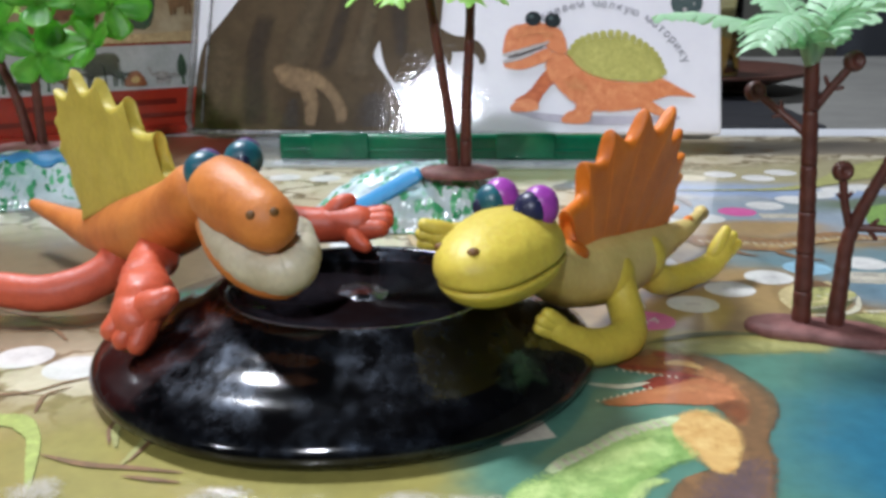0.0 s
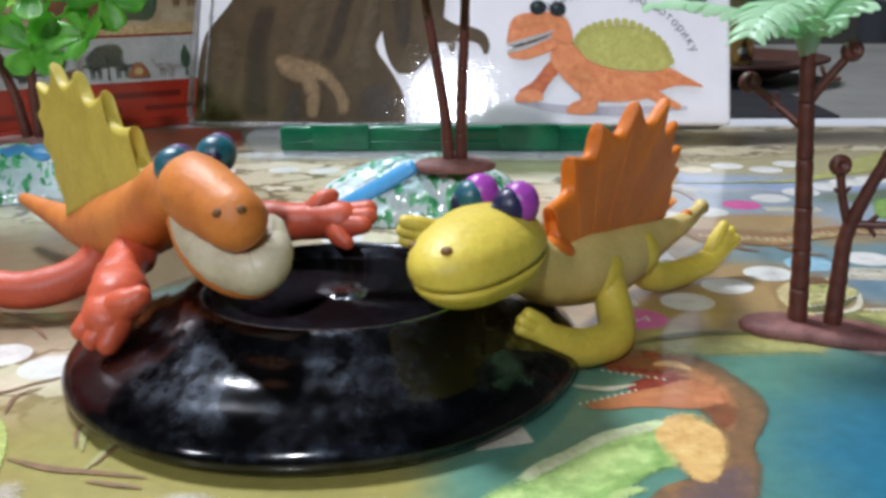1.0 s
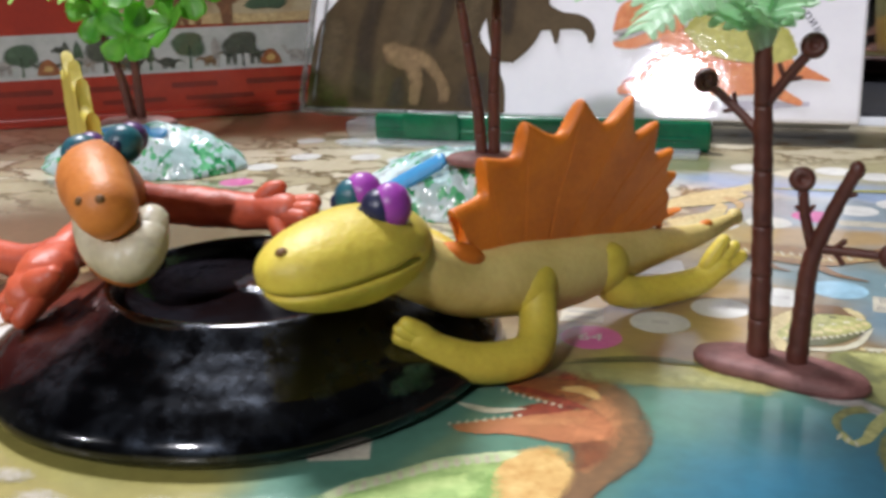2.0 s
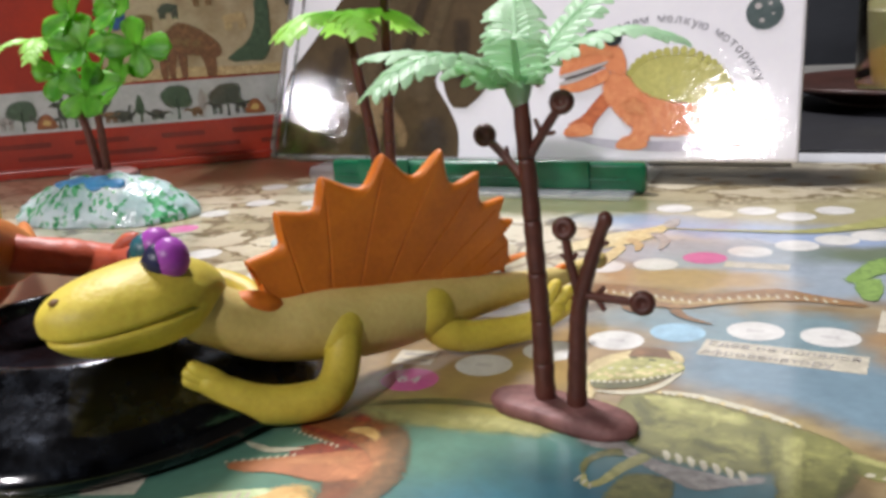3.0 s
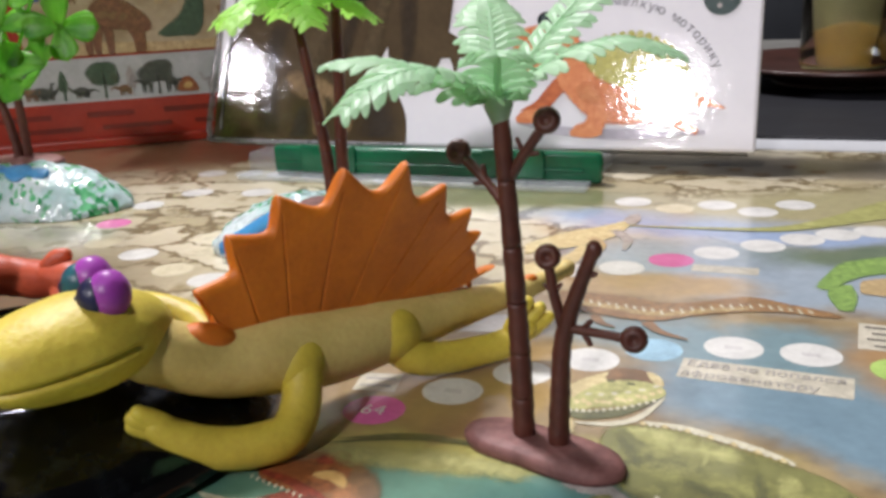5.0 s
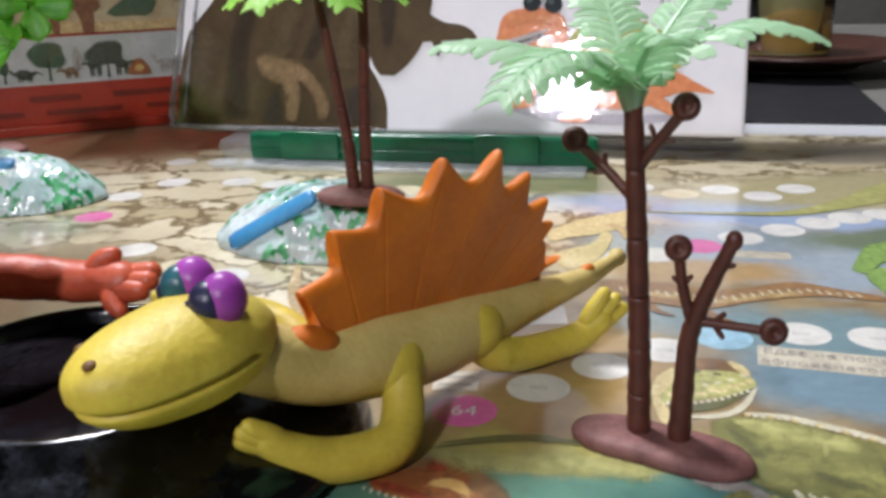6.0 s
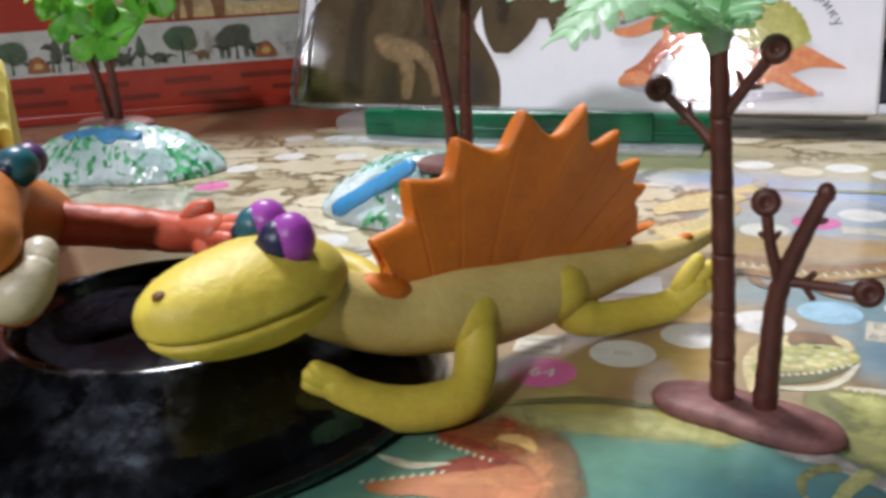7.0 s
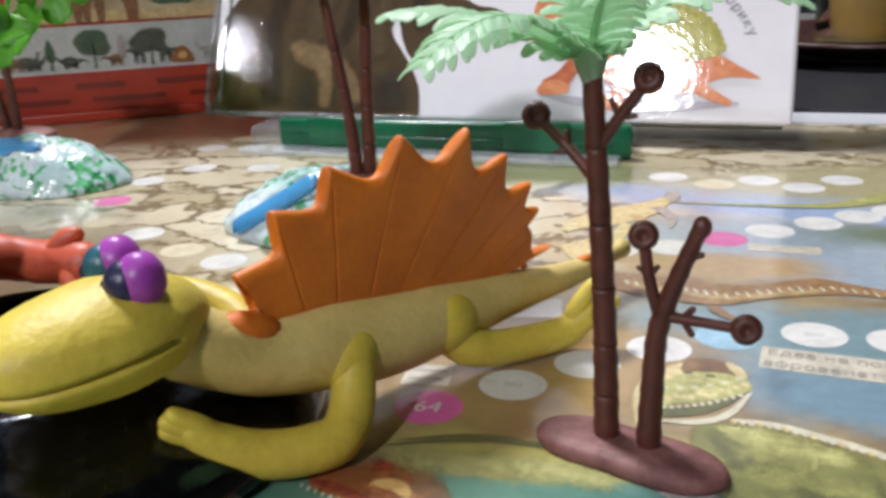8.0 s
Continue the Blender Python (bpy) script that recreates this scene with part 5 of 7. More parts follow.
    tube(bm, [(-0.0190, 0.2350, 0.0275), (-0.0160, 0.2315, 0.0250), (-0.0140, 0.2300, 0.0238)], [0.0032, 0.0028, 0.0020], 12, 5, lumps=0.1)
    part("thumb", bm, CORAL, leg)
    bm = bmesh.new()
    tube(bm, [(-0.0240, 0.2370, 0.0300), (-0.0215, 0.2375, 0.0330), (-0.0190, 0.2380, 0.0342)], [0.0032, 0.0028, 0.0020], 12, 5, lumps=0.1)
    part("finger", bm, CORAL, leg)
    bm = bmesh.new()
    tube(bm, [(-0.0860, 0.2500, 0.0190), (-0.0910, 0.2420, 0.0110), (-0.1040, 0.2360, 0.0075), (-0.1220, 0.2370, 0.0085), (-0.1380, 0.2420, 0.0080)], [0.0054, 0.0056, 0.0054, 0.0048, 0.0042], 16, 6, lumps=0.05)
    part("hind_leg", bm, CORAL, d)
    outline = [(-0.001, 0.044), (0.010, 0.0550), (0.026, 0.0622), (0.044, 0.0658), (0.0610, 0.0670), (0.0755, 0.0605), (0.0775, 0.0515), (0.0765, 0.0430), (0.0700, 0.0340), (0.0640, 0.0230)]

    def base(u):
        return (-0.002 + 0.066 * u, 0.0435 - 0.0215 * u)
    part("sail", sail_mesh(outline, base, 0.0019, (-0.0574, 0.2178, 0.0), -46.0, grooves=False, dip_share=0.30, power=0.5), SAIL_YELLOW, d, "yellow fan sail with knobbed edge")
    d.location += Vector((0.0022, 0.0006, 0.0004))


orange_dinosaur()


# ---- toy palms ----
def frond(parent, at, way, length, width, droop, material, name="frond", pairs=17, lift=0.6, ragged=0.15, broad=0.62):
    """A feathered frond: an arched rib with blunt ridged leaflets that overlap near the rib."""
    way = Vector(way).normalized()
    side = way.cross(Vector((0, 0, 1))).normalized()
    pts = []
    for i in range(11):
        u = i / 10
        pts.append(Vector(at) + way * (length * u) + Vector((0, 0, lift * length * u - droop * length * u * u)))
    bm = bmesh.new()
    tube(bm, pts, [0.0009 - 0.0006 * i / 10 for i in range(11)], 6, 2)
    rows = spline([tuple(p) for p in pts], 6)
    for k in range(pairs):
        u = 0.04 + 0.95 * k / (pairs - 1)
        i = min(len(rows) - 2, int(u * (len(rows) - 1)))
        c, ahead = Vector(rows[i]), (Vector(rows[i + 1]) - Vector(rows[i])).normalized()
        w = width * (0.40 + 0.60 * math.sin(math.pi * min(1.0, 0.16 + 0.80 * u))) * (1 - ragged * random.random())
        for sgn in (-1, 1):
            out = (side * sgn * 0.86 + ahead * (0.50 + random.uniform(-0.08, 0.08)) + Vector((0, 0, -0.10 + random.uniform(-0.08, 0.08)))).normalized()
            nrm = out.cross(ahead).normalized()
            hw = length / pairs * broad
            vs = []
            for share, h, fall in ((0.0, 0.85, 0.0), (0.4, 1.0, 0.07), (0.75, 0.92, 0.02), (0.93, 0.62, -0.08), (1.0, 0.22, -0.12)):
                q = c + out * w * share + Vector((0, 0, fall * w))
                ridge = q + nrm * 0.00035 * sgn * (1 - share)
                ring = [q - ahead * hw * h, ridge, q + ahead * hw * h]
                vs.append([bm.verts.new(p) for p in ring] + [bm.verts.new(p - nrm * 0.00025 * sgn) for p in ring[::-1]])
            for a, b in zip(vs, vs[1:]):
                for j in range(6):
                    bm.faces.new((a[j], a[(j + 1) % 6], b[(j + 1) % 6], b[j]))
            bm.faces.new(vs[-1])
    return part(name, bm, material, parent, smooth=False)


def ringed_trunk(parent, pts, r0, r1, rings, name="trunk"):
    bm = bmesh.new()
    n = rings
    rows = spline(pts, 12)
    c, rr = [], []
    for k in range(n * 3 + 1):
        u = k / (n * 3)
        i = min(len(rows) - 1, int(u * (len(rows) - 1)))
        c.append(tuple(rows[i]))
        rr.append((r0 + (r1 - r0) * u) * (1.055 if k % 3 == 0 else 0.985))
    tube(bm, c, rr, 12, 2)
    return part(name, bm, BARK, parent)


def stalk(parent, pts, r, name="stalk"):
    bm = bmesh.new()
    tube(bm, pts, [r * 1.1] + [r] * (len(pts) - 1), 8, 4)
    return part(name, bm, BARK, parent)


def berry(parent, at, r, face):
    """A cupped round fruit, its hollow turned to face."""
    turn = Vector(face).to_track_quat("Z", "Y").to_matrix().to_4x4()
    bm = bmesh.new()

    def cup(v):
        rho = math.hypot(v.x, v.y)
        z = v.z
        if z > 0:
            z = z * 0.8 - 0.55 * math.exp(-(rho / 0.42) ** 2) * v.z
        return (v.x, v.y, z)
    egg(bm, at, (r, r, r), turn, 22, 22, cup)
    part("fruit", bm, BARK, parent)


def near_palm():
    p = thing("toy_palm", (0.107, 0.234, 0.0), "toy plastic palm with two brown trunks, cupped fruits and green fronds", "toy tree", "toy palms")
    bm = bmesh.new()
    rim = []
    prof = [(0.0, 0.0), (1.0, 0.0), (1.02, 0.0012), (0.98, 0.0024), (0.86, 0.0031), (0.5, 0.0034)]
    rings = []
    seg = 48
    for r, z in prof[1:]:
        ring = []
        for k in range(seg):
            a = 2 * math.pi * k / seg
            x = 0.0190 * r * math.cos(a)
            y = 0.0082 * r * math.sin(a) * (1 + 0.10 * math.cos(2 * a) - 0.06 * math.cos(4 * a))
            c, s = math.cos(radians(-17)), math.sin(radians(-17))
            ring.append(bm.verts.new((0.1085 + x * c - y * s, 0.2325 + x * s + y * c, z)))
        rings.append(ring)
    for a, b in zip(rings, rings[1:]):
        for k in range(seg):
            bm.faces.new((a[k], a[(k + 1) % seg], b[(k + 1) % seg], b[k]))
    bm.faces.new(rings[0][::-1])
    bm.faces.new(rings[-1])
    part("base", bm, BASE_BROWN, p, "flat reddish brown base plate")
    face = (0.1, -1, 0.2)
    ringed_trunk(p, [(0.1040, 0.2350, 0.002), (0.1034, 0.2355, 0.022), (0.1021, 0.2362, 0.045), (0.1002, 0.2366, 0.0735)], 0.0025, 0.0018, 14)
    ringed_trunk(p, [(0.1120, 0.2330, 0.002), (0.1124, 0.2332, 0.014), (0.1130, 0.2335, 0.026), (0.1158, 0.2324, 0.036), (0.1194, 0.2310, 0.0460)], 0.0024, 0.0014, 11)
    stalk(p, [(0.1018, 0.2363, 0.0520), (0.0962, 0.2402, 0.0570), (0.0895, 0.2428, 0.0625)], 0.0010)
    stalk(p, [(0.0955, 0.2404, 0.0577), (0.0951, 0.2406, 0.0605)], 0.0005)
    stalk(p, [(0.0960, 0.2403, 0.0573), (0.0934, 0.2403, 0.0569)], 0.0005)
    stalk(p, [(0.1011, 0.2365, 0.0580), (0.1051, 0.2358, 0.0642), (0.1097, 0.2351, 0.0705)], 0.0011)
    stalk(p, [(0.1051, 0.2358, 0.0642), (0.1079, 0.2354, 0.0647)], 0.0005)
    stalk(p, [(0.1051, 0.2358, 0.0642), (0.1038, 0.2360, 0.0672)], 0.0005)
    stalk(p, [(0.1132, 0.2335, 0.0292), (0.1112, 0.2339, 0.0362), (0.1101, 0.2340, 0.0432)], 0.0011)
    stalk(p, [(0.1112, 0.2339, 0.0364), (0.1094, 0.2339, 0.0380)], 0.0005)
    stalk(p, [(0.1112, 0.2339, 0.0364), (0.1126, 0.2337, 0.0384)], 0.0005)
    stalk(p, [(0.1130, 0.2335, 0.0294), (0.1205, 0.2312, 0.0297), (0.1273, 0.2292, 0.0299)], 0.0010)
    stalk(p, [(0.1172, 0.2322, 0.0296), (0.1190, 0.2316, 0.0318)], 0.0006)
    stalk(p, [(0.1172, 0.2322, 0.0296), (0.1190, 0.2316, 0.0271)], 0.0006)
    stalk(p, [(0.1174, 0.2318, 0.0410), (0.1200, 0.2312, 0.0420)], 0.0006)
    for at in ((0.0890, 0.2430, 0.0630), (0.1100, 0.2350, 0.0712), (0.1100, 0.2340, 0.0440), (0.1280, 0.2290, 0.0300)):
        berry(p, at, 0.0027, face)
    bm = bmesh.new()
    egg(bm, (0.1199, 0.2309, 0.0470), (0.0016, 0.0016, 0.0020))
    part("bud", bm, BARK, p)
    crown = (0.1000, 0.2364, 0.0735)
    bm = bmesh.new()
    tube(bm, [(0.1002, 0.2366, 0.0708), (0.1000, 0.2365, 0.0745), (0.0998, 0.2364, 0.0785)], [0.0019, 0.0031, 0.0022], 12, 3)
    part("crown", bm, LEAF, p)
    random.seed(4)
    for way, ln, w, droop, lift in (
        ((-0.60, -0.80, 0), 0.034, 0.0105, 0.85, 0.95),
        ((-1.0, 0.10, 0), 0.036, 0.0105, 0.34, 0.58),
        ((0.98, 0.30, 0), 0.034, 0.0100, 0.75, 1.02),
        ((0.30, -0.95, 0), 0.022, 0.0085, 0.70, 1.25),
        ((0.60, 0.80, 0), 0.030, 0.0095, 0.35, 1.15),
        ((-0.35, 0.94, 0), 0.030, 0.0090, 0.50, 1.15),
    ):
        frond(p, crown, way, ln, w, droop, LEAF, lift=lift)


near_palm()


def mound(at, rx, ry, h, turn, label):
    t = thing("clay_mound", at, label, "mound", "clay mounds")
    bm = bmesh.new()
    prof = smooth_profile([(0.985, 0.0), (1.0, 0.05), (0.97, 0.16), (0.87, 0.36), (0.71, 0.60), (0.50, 0.82), (0.24, 0.97), (1e-5, 1.0)], 4)
    lathe(bm, at, [(r * rx, z * h) for r, z in prof], 72, wobble=0.10, squash=(1, ry / rx), turn=turn)
    for v in bm.verts:
        if v.co.z > 0.0008:
            q = noise.noise(v.co * 160)
            v.co.z += 0.0015 * q
            v.co.x += 0.0026 * noise.noise(v.co * 200 + Vector((7, 0, 0)))
            around = math.atan2(v.co.y - at[1], v.co.x - at[0])
            drip = noise.noise(Vector((math.cos(around) * 9, math.sin(around) * 9, v.co.z * 30)))
            v.co.y += 0.0014 * noise.noise(v.co * 220 + Vector((0, 9, 0))) + 0.0022 * drip
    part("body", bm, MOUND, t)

    def height(x, y):
        c, sn = math.cos(radians(turn)), math.sin(radians(turn))
        dx, dy = x - at[0], y - at[1]
        rho = math.hypot((dx * c + dy * sn) / rx, (-dx * sn + dy * c) / ry)
        rs, zs = [p[0] for p in prof[::-1]], [p[1] for p in prof[::-1]]
        return h * float(np.interp(rho, rs, zs)) if rho < 1 else 0.0
    return t, height


def stream(t, height, pts, half, ragged=0.1):
    """A ribbon of blue clay draped over a mound."""
    rows = spline([(p[0], p[1], 0.0) for p in pts], 8)
    top, low = [], []
    bm = bmesh.new()
    for i, r in enumerate(rows):
        d = np.array(rows[min(i + 1, len(rows) - 1)]) - np.array(rows[max(i - 1, 0)])
        d = d / np.linalg.norm(d)
        end = min(i, len(rows) - 1 - i) / 4.0
        w = half * (1.0 if end >= 1 else math.sqrt(max(0.05, 1 - (1 - end) ** 2))) * (1 + ragged * noise.noise(Vector((i * 0.35, 2.0, 0.5))))
        a, b = [], []
        for k in range(-4, 5):
            x, y = r[0] - d[1] * w * k / 4, r[1] + d[0] * w * k / 4
            z = max(0.0012, height(x, y))
            rim = math.sqrt(max(0.0, 1 - (k / 4.0) ** 2))
            a.append(bm.verts.new((x, y, z + 0.0006 + 0.0007 * rim)))
            b.append(bm.verts.new((x, y, z - 0.0004)))
        top.append(a), low.append(b)
    for g in (top, low):
        for a, b in zip(g, g[1:]):
            for k in range(8):
                bm.faces.new((a[k], a[k + 1], b[k + 1], b[k]))
    for i in range(len(top) - 1):
        for k in (0, 8):
            bm.faces.new((top[i][k], top[i + 1][k], low[i + 1][k], low[i][k]))
    for i in (0, -1):
        for k in range(8):
            bm.faces.new((top[i][k], top[i][k + 1], low[i][k + 1], low[i][k]))
    part("stream", bm, STRIP_BLUE, t, "flat blue clay ribbon")


def ribbon(t, height, low, high, half):
    """A straight flat tongue of blue clay laid up the side of a mound."""
    a, b = Vector(low), Vector(high)
    ahead = (b - a).normalized()
    across = ahead.cross(Vector((-0.25, -0.80, 0.55))).normalized()
    out = across.cross(ahead).normalized()
    if out.y > 0:
        out = -out
    bm = bmesh.new()
    rows = []
    for i in range(15):
        u = i / 14
        end = min(1.0, min(u, 1 - u) / 0.07)
        w = half * (0.72 + 0.28 * end) * (1 + 0.10 * noise.noise(Vector((u * 5, 3.0, 1.0))))
        row = []
        for k in (-1.0, -0.85, 0.0, 0.85, 1.0):
            q = a.lerp(b, u) + across * w * k
            q.z = max(q.z, height(q.x, q.y) + 0.0008)
            row.append((bm.verts.new(q + out * (0.0005 if abs(k) < 1 else 0.0001)), bm.verts.new(q - out * 0.0012)))
        rows.append(row)
    for s in (0, 1):
        for p, q in zip(rows, rows[1:]):
            for k in range(4):
                bm.faces.new((p[k][s], p[k + 1][s], q[k + 1][s], q[k][s]))
    for p, q in zip(rows, rows[1:]):
        for k in (0, 4):
            bm.faces.new((p[k][0], q[k][0], q[k][1], p[k][1]))
    for r in (rows[0], rows[-1]):
        for k in range(4):
            bm.faces.new((r[k][0], r[k + 1][0], r[k + 1][1], r[k][1]))
    bmesh.ops.recalc_face_normals(bm, faces=bm.faces)
    part("stream", bm, STRIP_BLUE, t, "flat blue clay ribbon")


def middle_palm():
    m, height = mound((-0.005, 0.3530, 0), 0.0450, 0.0240, 0.0222, 0, "white clay mound with green flakes and blue ribbon")
    ribbon(m, height, (-0.0375, 0.3345, 0.0045), (-0.0060, 0.3365, 0.0222), 0.0031)
    p = thing("toy_palm", (0.008, 0.343, 0.021), "toy plastic palm with slender brown trunks on a mound", "toy tree", "toy palms")
    bm = bmesh.new()
    lathe(bm, (0.008, 0.343, 0.0195), [(0.0120, 0.0), (0.0125, 0.0015), (0.011, 0.0030), (0.006, 0.0040), (1e-5, 0.0042)], 40, squash=(1.25, 0.8))
    part("base", bm, BASE_BROWN, p, "flat brown base plate")
    ringed_trunk(p, [(0.0062, 0.343, 0.021), (0.0048, 0.3432, 0.040), (0.0014, 0.3436, 0.062), (-0.0032, 0.344, 0.090)], 0.0023, 0.0015, 14)
    ringed_trunk(p, [(0.0107, 0.343, 0.021), (0.0110, 0.3432, 0.045), (0.0122, 0.3436, 0.070), (0.0132, 0.344, 0.105)], 0.0023, 0.0015, 14)
    random.seed(9)
    for c, z in (((-0.0032, 0.344, 0.0890), 0), ((0.0132, 0.344, 0.104), 1)):
        for k in range(6):
            a = radians(60 * k + 25 * z + 10)
            frond(p, c, (math.cos(a), math.sin(a), 0), 0.027, 0.0110, 0.70, LEAF_BRIGHT, pairs=9, lift=0.55, broad=0.78)


middle_palm()


def round_leaf(parent, at, way, face, size):
    """A broad glossy leaf that starts at at, runs along way and turns its upper side to face."""
    way = Vector(way).normalized()
    up = (Vector(face) - way * Vector(face).dot(way)).normalized()
    side = way.cross(up)
    bm = bmesh.new()
    rows = []
    for i in range(9):
        u = i / 8
        w = size * 0.47 * min(1.0, (u + 0.06) ** 0.75 * 1.15) * math.sqrt(max(0.02, 1 - u ** 5))
        row = []
        for s in (-1, -0.6, -0.2, 0.2, 0.6, 1):
            q = Vector(at) + way * size * u + side * w * s + up * (size * (0.06 * math.sin(math.pi * u) + 0.05 * s * s - 0.02 * (abs(s) < 0.3)))
            row.append((bm.verts.new(q + up * 0.0002), bm.verts.new(q - up * 0.0002)))
        rows.append(row)
    for k in (0, 1):
        for a, b in zip(rows, rows[1:]):
            for j in range(5):
                bm.faces.new((a[j][k], a[j + 1][k], b[j + 1][k], b[j][k]))
    for a, b in zip(rows, rows[1:]):
        for j in (0, 5):
            bm.faces.new((a[j][0], b[j][0], b[j][1], a[j][1]))
    for r in (rows[0], rows[-1]):
        for j in range(5):
            bm.faces.new((r[j][0], r[j + 1][0], r[j + 1][1], r[j][1]))
    part("leaf", bm, LEAF_ROUND, parent)


def left_plant():
    m, height = mound((-0.1745, 0.387, 0), 0.0515, 0.027, 0.0215, 8, "white clay mound with green flakes and blue patch")
    stream(m, height, [(-0.198, 0.3775), (-0.188, 0.3768), (-0.178, 0.3772), (-0.166, 0.3780), (-0.156, 0.3805)], 0.0030, 1.0)
    p = thing("toy_tree", (-0.186, 0.398, 0.023), "toy plastic tree with brown trunks and round glossy green leaves", "toy tree")
    bm = bmesh.new()
    lathe(bm, (-0.183, 0.396, 0.0192), [(0.017, 0.0), (0.0175, 0.0012), (0.015, 0.0026), (1e-5, 0.0034)], 40, squash=(1.2, 0.7))
    part("base", bm, BASE_BROWN, p)
    ringed_trunk(p, [(-0.186, 0.396, 0.0205), (-0.190, 0.396, 0.042), (-0.197, 0.396, 0.062), (-0.206, 0.396, 0.085)], 0.0023, 0.0016, 12)
    ringed_trunk(p, [(-0.181, 0.396, 0.0205), (-0.181, 0.396, 0.040), (-0.179, 0.394, 0.055), (-0.174, 0.392, 0.070)], 0.0023, 0.0015, 10)
    random.seed(12)
    hubs = [(-0.168, 0.378, 0.062), (-0.146, 0.380, 0.067), (-0.186, 0.382, 0.073), (-0.164, 0.376, 0.083), (-0.138, 0.384, 0.082), (-0.176, 0.384, 0.098), (-0.150, 0.388, 0.101)]
    for h in hubs:
        first = random.uniform(0, 90)
        lean = Vector((random.uniform(-0.4, 0.6), -1.0, random.uniform(0.0, 0.7))).normalized()
        u = lean.cross(Vector((0, 0, 1))).normalized()
        v = u.cross(lean)
        for k in range(4):
            a = radians(first + 90 * k + random.uniform(-14, 14))
            way = u * math.cos(a) + v * math.sin(a) + lean * random.uniform(0.05, 0.5)
            round_leaf(p, h, way, lean, random.uniform(0.0140, 0.0180))
        bm = bmesh.new()
        tube(bm, [Vector(h), Vector(h) * 0.5 + Vector((-0.174, 0.392, 0.070)) * 0.5, (-0.174, 0.392, 0.068)], [0.0007, 0.0008, 0.0009], 6, 3)
        part("twig", bm, LEAF_ROUND, p)
    for k in range(5):
        a = radians(72 * k + 10)
        frond(p, (-0.206, 0.396, 0.084), (math.cos(a), math.sin(a), 0), 0.030, 0.0095, 0.9, LEAF_BRIGHT, pairs=10, lift=0.75, broad=0.75)


left_plant()


# ---- book, tray and box behind the sheet ----
LEAN = 20.0
BOOK = Matrix.Translation((0.0, 0.490, 0.0)) @ Matrix.Rotation(radians(90 - LEAN), 4, "X")


def cover_material(name, colour, dark, rough=0.25):
    m = surface(name, colour, dark, 0.45, 300, 30, 0.0, coat=0.7, spec=0.1)
    nt = m.node_tree
    p = nt.nodes["Principled BSDF"]
    p.inputs["Coat Roughness"].default_value = 0.05
    n = noise_tex(nt, 330, 2)
    b = nt.nodes.new("ShaderNodeBump")
    b.inputs["Strength"].default_value, b.inputs["Distance"].default_value = 0.10, 0.0008
    link(nt, n.outputs[0], b.inputs["Height"])
    link(nt, b.outputs[0], p.inputs["Coat Normal"])
    return m


COVER = cover_material("white_cover_film", (0.89, 0.88, 0.94), (0.86, 0.85, 0.91))
FIG_BROWN = cover_material("brown_figure_film", (0.095, 0.063, 0.030), (0.070, 0.046, 0.022))
FIG_LIME = cover_material("lime_figure_film", (0.52, 0.50, 0.15), (0.45, 0.43, 0.11))
FIG_WHITE = cover_material("pale_figure_film", (0.6, 0.56, 0.55), None)
FIG_DARK = cover_material("dark_figure_film", (0.02, 0.03, 0.035), None)
FIG_BALL = cover_material("ball_photo_film", (0.15, 0.19, 0.19), (0.06, 0.09, 0.09))
FIG_GREY = cover_material("grey_letter_film", (0.16, 0.16, 0.20), None)
FIG_SHADE = cover_material("lilac_print_film", (0.60, 0.57, 0.66), None)


def cover_art(name, light, dark, feather=1.7):
    m = paint(name, light, dark, 300.0, feather)
    p = m.node_tree.nodes["Principled BSDF"]
    p.inputs["Coat Weight"].default_value, p.inputs["Specular IOR Level"].default_value = 0.7, 0.1
    n = noise_tex(m.node_tree, 330, 2)
    b = m.node_tree.nodes.new("ShaderNodeBump")
    b.inputs["Strength"].default_value, b.inputs["Distance"].default_value = 0.10, 0.0008
    link(m.node_tree, n.outputs[0], b.inputs["Height"])
    link(m.node_tree, b.outputs[0], p.inputs["Coat Normal"])
    return m


ART_TAN = cover_art("tan_photo_film", (0.29, 0.19, 0.095), (0.18, 0.115, 0.06), 1.0)
ART_LOBE = cover_art("lobe_photo_film", (0.150, 0.108, 0.058), (0.110, 0.078, 0.042))
ART_DEEP = cover_art("deep_photo_film", (0.056, 0.039, 0.024), (0.040, 0.028, 0.018))
ART_SHEEN = cover_art("sheen_photo_film", (0.082, 0.066, 0.052), (0.055, 0.043, 0.033))
ART_GLOW = cover_art("light_orange_photo_film", (0.76, 0.31, 0.13), (0.66, 0.22, 0.08), 1.3)
ART_RUST = cover_art("dark_orange_photo_film", (0.62, 0.17, 0.06), (0.48, 0.11, 0.04), 0.30)
ART_ORANGE = cover_art("orange_photo_film", (0.82, 0.32, 0.14), (0.68, 0.21, 0.08), 0.50)
ART_LIME = cover_art("lime_photo_film", (0.56, 0.53, 0.16), (0.45, 0.43, 0.11), 0.50)


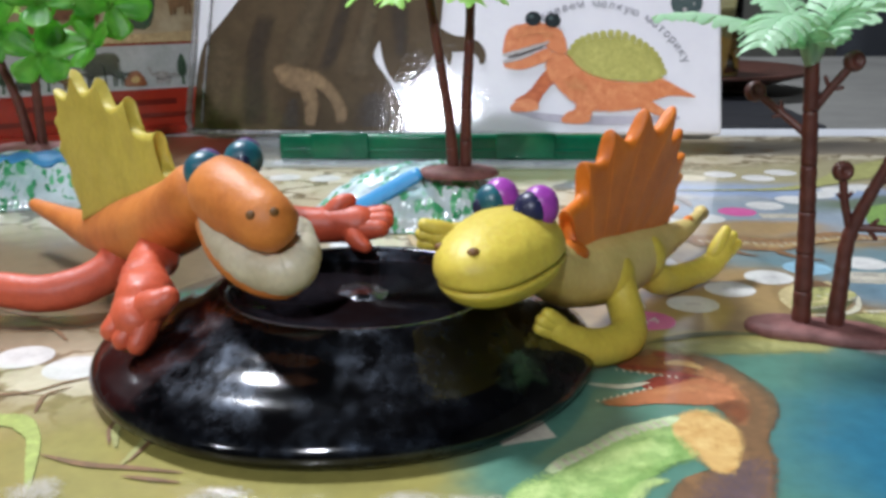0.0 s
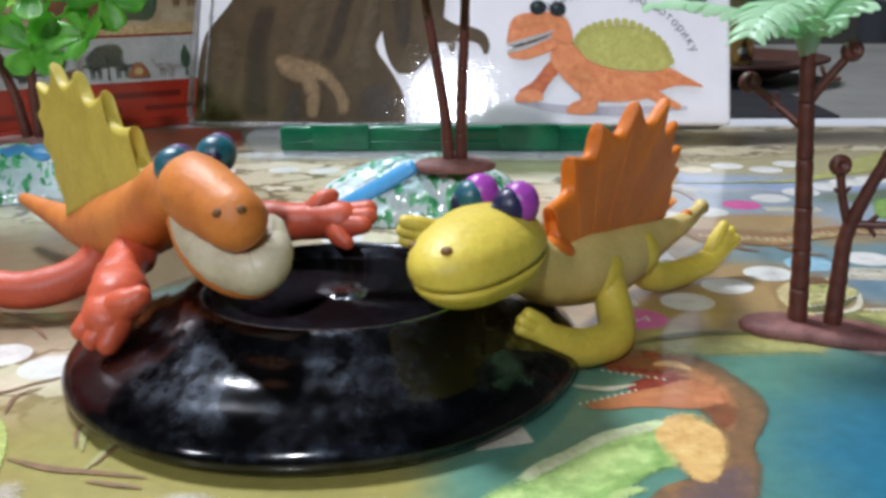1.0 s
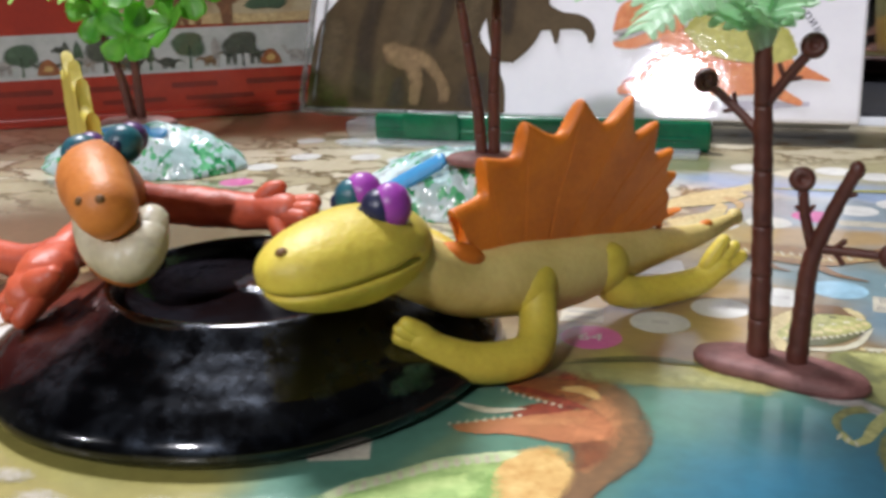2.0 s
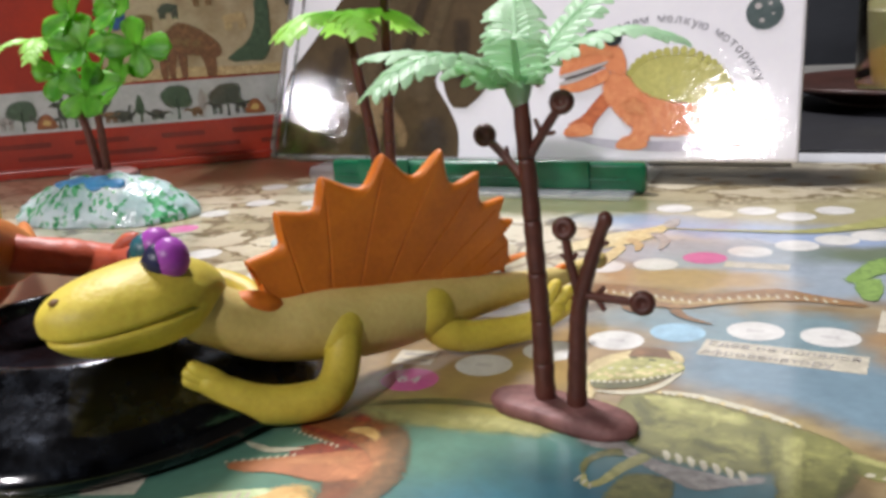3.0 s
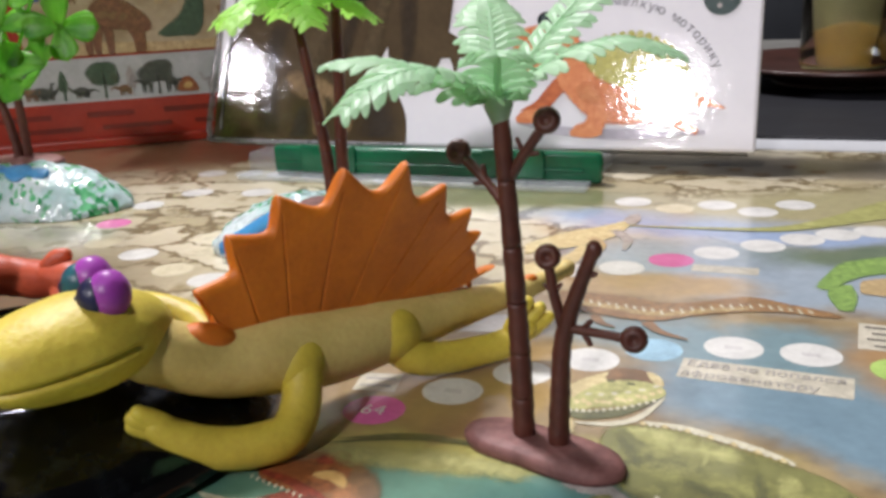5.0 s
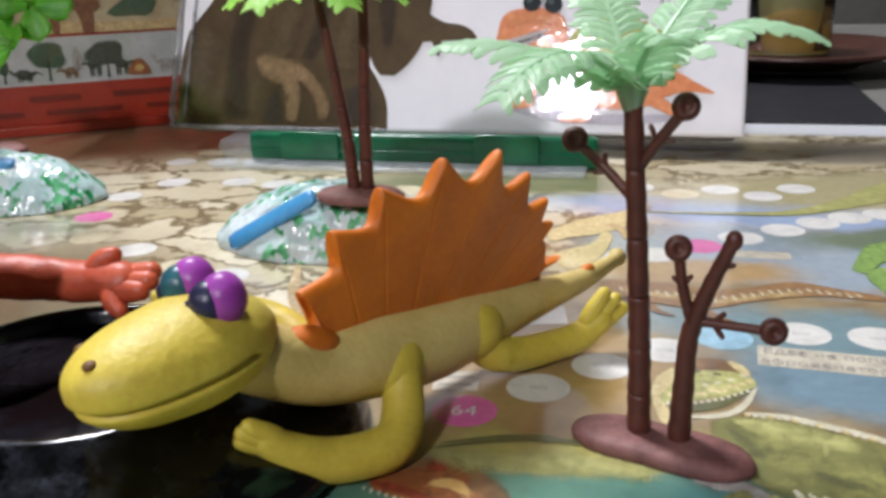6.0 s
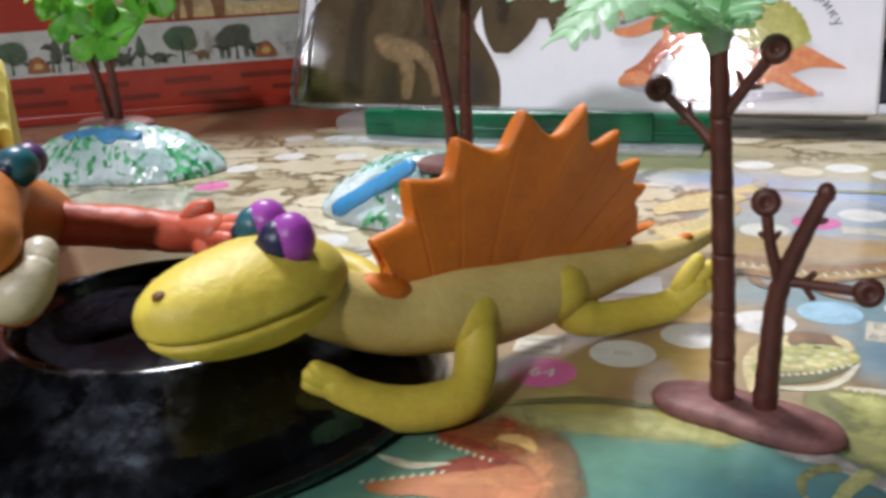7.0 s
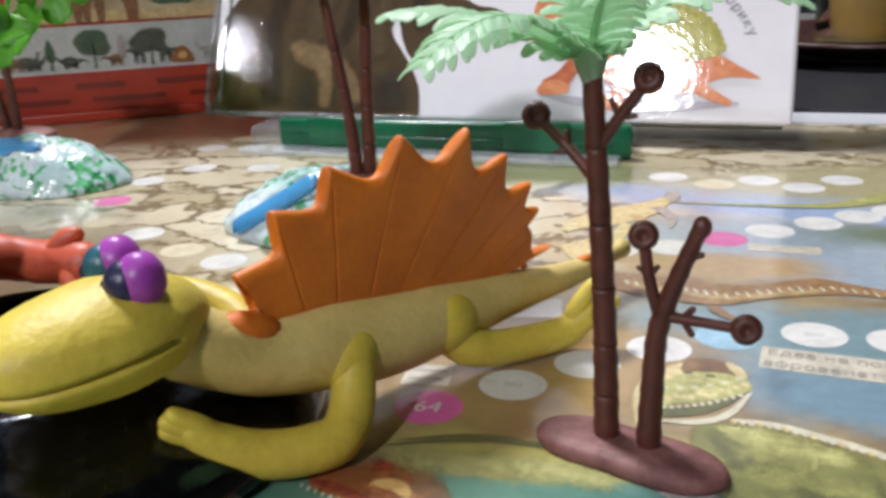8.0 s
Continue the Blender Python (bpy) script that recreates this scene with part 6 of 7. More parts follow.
def book():
    b = thing("book", (0.0, 0.494, 0.011), "glossy white picture book standing tilted back behind the sheet", "book")
    bm = bmesh.new()
    block(bm, (-0.1450, 0.0118, -0.0055), (0.1425, 0.215, 0.0), BOOK, bevel=0.0015)
    part("cover", bm, COVER, b, smooth=False)
    bm = bmesh.new()
    block(bm, (-0.142, 0.0122, -0.0180), (0.139, 0.212, -0.0058), BOOK)
    part("page_block", bm, WHITE_CARD, b, smooth=False)

    bm = bmesh.new()
    rim = [BOOK @ Vector(q) for q in ((-0.138, 0.213, 0.0), (-0.1435, 0.12, 0.0), (-0.1478, 0.03, 0.0005), (-0.1470, 0.0155, 0.0008), (-0.1420, 0.0125, 0.0008), (-0.09, 0.0120, 0.0008), (-0.03, 0.0120, 0.0005))]
    tube(bm, rim, [0.0014, 0.0016, 0.0018, 0.0018, 0.0016, 0.0012, 0.0008], 10, 10, lumps=0.25)
    part("film_edge", bm, SLEEVE, b, "clear wrinkled film edge")

    def fig(name, material, draw, label=""):
        bm = bmesh.new()
        draw(bm)
        return part(name, bm, material, b, label, smooth=False)
    z = 0.0003
    def area(name, material, upper, lower, lift, label=""):
        return fig(name, material, lambda bm: flat_between(bm, upper, lower, BOOK, z + lift), label)
    area("figure_print", FIG_BROWN, [(-0.1452, 0.0128), (-0.1448, 0.030), (-0.1435, 0.050), (-0.1405, 0.0625), (-0.1365, 0.0680), (-0.1240, 0.084), (-0.085, 0.140)],
         [(-0.0286, 0.0128), (-0.0298, 0.0270), (-0.0355, 0.0385), (-0.0420, 0.0480), (-0.0458, 0.0560), (-0.0380, 0.075), (-0.020, 0.140)], 0.0, "photograph of a brown clay figure")
    area("head_print", FIG_BROWN, [(-0.042, 0.12), (-0.0430, 0.073), (-0.0410, 0.055), (-0.0375, 0.045), (-0.0335, 0.0398)], [(-0.006, 0.12), (-0.0090, 0.072), (-0.0125, 0.0560), (-0.0185, 0.0462), (-0.0260, 0.0395)], 0.0002)
    fig("horn_print", FIG_BROWN, lambda bm: flat_band(bm, [(-0.014, 0.064), (-0.003, 0.0615), (0.005, 0.0610), (0.0105, 0.0590), (0.0135, 0.0548), (0.0138, 0.0500)], [0.008, 0.0048, 0.0040, 0.0034, 0.0025, 0.0010], BOOK, z + 0.00025))
    fig("spur_print", FIG_BROWN, lambda bm: flat_band(bm, [(-0.006, 0.060), (-0.0045, 0.0545), (-0.0041, 0.0495)], [0.003, 0.002, 0.0006], BOOK, z + 0.00027))
    folds = (
        (ART_DEEP, [(-0.1210, 0.013), (-0.1200, 0.035), (-0.1190, 0.055), (-0.1130, 0.080)], [(-0.1020, 0.013), (-0.1030, 0.035), (-0.1040, 0.055), (-0.0980, 0.080)]),
        (ART_LOBE, [(-0.1405, 0.016), (-0.1420, 0.036), (-0.1415, 0.052), (-0.1370, 0.0650)], [(-0.1280, 0.016), (-0.1225, 0.036), (-0.1190, 0.054), (-0.1250, 0.0660)]),
        (ART_LOBE, [(-0.1000, 0.042), (-0.0985, 0.055), (-0.0930, 0.072), (-0.080, 0.120)], [(-0.0840, 0.046), (-0.0780, 0.055), (-0.0715, 0.075), (-0.055, 0.120)]),
        (ART_DEEP, [(-0.0790, 0.046), (-0.0740, 0.058), (-0.0690, 0.075), (-0.058, 0.110)], [(-0.0690, 0.044), (-0.0640, 0.056), (-0.0590, 0.075), (-0.048, 0.110)]),
        (ART_LOBE, [(-0.0640, 0.040), (-0.0600, 0.056), (-0.0540, 0.075), (-0.045, 0.110)], [(-0.0440, 0.038), (-0.0440, 0.052), (-0.0440, 0.072), (-0.034, 0.110)]),
        (ART_SHEEN, [(-0.0590, 0.014), (-0.0570, 0.025), (-0.0520, 0.034)], [(-0.0310, 0.014), (-0.0330, 0.026), (-0.0400, 0.036)]),
        (ART_SHEEN, [(-0.0985, 0.014), (-0.0960, 0.024), (-0.0920, 0.032)], [(-0.0840, 0.014), (-0.0850, 0.024), (-0.0870, 0.032)]),
        (ART_DEEP, [(-0.0400, 0.090), (-0.0370, 0.070), (-0.0340, 0.053)], [(-0.0260, 0.090), (-0.0250, 0.070), (-0.0280, 0.053)]),
        (ART_TAN, [(-0.1030, 0.0500), (-0.0950, 0.0520), (-0.0850, 0.0500), (-0.0745, 0.0455), (-0.0640, 0.0350), (-0.0585, 0.0240), (-0.0600, 0.0150)], [(-0.1010, 0.0420), (-0.0945, 0.0355), (-0.0860, 0.0330), (-0.0775, 0.0355), (-0.0710, 0.0300), (-0.0675, 0.0240), (-0.0665, 0.0150)]),
        (ART_TAN, [(-0.0905, 0.0380), (-0.0850, 0.0300), (-0.0840, 0.0220), (-0.0830, 0.0150)], [(-0.0760, 0.0380), (-0.0745, 0.0300), (-0.0750, 0.0220), (-0.0765, 0.0150)]),
        (ART_TAN, [(-0.1010, 0.0490), (-0.0960, 0.0505), (-0.0900, 0.0490)], [(-0.1000, 0.0420), (-0.0950, 0.0390), (-0.0890, 0.0380)]),
    )
    for k, (art, upper, lower) in enumerate(folds):
        area("fold_print", art, upper, lower, 0.0003 + 0.00003 * k)
    # sparkling seam of the clear film along the spine side
    bm = bmesh.new()
    seam = [BOOK @ Vector(q) for q in ((-0.1280, 0.213, 0.0008), (-0.1345, 0.12, 0.0008), (-0.1385, 0.060, 0.0008), (-0.1402, 0.028, 0.0008), (-0.1404, 0.0180, 0.0008))]
    tube(bm, seam, [0.0006, 0.0007, 0.0008, 0.0008, 0.0005], 8, 40, lumps=0.7)
    part("film_seam", bm, SLEEVE, b, "shiny wrinkled film seam")
    # orange figure, limb by limb from the far side to the near one
    fig("shadow_print", FIG_SHADE, lambda bm: flat_band(bm, [(0.030, 0.0245), (0.055, 0.0200), (0.085, 0.0190), (0.120, 0.0205)], [0.001, 0.0022, 0.0024, 0.001], BOOK, z))
    rim = [(0.0600, 0.0530), (0.0655, 0.0615), (0.0753, 0.0655), (0.0875, 0.0665), (0.0989, 0.0618), (0.1073, 0.0545), (0.1115, 0.0455)]
    fig("sail_print", ART_LIME, lambda bm: flat_between(bm, rim, [(0.0640, 0.0490), (0.0700, 0.0440), (0.0790, 0.0400), (0.0900, 0.0390), (0.1000, 0.0390), (0.1070, 0.0395), (0.1115, 0.0400)], BOOK, z))
    for q in spline([(*q, 0.0) for q in rim], 3):
        fig("sail_point_print", FIG_LIME, lambda bm: flat_disc(bm, (q[0], q[1]), 0.0019, 0.0022, 0, BOOK, z + 0.0001, 10))
    shapes = (
        ("leg_print", ART_RUST, [(0.0540, 0.0505), (0.0464, 0.0445), (0.0390, 0.0350), (0.0300, 0.0295)], [(0.0610, 0.0440), (0.0525, 0.0390), (0.0470, 0.0323), (0.0440, 0.0262)]),
        ("foot_print", ART_ORANGE, [(0.0290, 0.0265), (0.0330, 0.0300), (0.0400, 0.0310), (0.0450, 0.0280)], [(0.0295, 0.0240), (0.0340, 0.0232), (0.0400, 0.0235), (0.0448, 0.0248)]),
        ("tail_print", ART_ORANGE, [(0.0950, 0.0400), (0.1050, 0.0405), (0.1110, 0.0420), (0.1200, 0.0370), (0.1290, 0.0318)], [(0.0950, 0.0290), (0.1050, 0.0290), (0.1130, 0.0315), (0.1200, 0.0320), (0.1285, 0.0312)]),
        ("body_print", ART_ORANGE, [(0.0500, 0.0580), (0.0600, 0.0560), (0.0682, 0.0475), (0.0800, 0.0425), (0.0943, 0.0405), (0.1070, 0.0400)], [(0.0470, 0.0490), (0.0492, 0.0435), (0.0560, 0.0345), (0.0700, 0.0240), (0.0933, 0.0238), (0.1060, 0.0280)]),
        ("leg_print", ART_ORANGE, [(0.0930, 0.0370), (0.1010, 0.0330), (0.1090, 0.0270), (0.1180, 0.0215)], [(0.0950, 0.0270), (0.1010, 0.0245), (0.1080, 0.0215), (0.1160, 0.0190)]),
        ("leg_print", ART_ORANGE, [(0.0575, 0.0420), (0.0640, 0.0330), (0.0640, 0.0260), (0.0585, 0.0215)], [(0.0735, 0.0400), (0.0760, 0.0320), (0.0745, 0.0240), (0.0720, 0.0180)]),
        ("foot_print", ART_ORANGE, [(0.0565, 0.0200), (0.0610, 0.0240), (0.0670, 0.0245), (0.0730, 0.0215)], [(0.0570, 0.0178), (0.0620, 0.0168), (0.0680, 0.0168), (0.0728, 0.0185)]),
        ("head_print", ART_ORANGE, [(0.0245, 0.0560), (0.0275, 0.0690), (0.0362, 0.0727), (0.0461, 0.0732), (0.0561, 0.0695), (0.0605, 0.0600)], [(0.0250, 0.0545), (0.0330, 0.0565), (0.0400, 0.0590), (0.0470, 0.0600), (0.0520, 0.0560), (0.0600, 0.0545)]),
        ("jaw_print", ART_ORANGE, [(0.0250, 0.0510), (0.0330, 0.0530), (0.0420, 0.0560), (0.0510, 0.0600)], [(0.0255, 0.0478), (0.0348, 0.0464), (0.0434, 0.0488), (0.0520, 0.0525)]),
        ("gape_print", ART_DEEP, [(0.0265, 0.0540), (0.0380, 0.0578), (0.0490, 0.0612)], [(0.0265, 0.0512), (0.0380, 0.0548), (0.0490, 0.0590)]),
        ("teeth_print", FIG_WHITE, [(0.0252, 0.0556), (0.0380, 0.0590), (0.0500, 0.0625)], [(0.0255, 0.0538), (0.0380, 0.0570), (0.0500, 0.0612)]),
        ("teeth_print", FIG_WHITE, [(0.0255, 0.0520), (0.0340, 0.0538), (0.0420, 0.0566)], [(0.0258, 0.0502), (0.0340, 0.0520), (0.0420, 0.0552)]),
        ("gleam_print", ART_GLOW, [(0.0570, 0.0410), (0.0615, 0.0450), (0.0670, 0.0440), (0.0710, 0.0400)], [(0.0590, 0.0370), (0.0630, 0.0340), (0.0680, 0.0330), (0.0715, 0.0355)]),
        ("gleam_print", ART_GLOW, [(0.0300, 0.0660), (0.0370, 0.0700), (0.0460, 0.0705), (0.0540, 0.0670)], [(0.0300, 0.0620), (0.0370, 0.0640), (0.0460, 0.0650), (0.0540, 0.0625)]),
    )
    for k, (name, art, upper, lower) in enumerate(shapes):
        fig(name, art, lambda bm: flat_between(bm, upper, lower, BOOK, z + 0.0003 + 0.00003 * k))
    for x, y in ((0.0415, 0.0748), (0.0520, 0.0738)):
        fig("eye_print", FIG_DARK, lambda bm: flat_disc(bm, (x, y), 0.0044, 0.0040, 0, BOOK, z + 0.0008))
        fig("glint_print", FIG_BALL, lambda bm: flat_disc(bm, (x - 0.001, y + 0.0012), 0.0014, 0.0012, 0, BOOK, z + 0.0009, 12))
    fig("ball_print", FIG_BALL, lambda bm: flat_disc(bm, (0.124, 0.0835), 0.0085, 0.0085, 0, BOOK, z))
    for dx, dy, r in ((-0.003, 0.003, 0.0016), (0.0025, 0.004, 0.0009), (-0.001, -0.004, 0.0012), (0.004, -0.001, 0.0006)):
        fig("glint_print", FIG_WHITE, lambda bm: flat_disc(bm, (0.124 + dx, 0.0835 + dy), r, r, 0, BOOK, z + 0.0003, 12))
    # curved heading
    text = "Развиваем мелкую моторику"
    bm = bmesh.new()
    cx, cy, r = 0.0740, 0.0280, 0.0550
    a0, a1 = 133.0, 26.0
    for i, ch in enumerate(text):
        if ch == " ":
            continue
        a = radians(a0 + (a1 - a0) * i / (len(text) - 1))
        lettering(bm, ch, 0.0062, BOOK @ Matrix.Translation((cx + r * math.cos(a), cy + r * math.sin(a), z)) @ Matrix.Rotation(a - math.pi / 2, 4, "Z"))
    part("heading", bm, FIG_GREY, b, "grey curved heading", smooth=False)


book()


def tray():
    t = thing("plastic_case", (0.0, 0.495, 0.0), "flat clear plastic case with a green latch strip", "case")
    bm = bmesh.new()
    block(bm, (-0.112, 0.474, 0.0003), (0.076, 0.530, 0.0094), bevel=0.0025)
    part("body", bm, MILKY, t)
    bm = bmesh.new()
    block(bm, (-0.104, 0.4500, 0.0003), (0.074, 0.4655, 0.0028), bevel=0.001)
    part("front_flap", bm, MILKY, t, "milky clear front flap")
    bm = bmesh.new()
    block(bm, (-0.091, 0.466, 0.0004), (0.078, 0.4735, 0.0150), bevel=0.002)
    strip = part("latch", bm, GREEN_PLASTIC, t, "dark green plastic latch strip")
    for x0, x1 in ((-0.074, -0.044), (0.022, 0.052)):
        bm = bmesh.new()
        block(bm, (x0, 0.4640, 0.0025), (x1, 0.4660, 0.0162), bevel=0.0008)
        part("catch", bm, GREEN_PLASTIC, strip)
    bm = bmesh.new()
    block(bm, (-0.088, 0.4645, 0.0060), (0.070, 0.4662, 0.0078), bevel=0.0006)
    part("rib", bm, GREEN_PLASTIC, strip)


tray()

BAR_RED = surface("dark_red_ink", (0.185, 0.013, 0.006), None, 0.35, 300, 40, 0.0, coat=0.3)
BOX_SCENE = surface("box_scene_card", (0.44, 0.36, 0.23), (0.30, 0.22, 0.12), 0.4, 300, 45, 0.0, coat=0.3)
BOX = Matrix.Translation((-0.274, 0.5035, 0.0)) @ Matrix.Rotation(radians(32), 4, "Z")
BOXF = BOX @ Matrix.Rotation(radians(90), 4, "X")


def game_box():
    b = thing("game_box", (-0.3, 0.55, 0.0), "red cardboard game box printed with small dinosaurs, standing upright", "box")
    bm = bmesh.new()
    block(bm, (-0.42, 0.0, 0.0012), (0.150, 0.07, 0.30), BOX, bevel=0.0015)
    part("body", bm, RED_CARD, b, smooth=False)
    bm = bmesh.new()
    block(bm, (-0.42, -0.006, 0.0003), (0.148, 0.0, 0.0060), BOX, bevel=0.001)
    part("lip", bm, RED_CARD, b, smooth=False)

    def pr(name, mat, draw):
        bm = bmesh.new()
        draw(bm)
        return part(name, bm, mat, b, smooth=False)
    z = 0.0004
    pr("band_print", WHITE_CARD, lambda bm: flat_rect(bm, (-0.135, 0.0422), 0.565, 0.0255, 0, BOXF, z))
    pr("scene_print", BOX_SCENE, lambda bm: flat_rect(bm, (0.072, 0.170), 0.150, 0.2230, 0, BOXF, z))
    pr("rule_print", FIG_WHITE, lambda bm: flat_rect(bm, (-0.135, 0.0290), 0.565, 0.0010, 0, BOXF, z + 0.0001))
    layer = [0]

    def art(name, colour, draw):
        layer[0] += 1
        bm = bmesh.new()
        draw(bm, z + 0.0002 + 0.000004 * layer[0])
        return part(name, bm, PAINT[colour], b, smooth=False)

    def tree(u, h, colour, crown):
        def draw(bm, zz):
            flat_band(bm, [(u, 0.0300), (u + 0.0003, 0.034), (u, 0.0300 + h * 0.7)], [0.0012, 0.0007, 0.0006], BOXF, zz)
            if crown == "round":
                flat_disc(bm, (u, 0.0300 + h * 0.66), h * 0.50, h * 0.38, 0, BOXF, zz, 24, 0.4)
            elif crown == "spire":
                flat_band(bm, [(u, 0.0300 + h * 0.25), (u, 0.0300 + h * 0.6), (u, 0.0300 + h)], [h * 0.12, h * 0.16, h * 0.02], BOXF, zz)
            else:
                for k in range(5):
                    a = radians(20 + 35 * k)
                    flat_band(bm, [(u, 0.0300 + h * 0.75), (u + h * 0.16 * math.cos(a), 0.0300 + h * (0.80 + 0.14 * math.sin(a))), (u + h * 0.32 * math.cos(a), 0.0300 + h * (0.72 + 0.2 * math.sin(a)))], [0.0006, 0.0010, 0.0003], BOXF, zz)
        art("tree_print", colour, draw)

    def grazer(u, w, colour, way, tall):
        def draw(bm, zz):
            base = 0.0305
            body = base + 0.0035 + tall * 0.35
            flat_disc(bm, (u, body), w * 0.5, w * 0.28, 8 * way, BOXF, zz, 18, 0.3)
            for k in (-0.28, -0.12, 0.16, 0.30):
                flat_band(bm, [(u + k * w, body), (u + k * w * 1.05, base)], [w * 0.08, w * 0.055], BOXF, zz)
            flat_band(bm, [(u + way * 0.38 * w, body), (u + way * 0.58 * w, body + tall * 0.4), (u + way * 0.62 * w, body + tall * 0.8), (u + way * 0.78 * w, body + tall * 0.82)], [w * 0.12, w * 0.07, w * 0.06, w * 0.05], BOXF, zz)
            flat_band(bm, [(u - way * 0.38 * w, body), (u - way * 0.65 * w, body + 0.0008), (u - way * 0.95 * w, body - 0.0012)], [w * 0.13, w * 0.06, w * 0.015], BOXF, zz)
        art("herd_print", colour, draw)

    def volcano(u):
        def draw(bm, zz):
            flat_band(bm, [(u, 0.0300), (u, 0.0350), (u, 0.0405)], [0.0080, 0.0062, 0.0022], BOXF, zz)
        art("volcano_print", "rust", draw)
        art("lava_print", "peach", lambda bm, zz: flat_disc(bm, (u, 0.0345), 0.0030, 0.0022, 0, BOXF, zz, 14, 0.5))

    for start in (-0.392, -0.255, -0.118):
        volcano(start + 0.012)
        tree(start + 0.024, 0.0170, "shadow", "palm")
        tree(start + 0.038, 0.0200, "jade", "spire")
        grazer(start + 0.050, 0.0110, "grey", 1, 0.010)
        tree(start + 0.060, 0.0190, "jade", "round")
        grazer(start + 0.074, 0.0130, "shadow", -1, 0.005)
        tree(start + 0.086, 0.0210, "shadow", "spire")
        grazer(start + 0.098, 0.0090, "umber", 1, 0.008)
        tree(start + 0.108, 0.0180, "shadow", "palm")
        grazer(start + 0.120, 0.0120, "shadow", 1, 0.006)
    volcano(-0.0433)
    tree(-0.0353, 0.0180, "shadow", "palm")
    tree(-0.0253, 0.0210, "jade", "spire")
    grazer(-0.0200, 0.0090, "grey", 1, 0.014)
    tree(-0.0111, 0.0215, "shadow", "round")
    grazer(-0.0030, 0.0100, "umber", -1, 0.006)
    grazer(0.0060, 0.0110, "shadow", 1, 0.004)
    tree(0.0160, 0.0190, "jade", "spire")
    grazer(0.0265, 0.0110, "shadow", -1, 0.003)
    tree(0.0400, 0.0225, "jade", "round")
    grazer(0.0520, 0.0100, "umber", 1, 0.004)
    tree(0.0560, 0.0200, "grey", "spire")
    grazer(0.0650, 0.0090, "shadow", 1, 0.013)
    tree(0.0720, 0.0215, "shadow", "round")
    grazer(0.0800, 0.0100, "shadow", -1, 0.011)
    volcano(0.0895)
    grazer(0.1060, 0.0120, "grey", -1, 0.006)
    tree(0.1180, 0.0200, "jade", "spire")
    for k in range(10):
        pr("print_bar", BAR_RED, lambda bm: flat_rect(bm, (-0.375 + 0.052 * k, 0.0205), 0.040 - 0.006 * (k % 3), 0.0034, 0, BOXF, z))
        pr("print_bar", BAR_RED, lambda bm: flat_rect(bm, (-0.360 + 0.052 * k, 0.0122), 0.034 + 0.004 * (k % 3), 0.0030, 0, BOXF, z))
    # savannah scene: spiky brown beast, dark green beast, smaller ones behind
    art("ground_print", "tan", lambda bm, zz: flat_between(bm, [(0.000, 0.0610), (0.040, 0.0640), (0.090, 0.0620), (0.145, 0.0640)], [(0.000, 0.0560), (0.040, 0.0562), (0.090, 0.0560), (0.145, 0.0560)], BOXF, zz))
    art("beast_print", "chestnut", lambda bm, zz: flat_between(bm, [(0.0330, 0.0740), (0.0380, 0.0860), (0.0480, 0.0925), (0.0610, 0.0870), (0.0700, 0.0790), (0.0735, 0.0730)], [(0.0335, 0.0640), (0.0400, 0.0680), (0.0480, 0.0700), (0.0580, 0.0690), (0.0660, 0.0670), (0.0725, 0.0690)], BOXF, zz))
    for x0, x1 in ((0.0355, 0.0350), (0.0415, 0.0400), (0.0470, 0.0475), (0.0610, 0.0635), (0.0655, 0.0660)):
        art("leg_print", "chestnut", lambda bm, zz: flat_band(bm, [(x0, 0.0730), (x1, 0.0640), (x1, 0.0555)], [0.0036, 0.0028, 0.0022], BOXF, zz))
    for x in (0.0400, 0.0455, 0.0510, 0.0570):
        art("hide_print", "umber", lambda bm, zz: flat_disc(bm, (x, 0.0800 - 0.2 * abs(x - 0.046)), 0.0036, 0.0026, 20, BOXF, zz, 14, 0.5))
    art("beast_print", "jade", lambda bm, zz: flat_between(bm, [(0.0740, 0.0665), (0.0820, 0.0725), (0.0900, 0.0790), (0.0950, 0.0900), (0.0960, 0.1050)], [(0.0800, 0.0640), (0.0900, 0.0645), (0.1000, 0.0645), (0.1050, 0.0760), (0.1060, 0.1050)], BOXF, zz))
    for u, v, w, colour in ((0.0245, 0.0950, 0.016, "umber"), (0.0420, 0.1010, 0.014, "shadow"), (0.0830, 0.0925, 0.016, "tan"), (0.0640, 0.1080, 0.014, "umber"), (0.1200, 0.0800, 0.016, "umber"), (0.1220, 0.1050, 0.014, "shadow")):
        art("beast_print", colour, lambda bm, zz: flat_disc(bm, (u, v), w * 0.5, w * 0.22, 5, BOXF, zz, 18, 0.3))
        art("leg_print", colour, lambda bm, zz: [flat_band(bm, [(u + q * w, v), (u + q * w, v - w * 0.55)], [w * 0.09, w * 0.06], BOXF, zz) for q in (-0.35, -0.2, 0.2, 0.36)])
    art("emblem_print", "cobalt", lambda bm, zz: flat_disc(bm, (0.0085, 0.1000), 0.0075, 0.0120, 0, BOXF, zz, 24))


game_box()


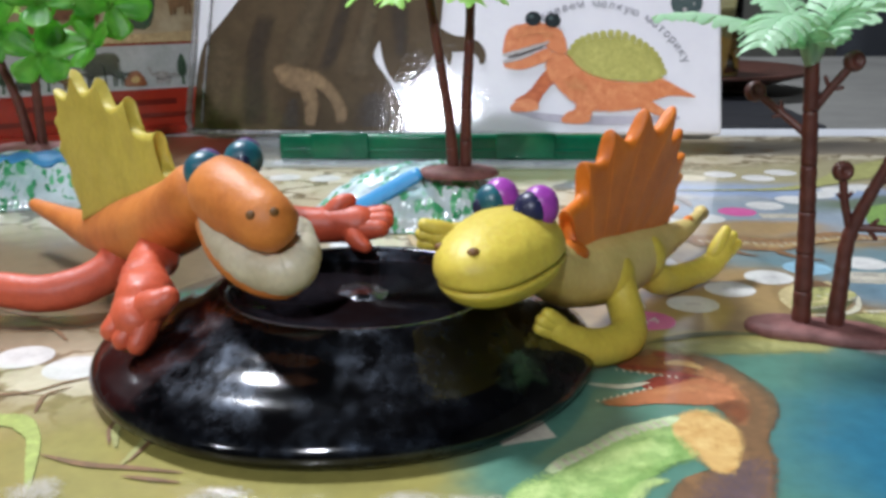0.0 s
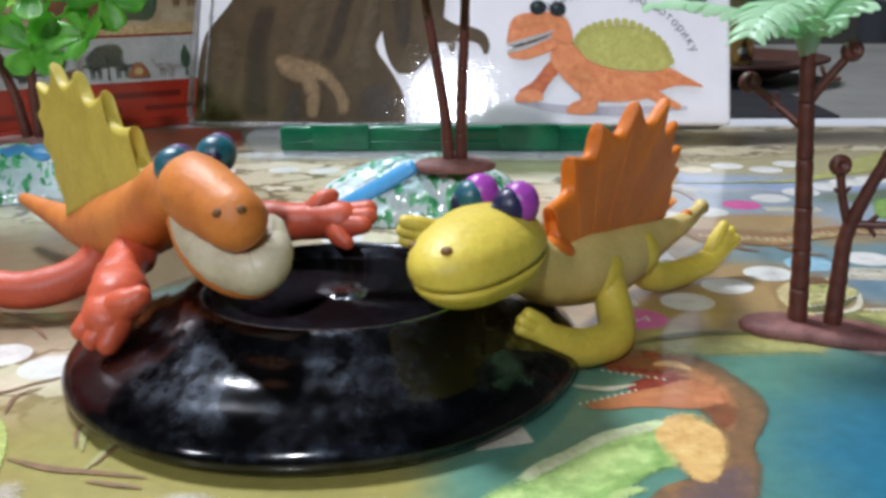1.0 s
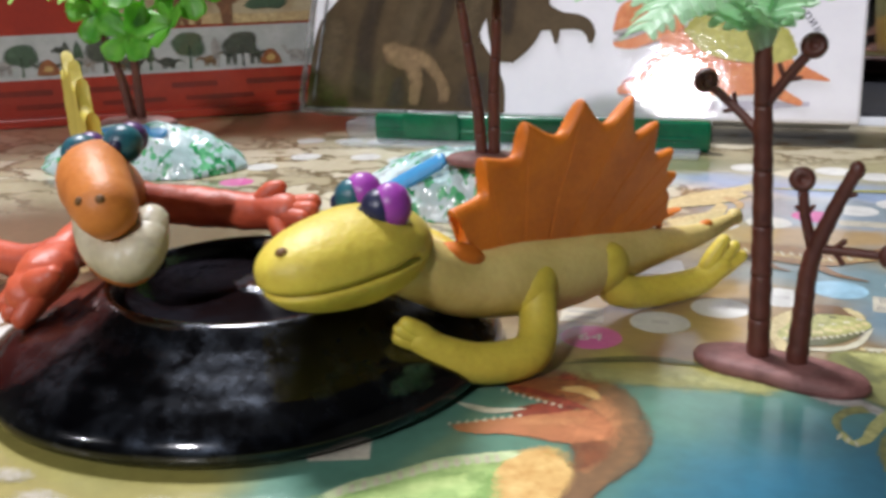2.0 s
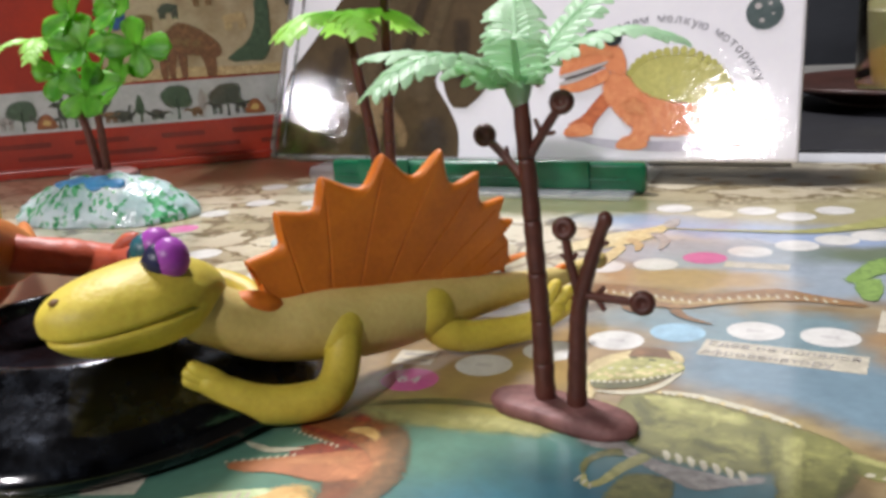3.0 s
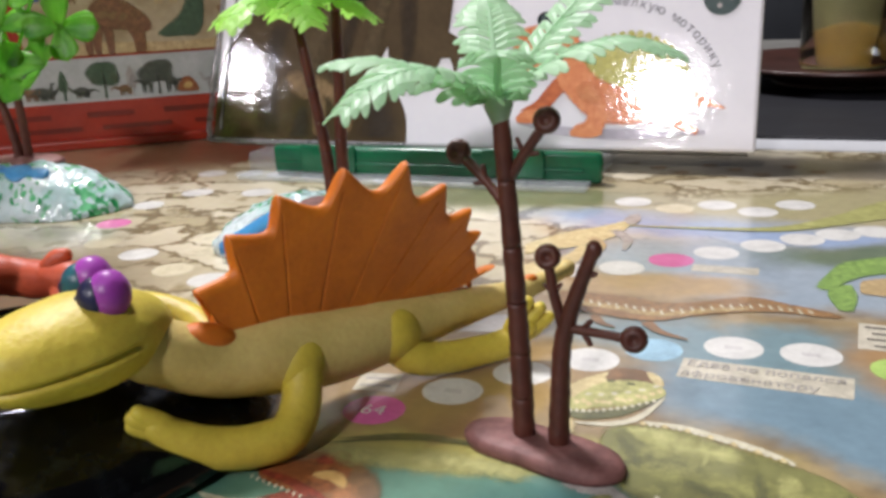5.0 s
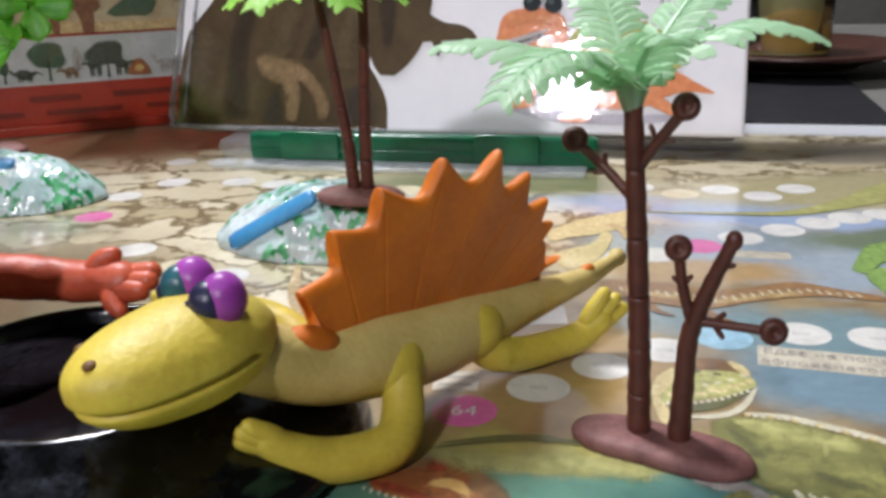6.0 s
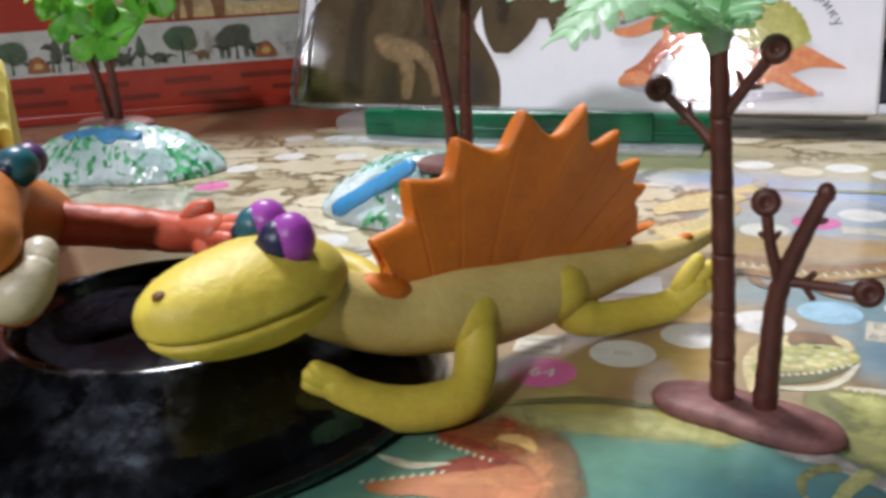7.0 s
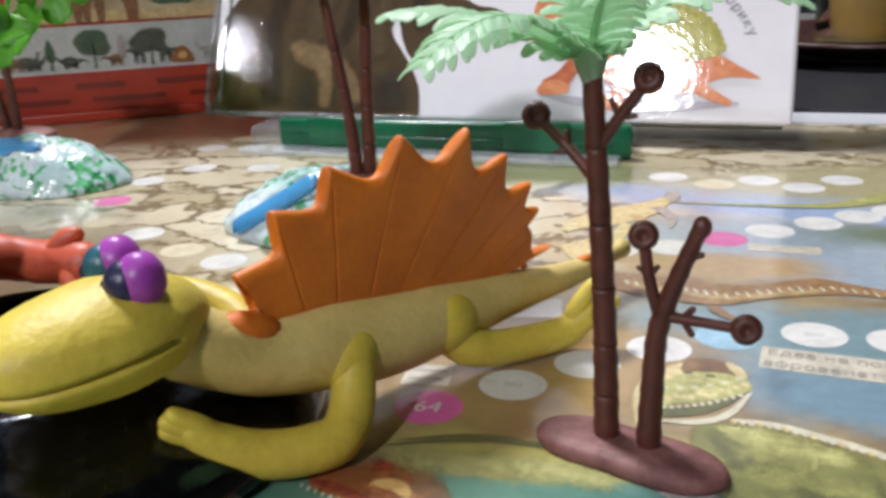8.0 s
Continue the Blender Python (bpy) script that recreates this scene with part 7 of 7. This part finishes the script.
# ---- things beyond the sheet ----
def beyond():
    s = thing("table_mat", (0.24, 0.80, 0.0), "flat dark grey slab lying on the table", "mat")
    bm = bmesh.new()
    m = at_turn(0.100, 0.5805, 0, 0)
    block(bm, (0.0, 0.0, -0.0011), (0.127, 0.36, 0.0022), m, bevel=0.0006)
    part("body", bm, SLATE, s, smooth=False)
    p = thing("dish_plate", (0.190, 0.790, 0.0026), "shallow reddish brown glass plate under a candle jar", "plate")
    bm = bmesh.new()
    lathe(bm, (0.195, 0.790, 0.0026), smooth_profile([(1e-5, 0.0), (0.046, 0.0), (0.050, 0.003), (0.070, 0.0095), (0.085, 0.0135), (0.087, 0.0155), (0.084, 0.0165), (0.066, 0.0130), (0.050, 0.0105), (1e-5, 0.0100)], 4), 72)
    part("body", bm, COPPER_DISH, p)
    j = thing("candle_jar", (0.193, 0.790, 0.0128), "glass jar half filled with layered yellow wax", "jar")
    bm = bmesh.new()
    lathe(bm, (0.194, 0.790, 0.0145), smooth_profile([(1e-5, 0.0), (0.0240, 0.0), (0.0262, 0.002), (0.0266, 0.020), (0.0262, 0.0505), (0.0235, 0.0525), (1e-5, 0.0520)], 3), 48)
    part("wax", bm, CANDLE, j, "pale yellow wax")
    bm = bmesh.new()
    lathe(bm, (0.194, 0.790, 0.0145), smooth_profile([(0.0240, -0.0004), (0.0266, 0.0015), (0.0271, 0.012), (0.0270, 0.024), (0.0262, 0.027)], 3), 48)
    for v in bm.verts:
        if v.co.z > 0.030:
            v.co.z += 0.006 * math.sin((v.co.x - 0.175) / 0.04 * math.pi)
    part("amber_layer", bm, GOLD_LABEL, j, "amber wax layer")
    bm = bmesh.new()
    lathe(bm, (0.193, 0.790, 0.0128), [(1e-5, 0.0), (0.0290, 0.0), (0.0300, 0.003), (0.0300, 0.088), (0.0292, 0.0895), (0.0280, 0.088), (0.0278, 0.004), (1e-5, 0.0014)], 64)
    g = part("glass", bm, CLEAR, j)
    g.visible_shadow = False


def chair(x0, x1):
    """An upholstered chair pushed up to the far side of the table."""
    c = thing("chair", ((x0 + x1) / 2, 1.25, -0.75), "dark navy upholstered chair pushed up to the table", "chair", "chairs at the table")
    bm = bmesh.new()
    block(bm, (x0, 1.20, -0.30), (x1, 1.26, 0.36), bevel=0.025)
    part("backrest", bm, FABRIC_DARK, c)
    bm = bmesh.new()
    block(bm, (x0 - 0.04, 1.262, -0.34), (x1 + 0.04, 1.62, -0.24), bevel=0.03)
    part("seat", bm, FABRIC_DARK, c)
    for x in (x0, x1):
        for y in (1.29, 1.59):
            bm = bmesh.new()
            block(bm, (x - 0.018, y - 0.018, -0.75), (x + 0.018, y + 0.018, -0.33), bevel=0.003)
            part("leg", bm, FABRIC_DARK, c, smooth=False)
    for x in (x0 + 0.02, x1 - 0.02):
        bm = bmesh.new()
        block(bm, (x - 0.014, 1.225, -0.32), (x + 0.014, 1.265, -0.25), bevel=0.003)
        part("bracket", bm, FABRIC_DARK, c, smooth=False)


beyond()
chair(0.065, 0.270)
chair(0.460, 0.690)
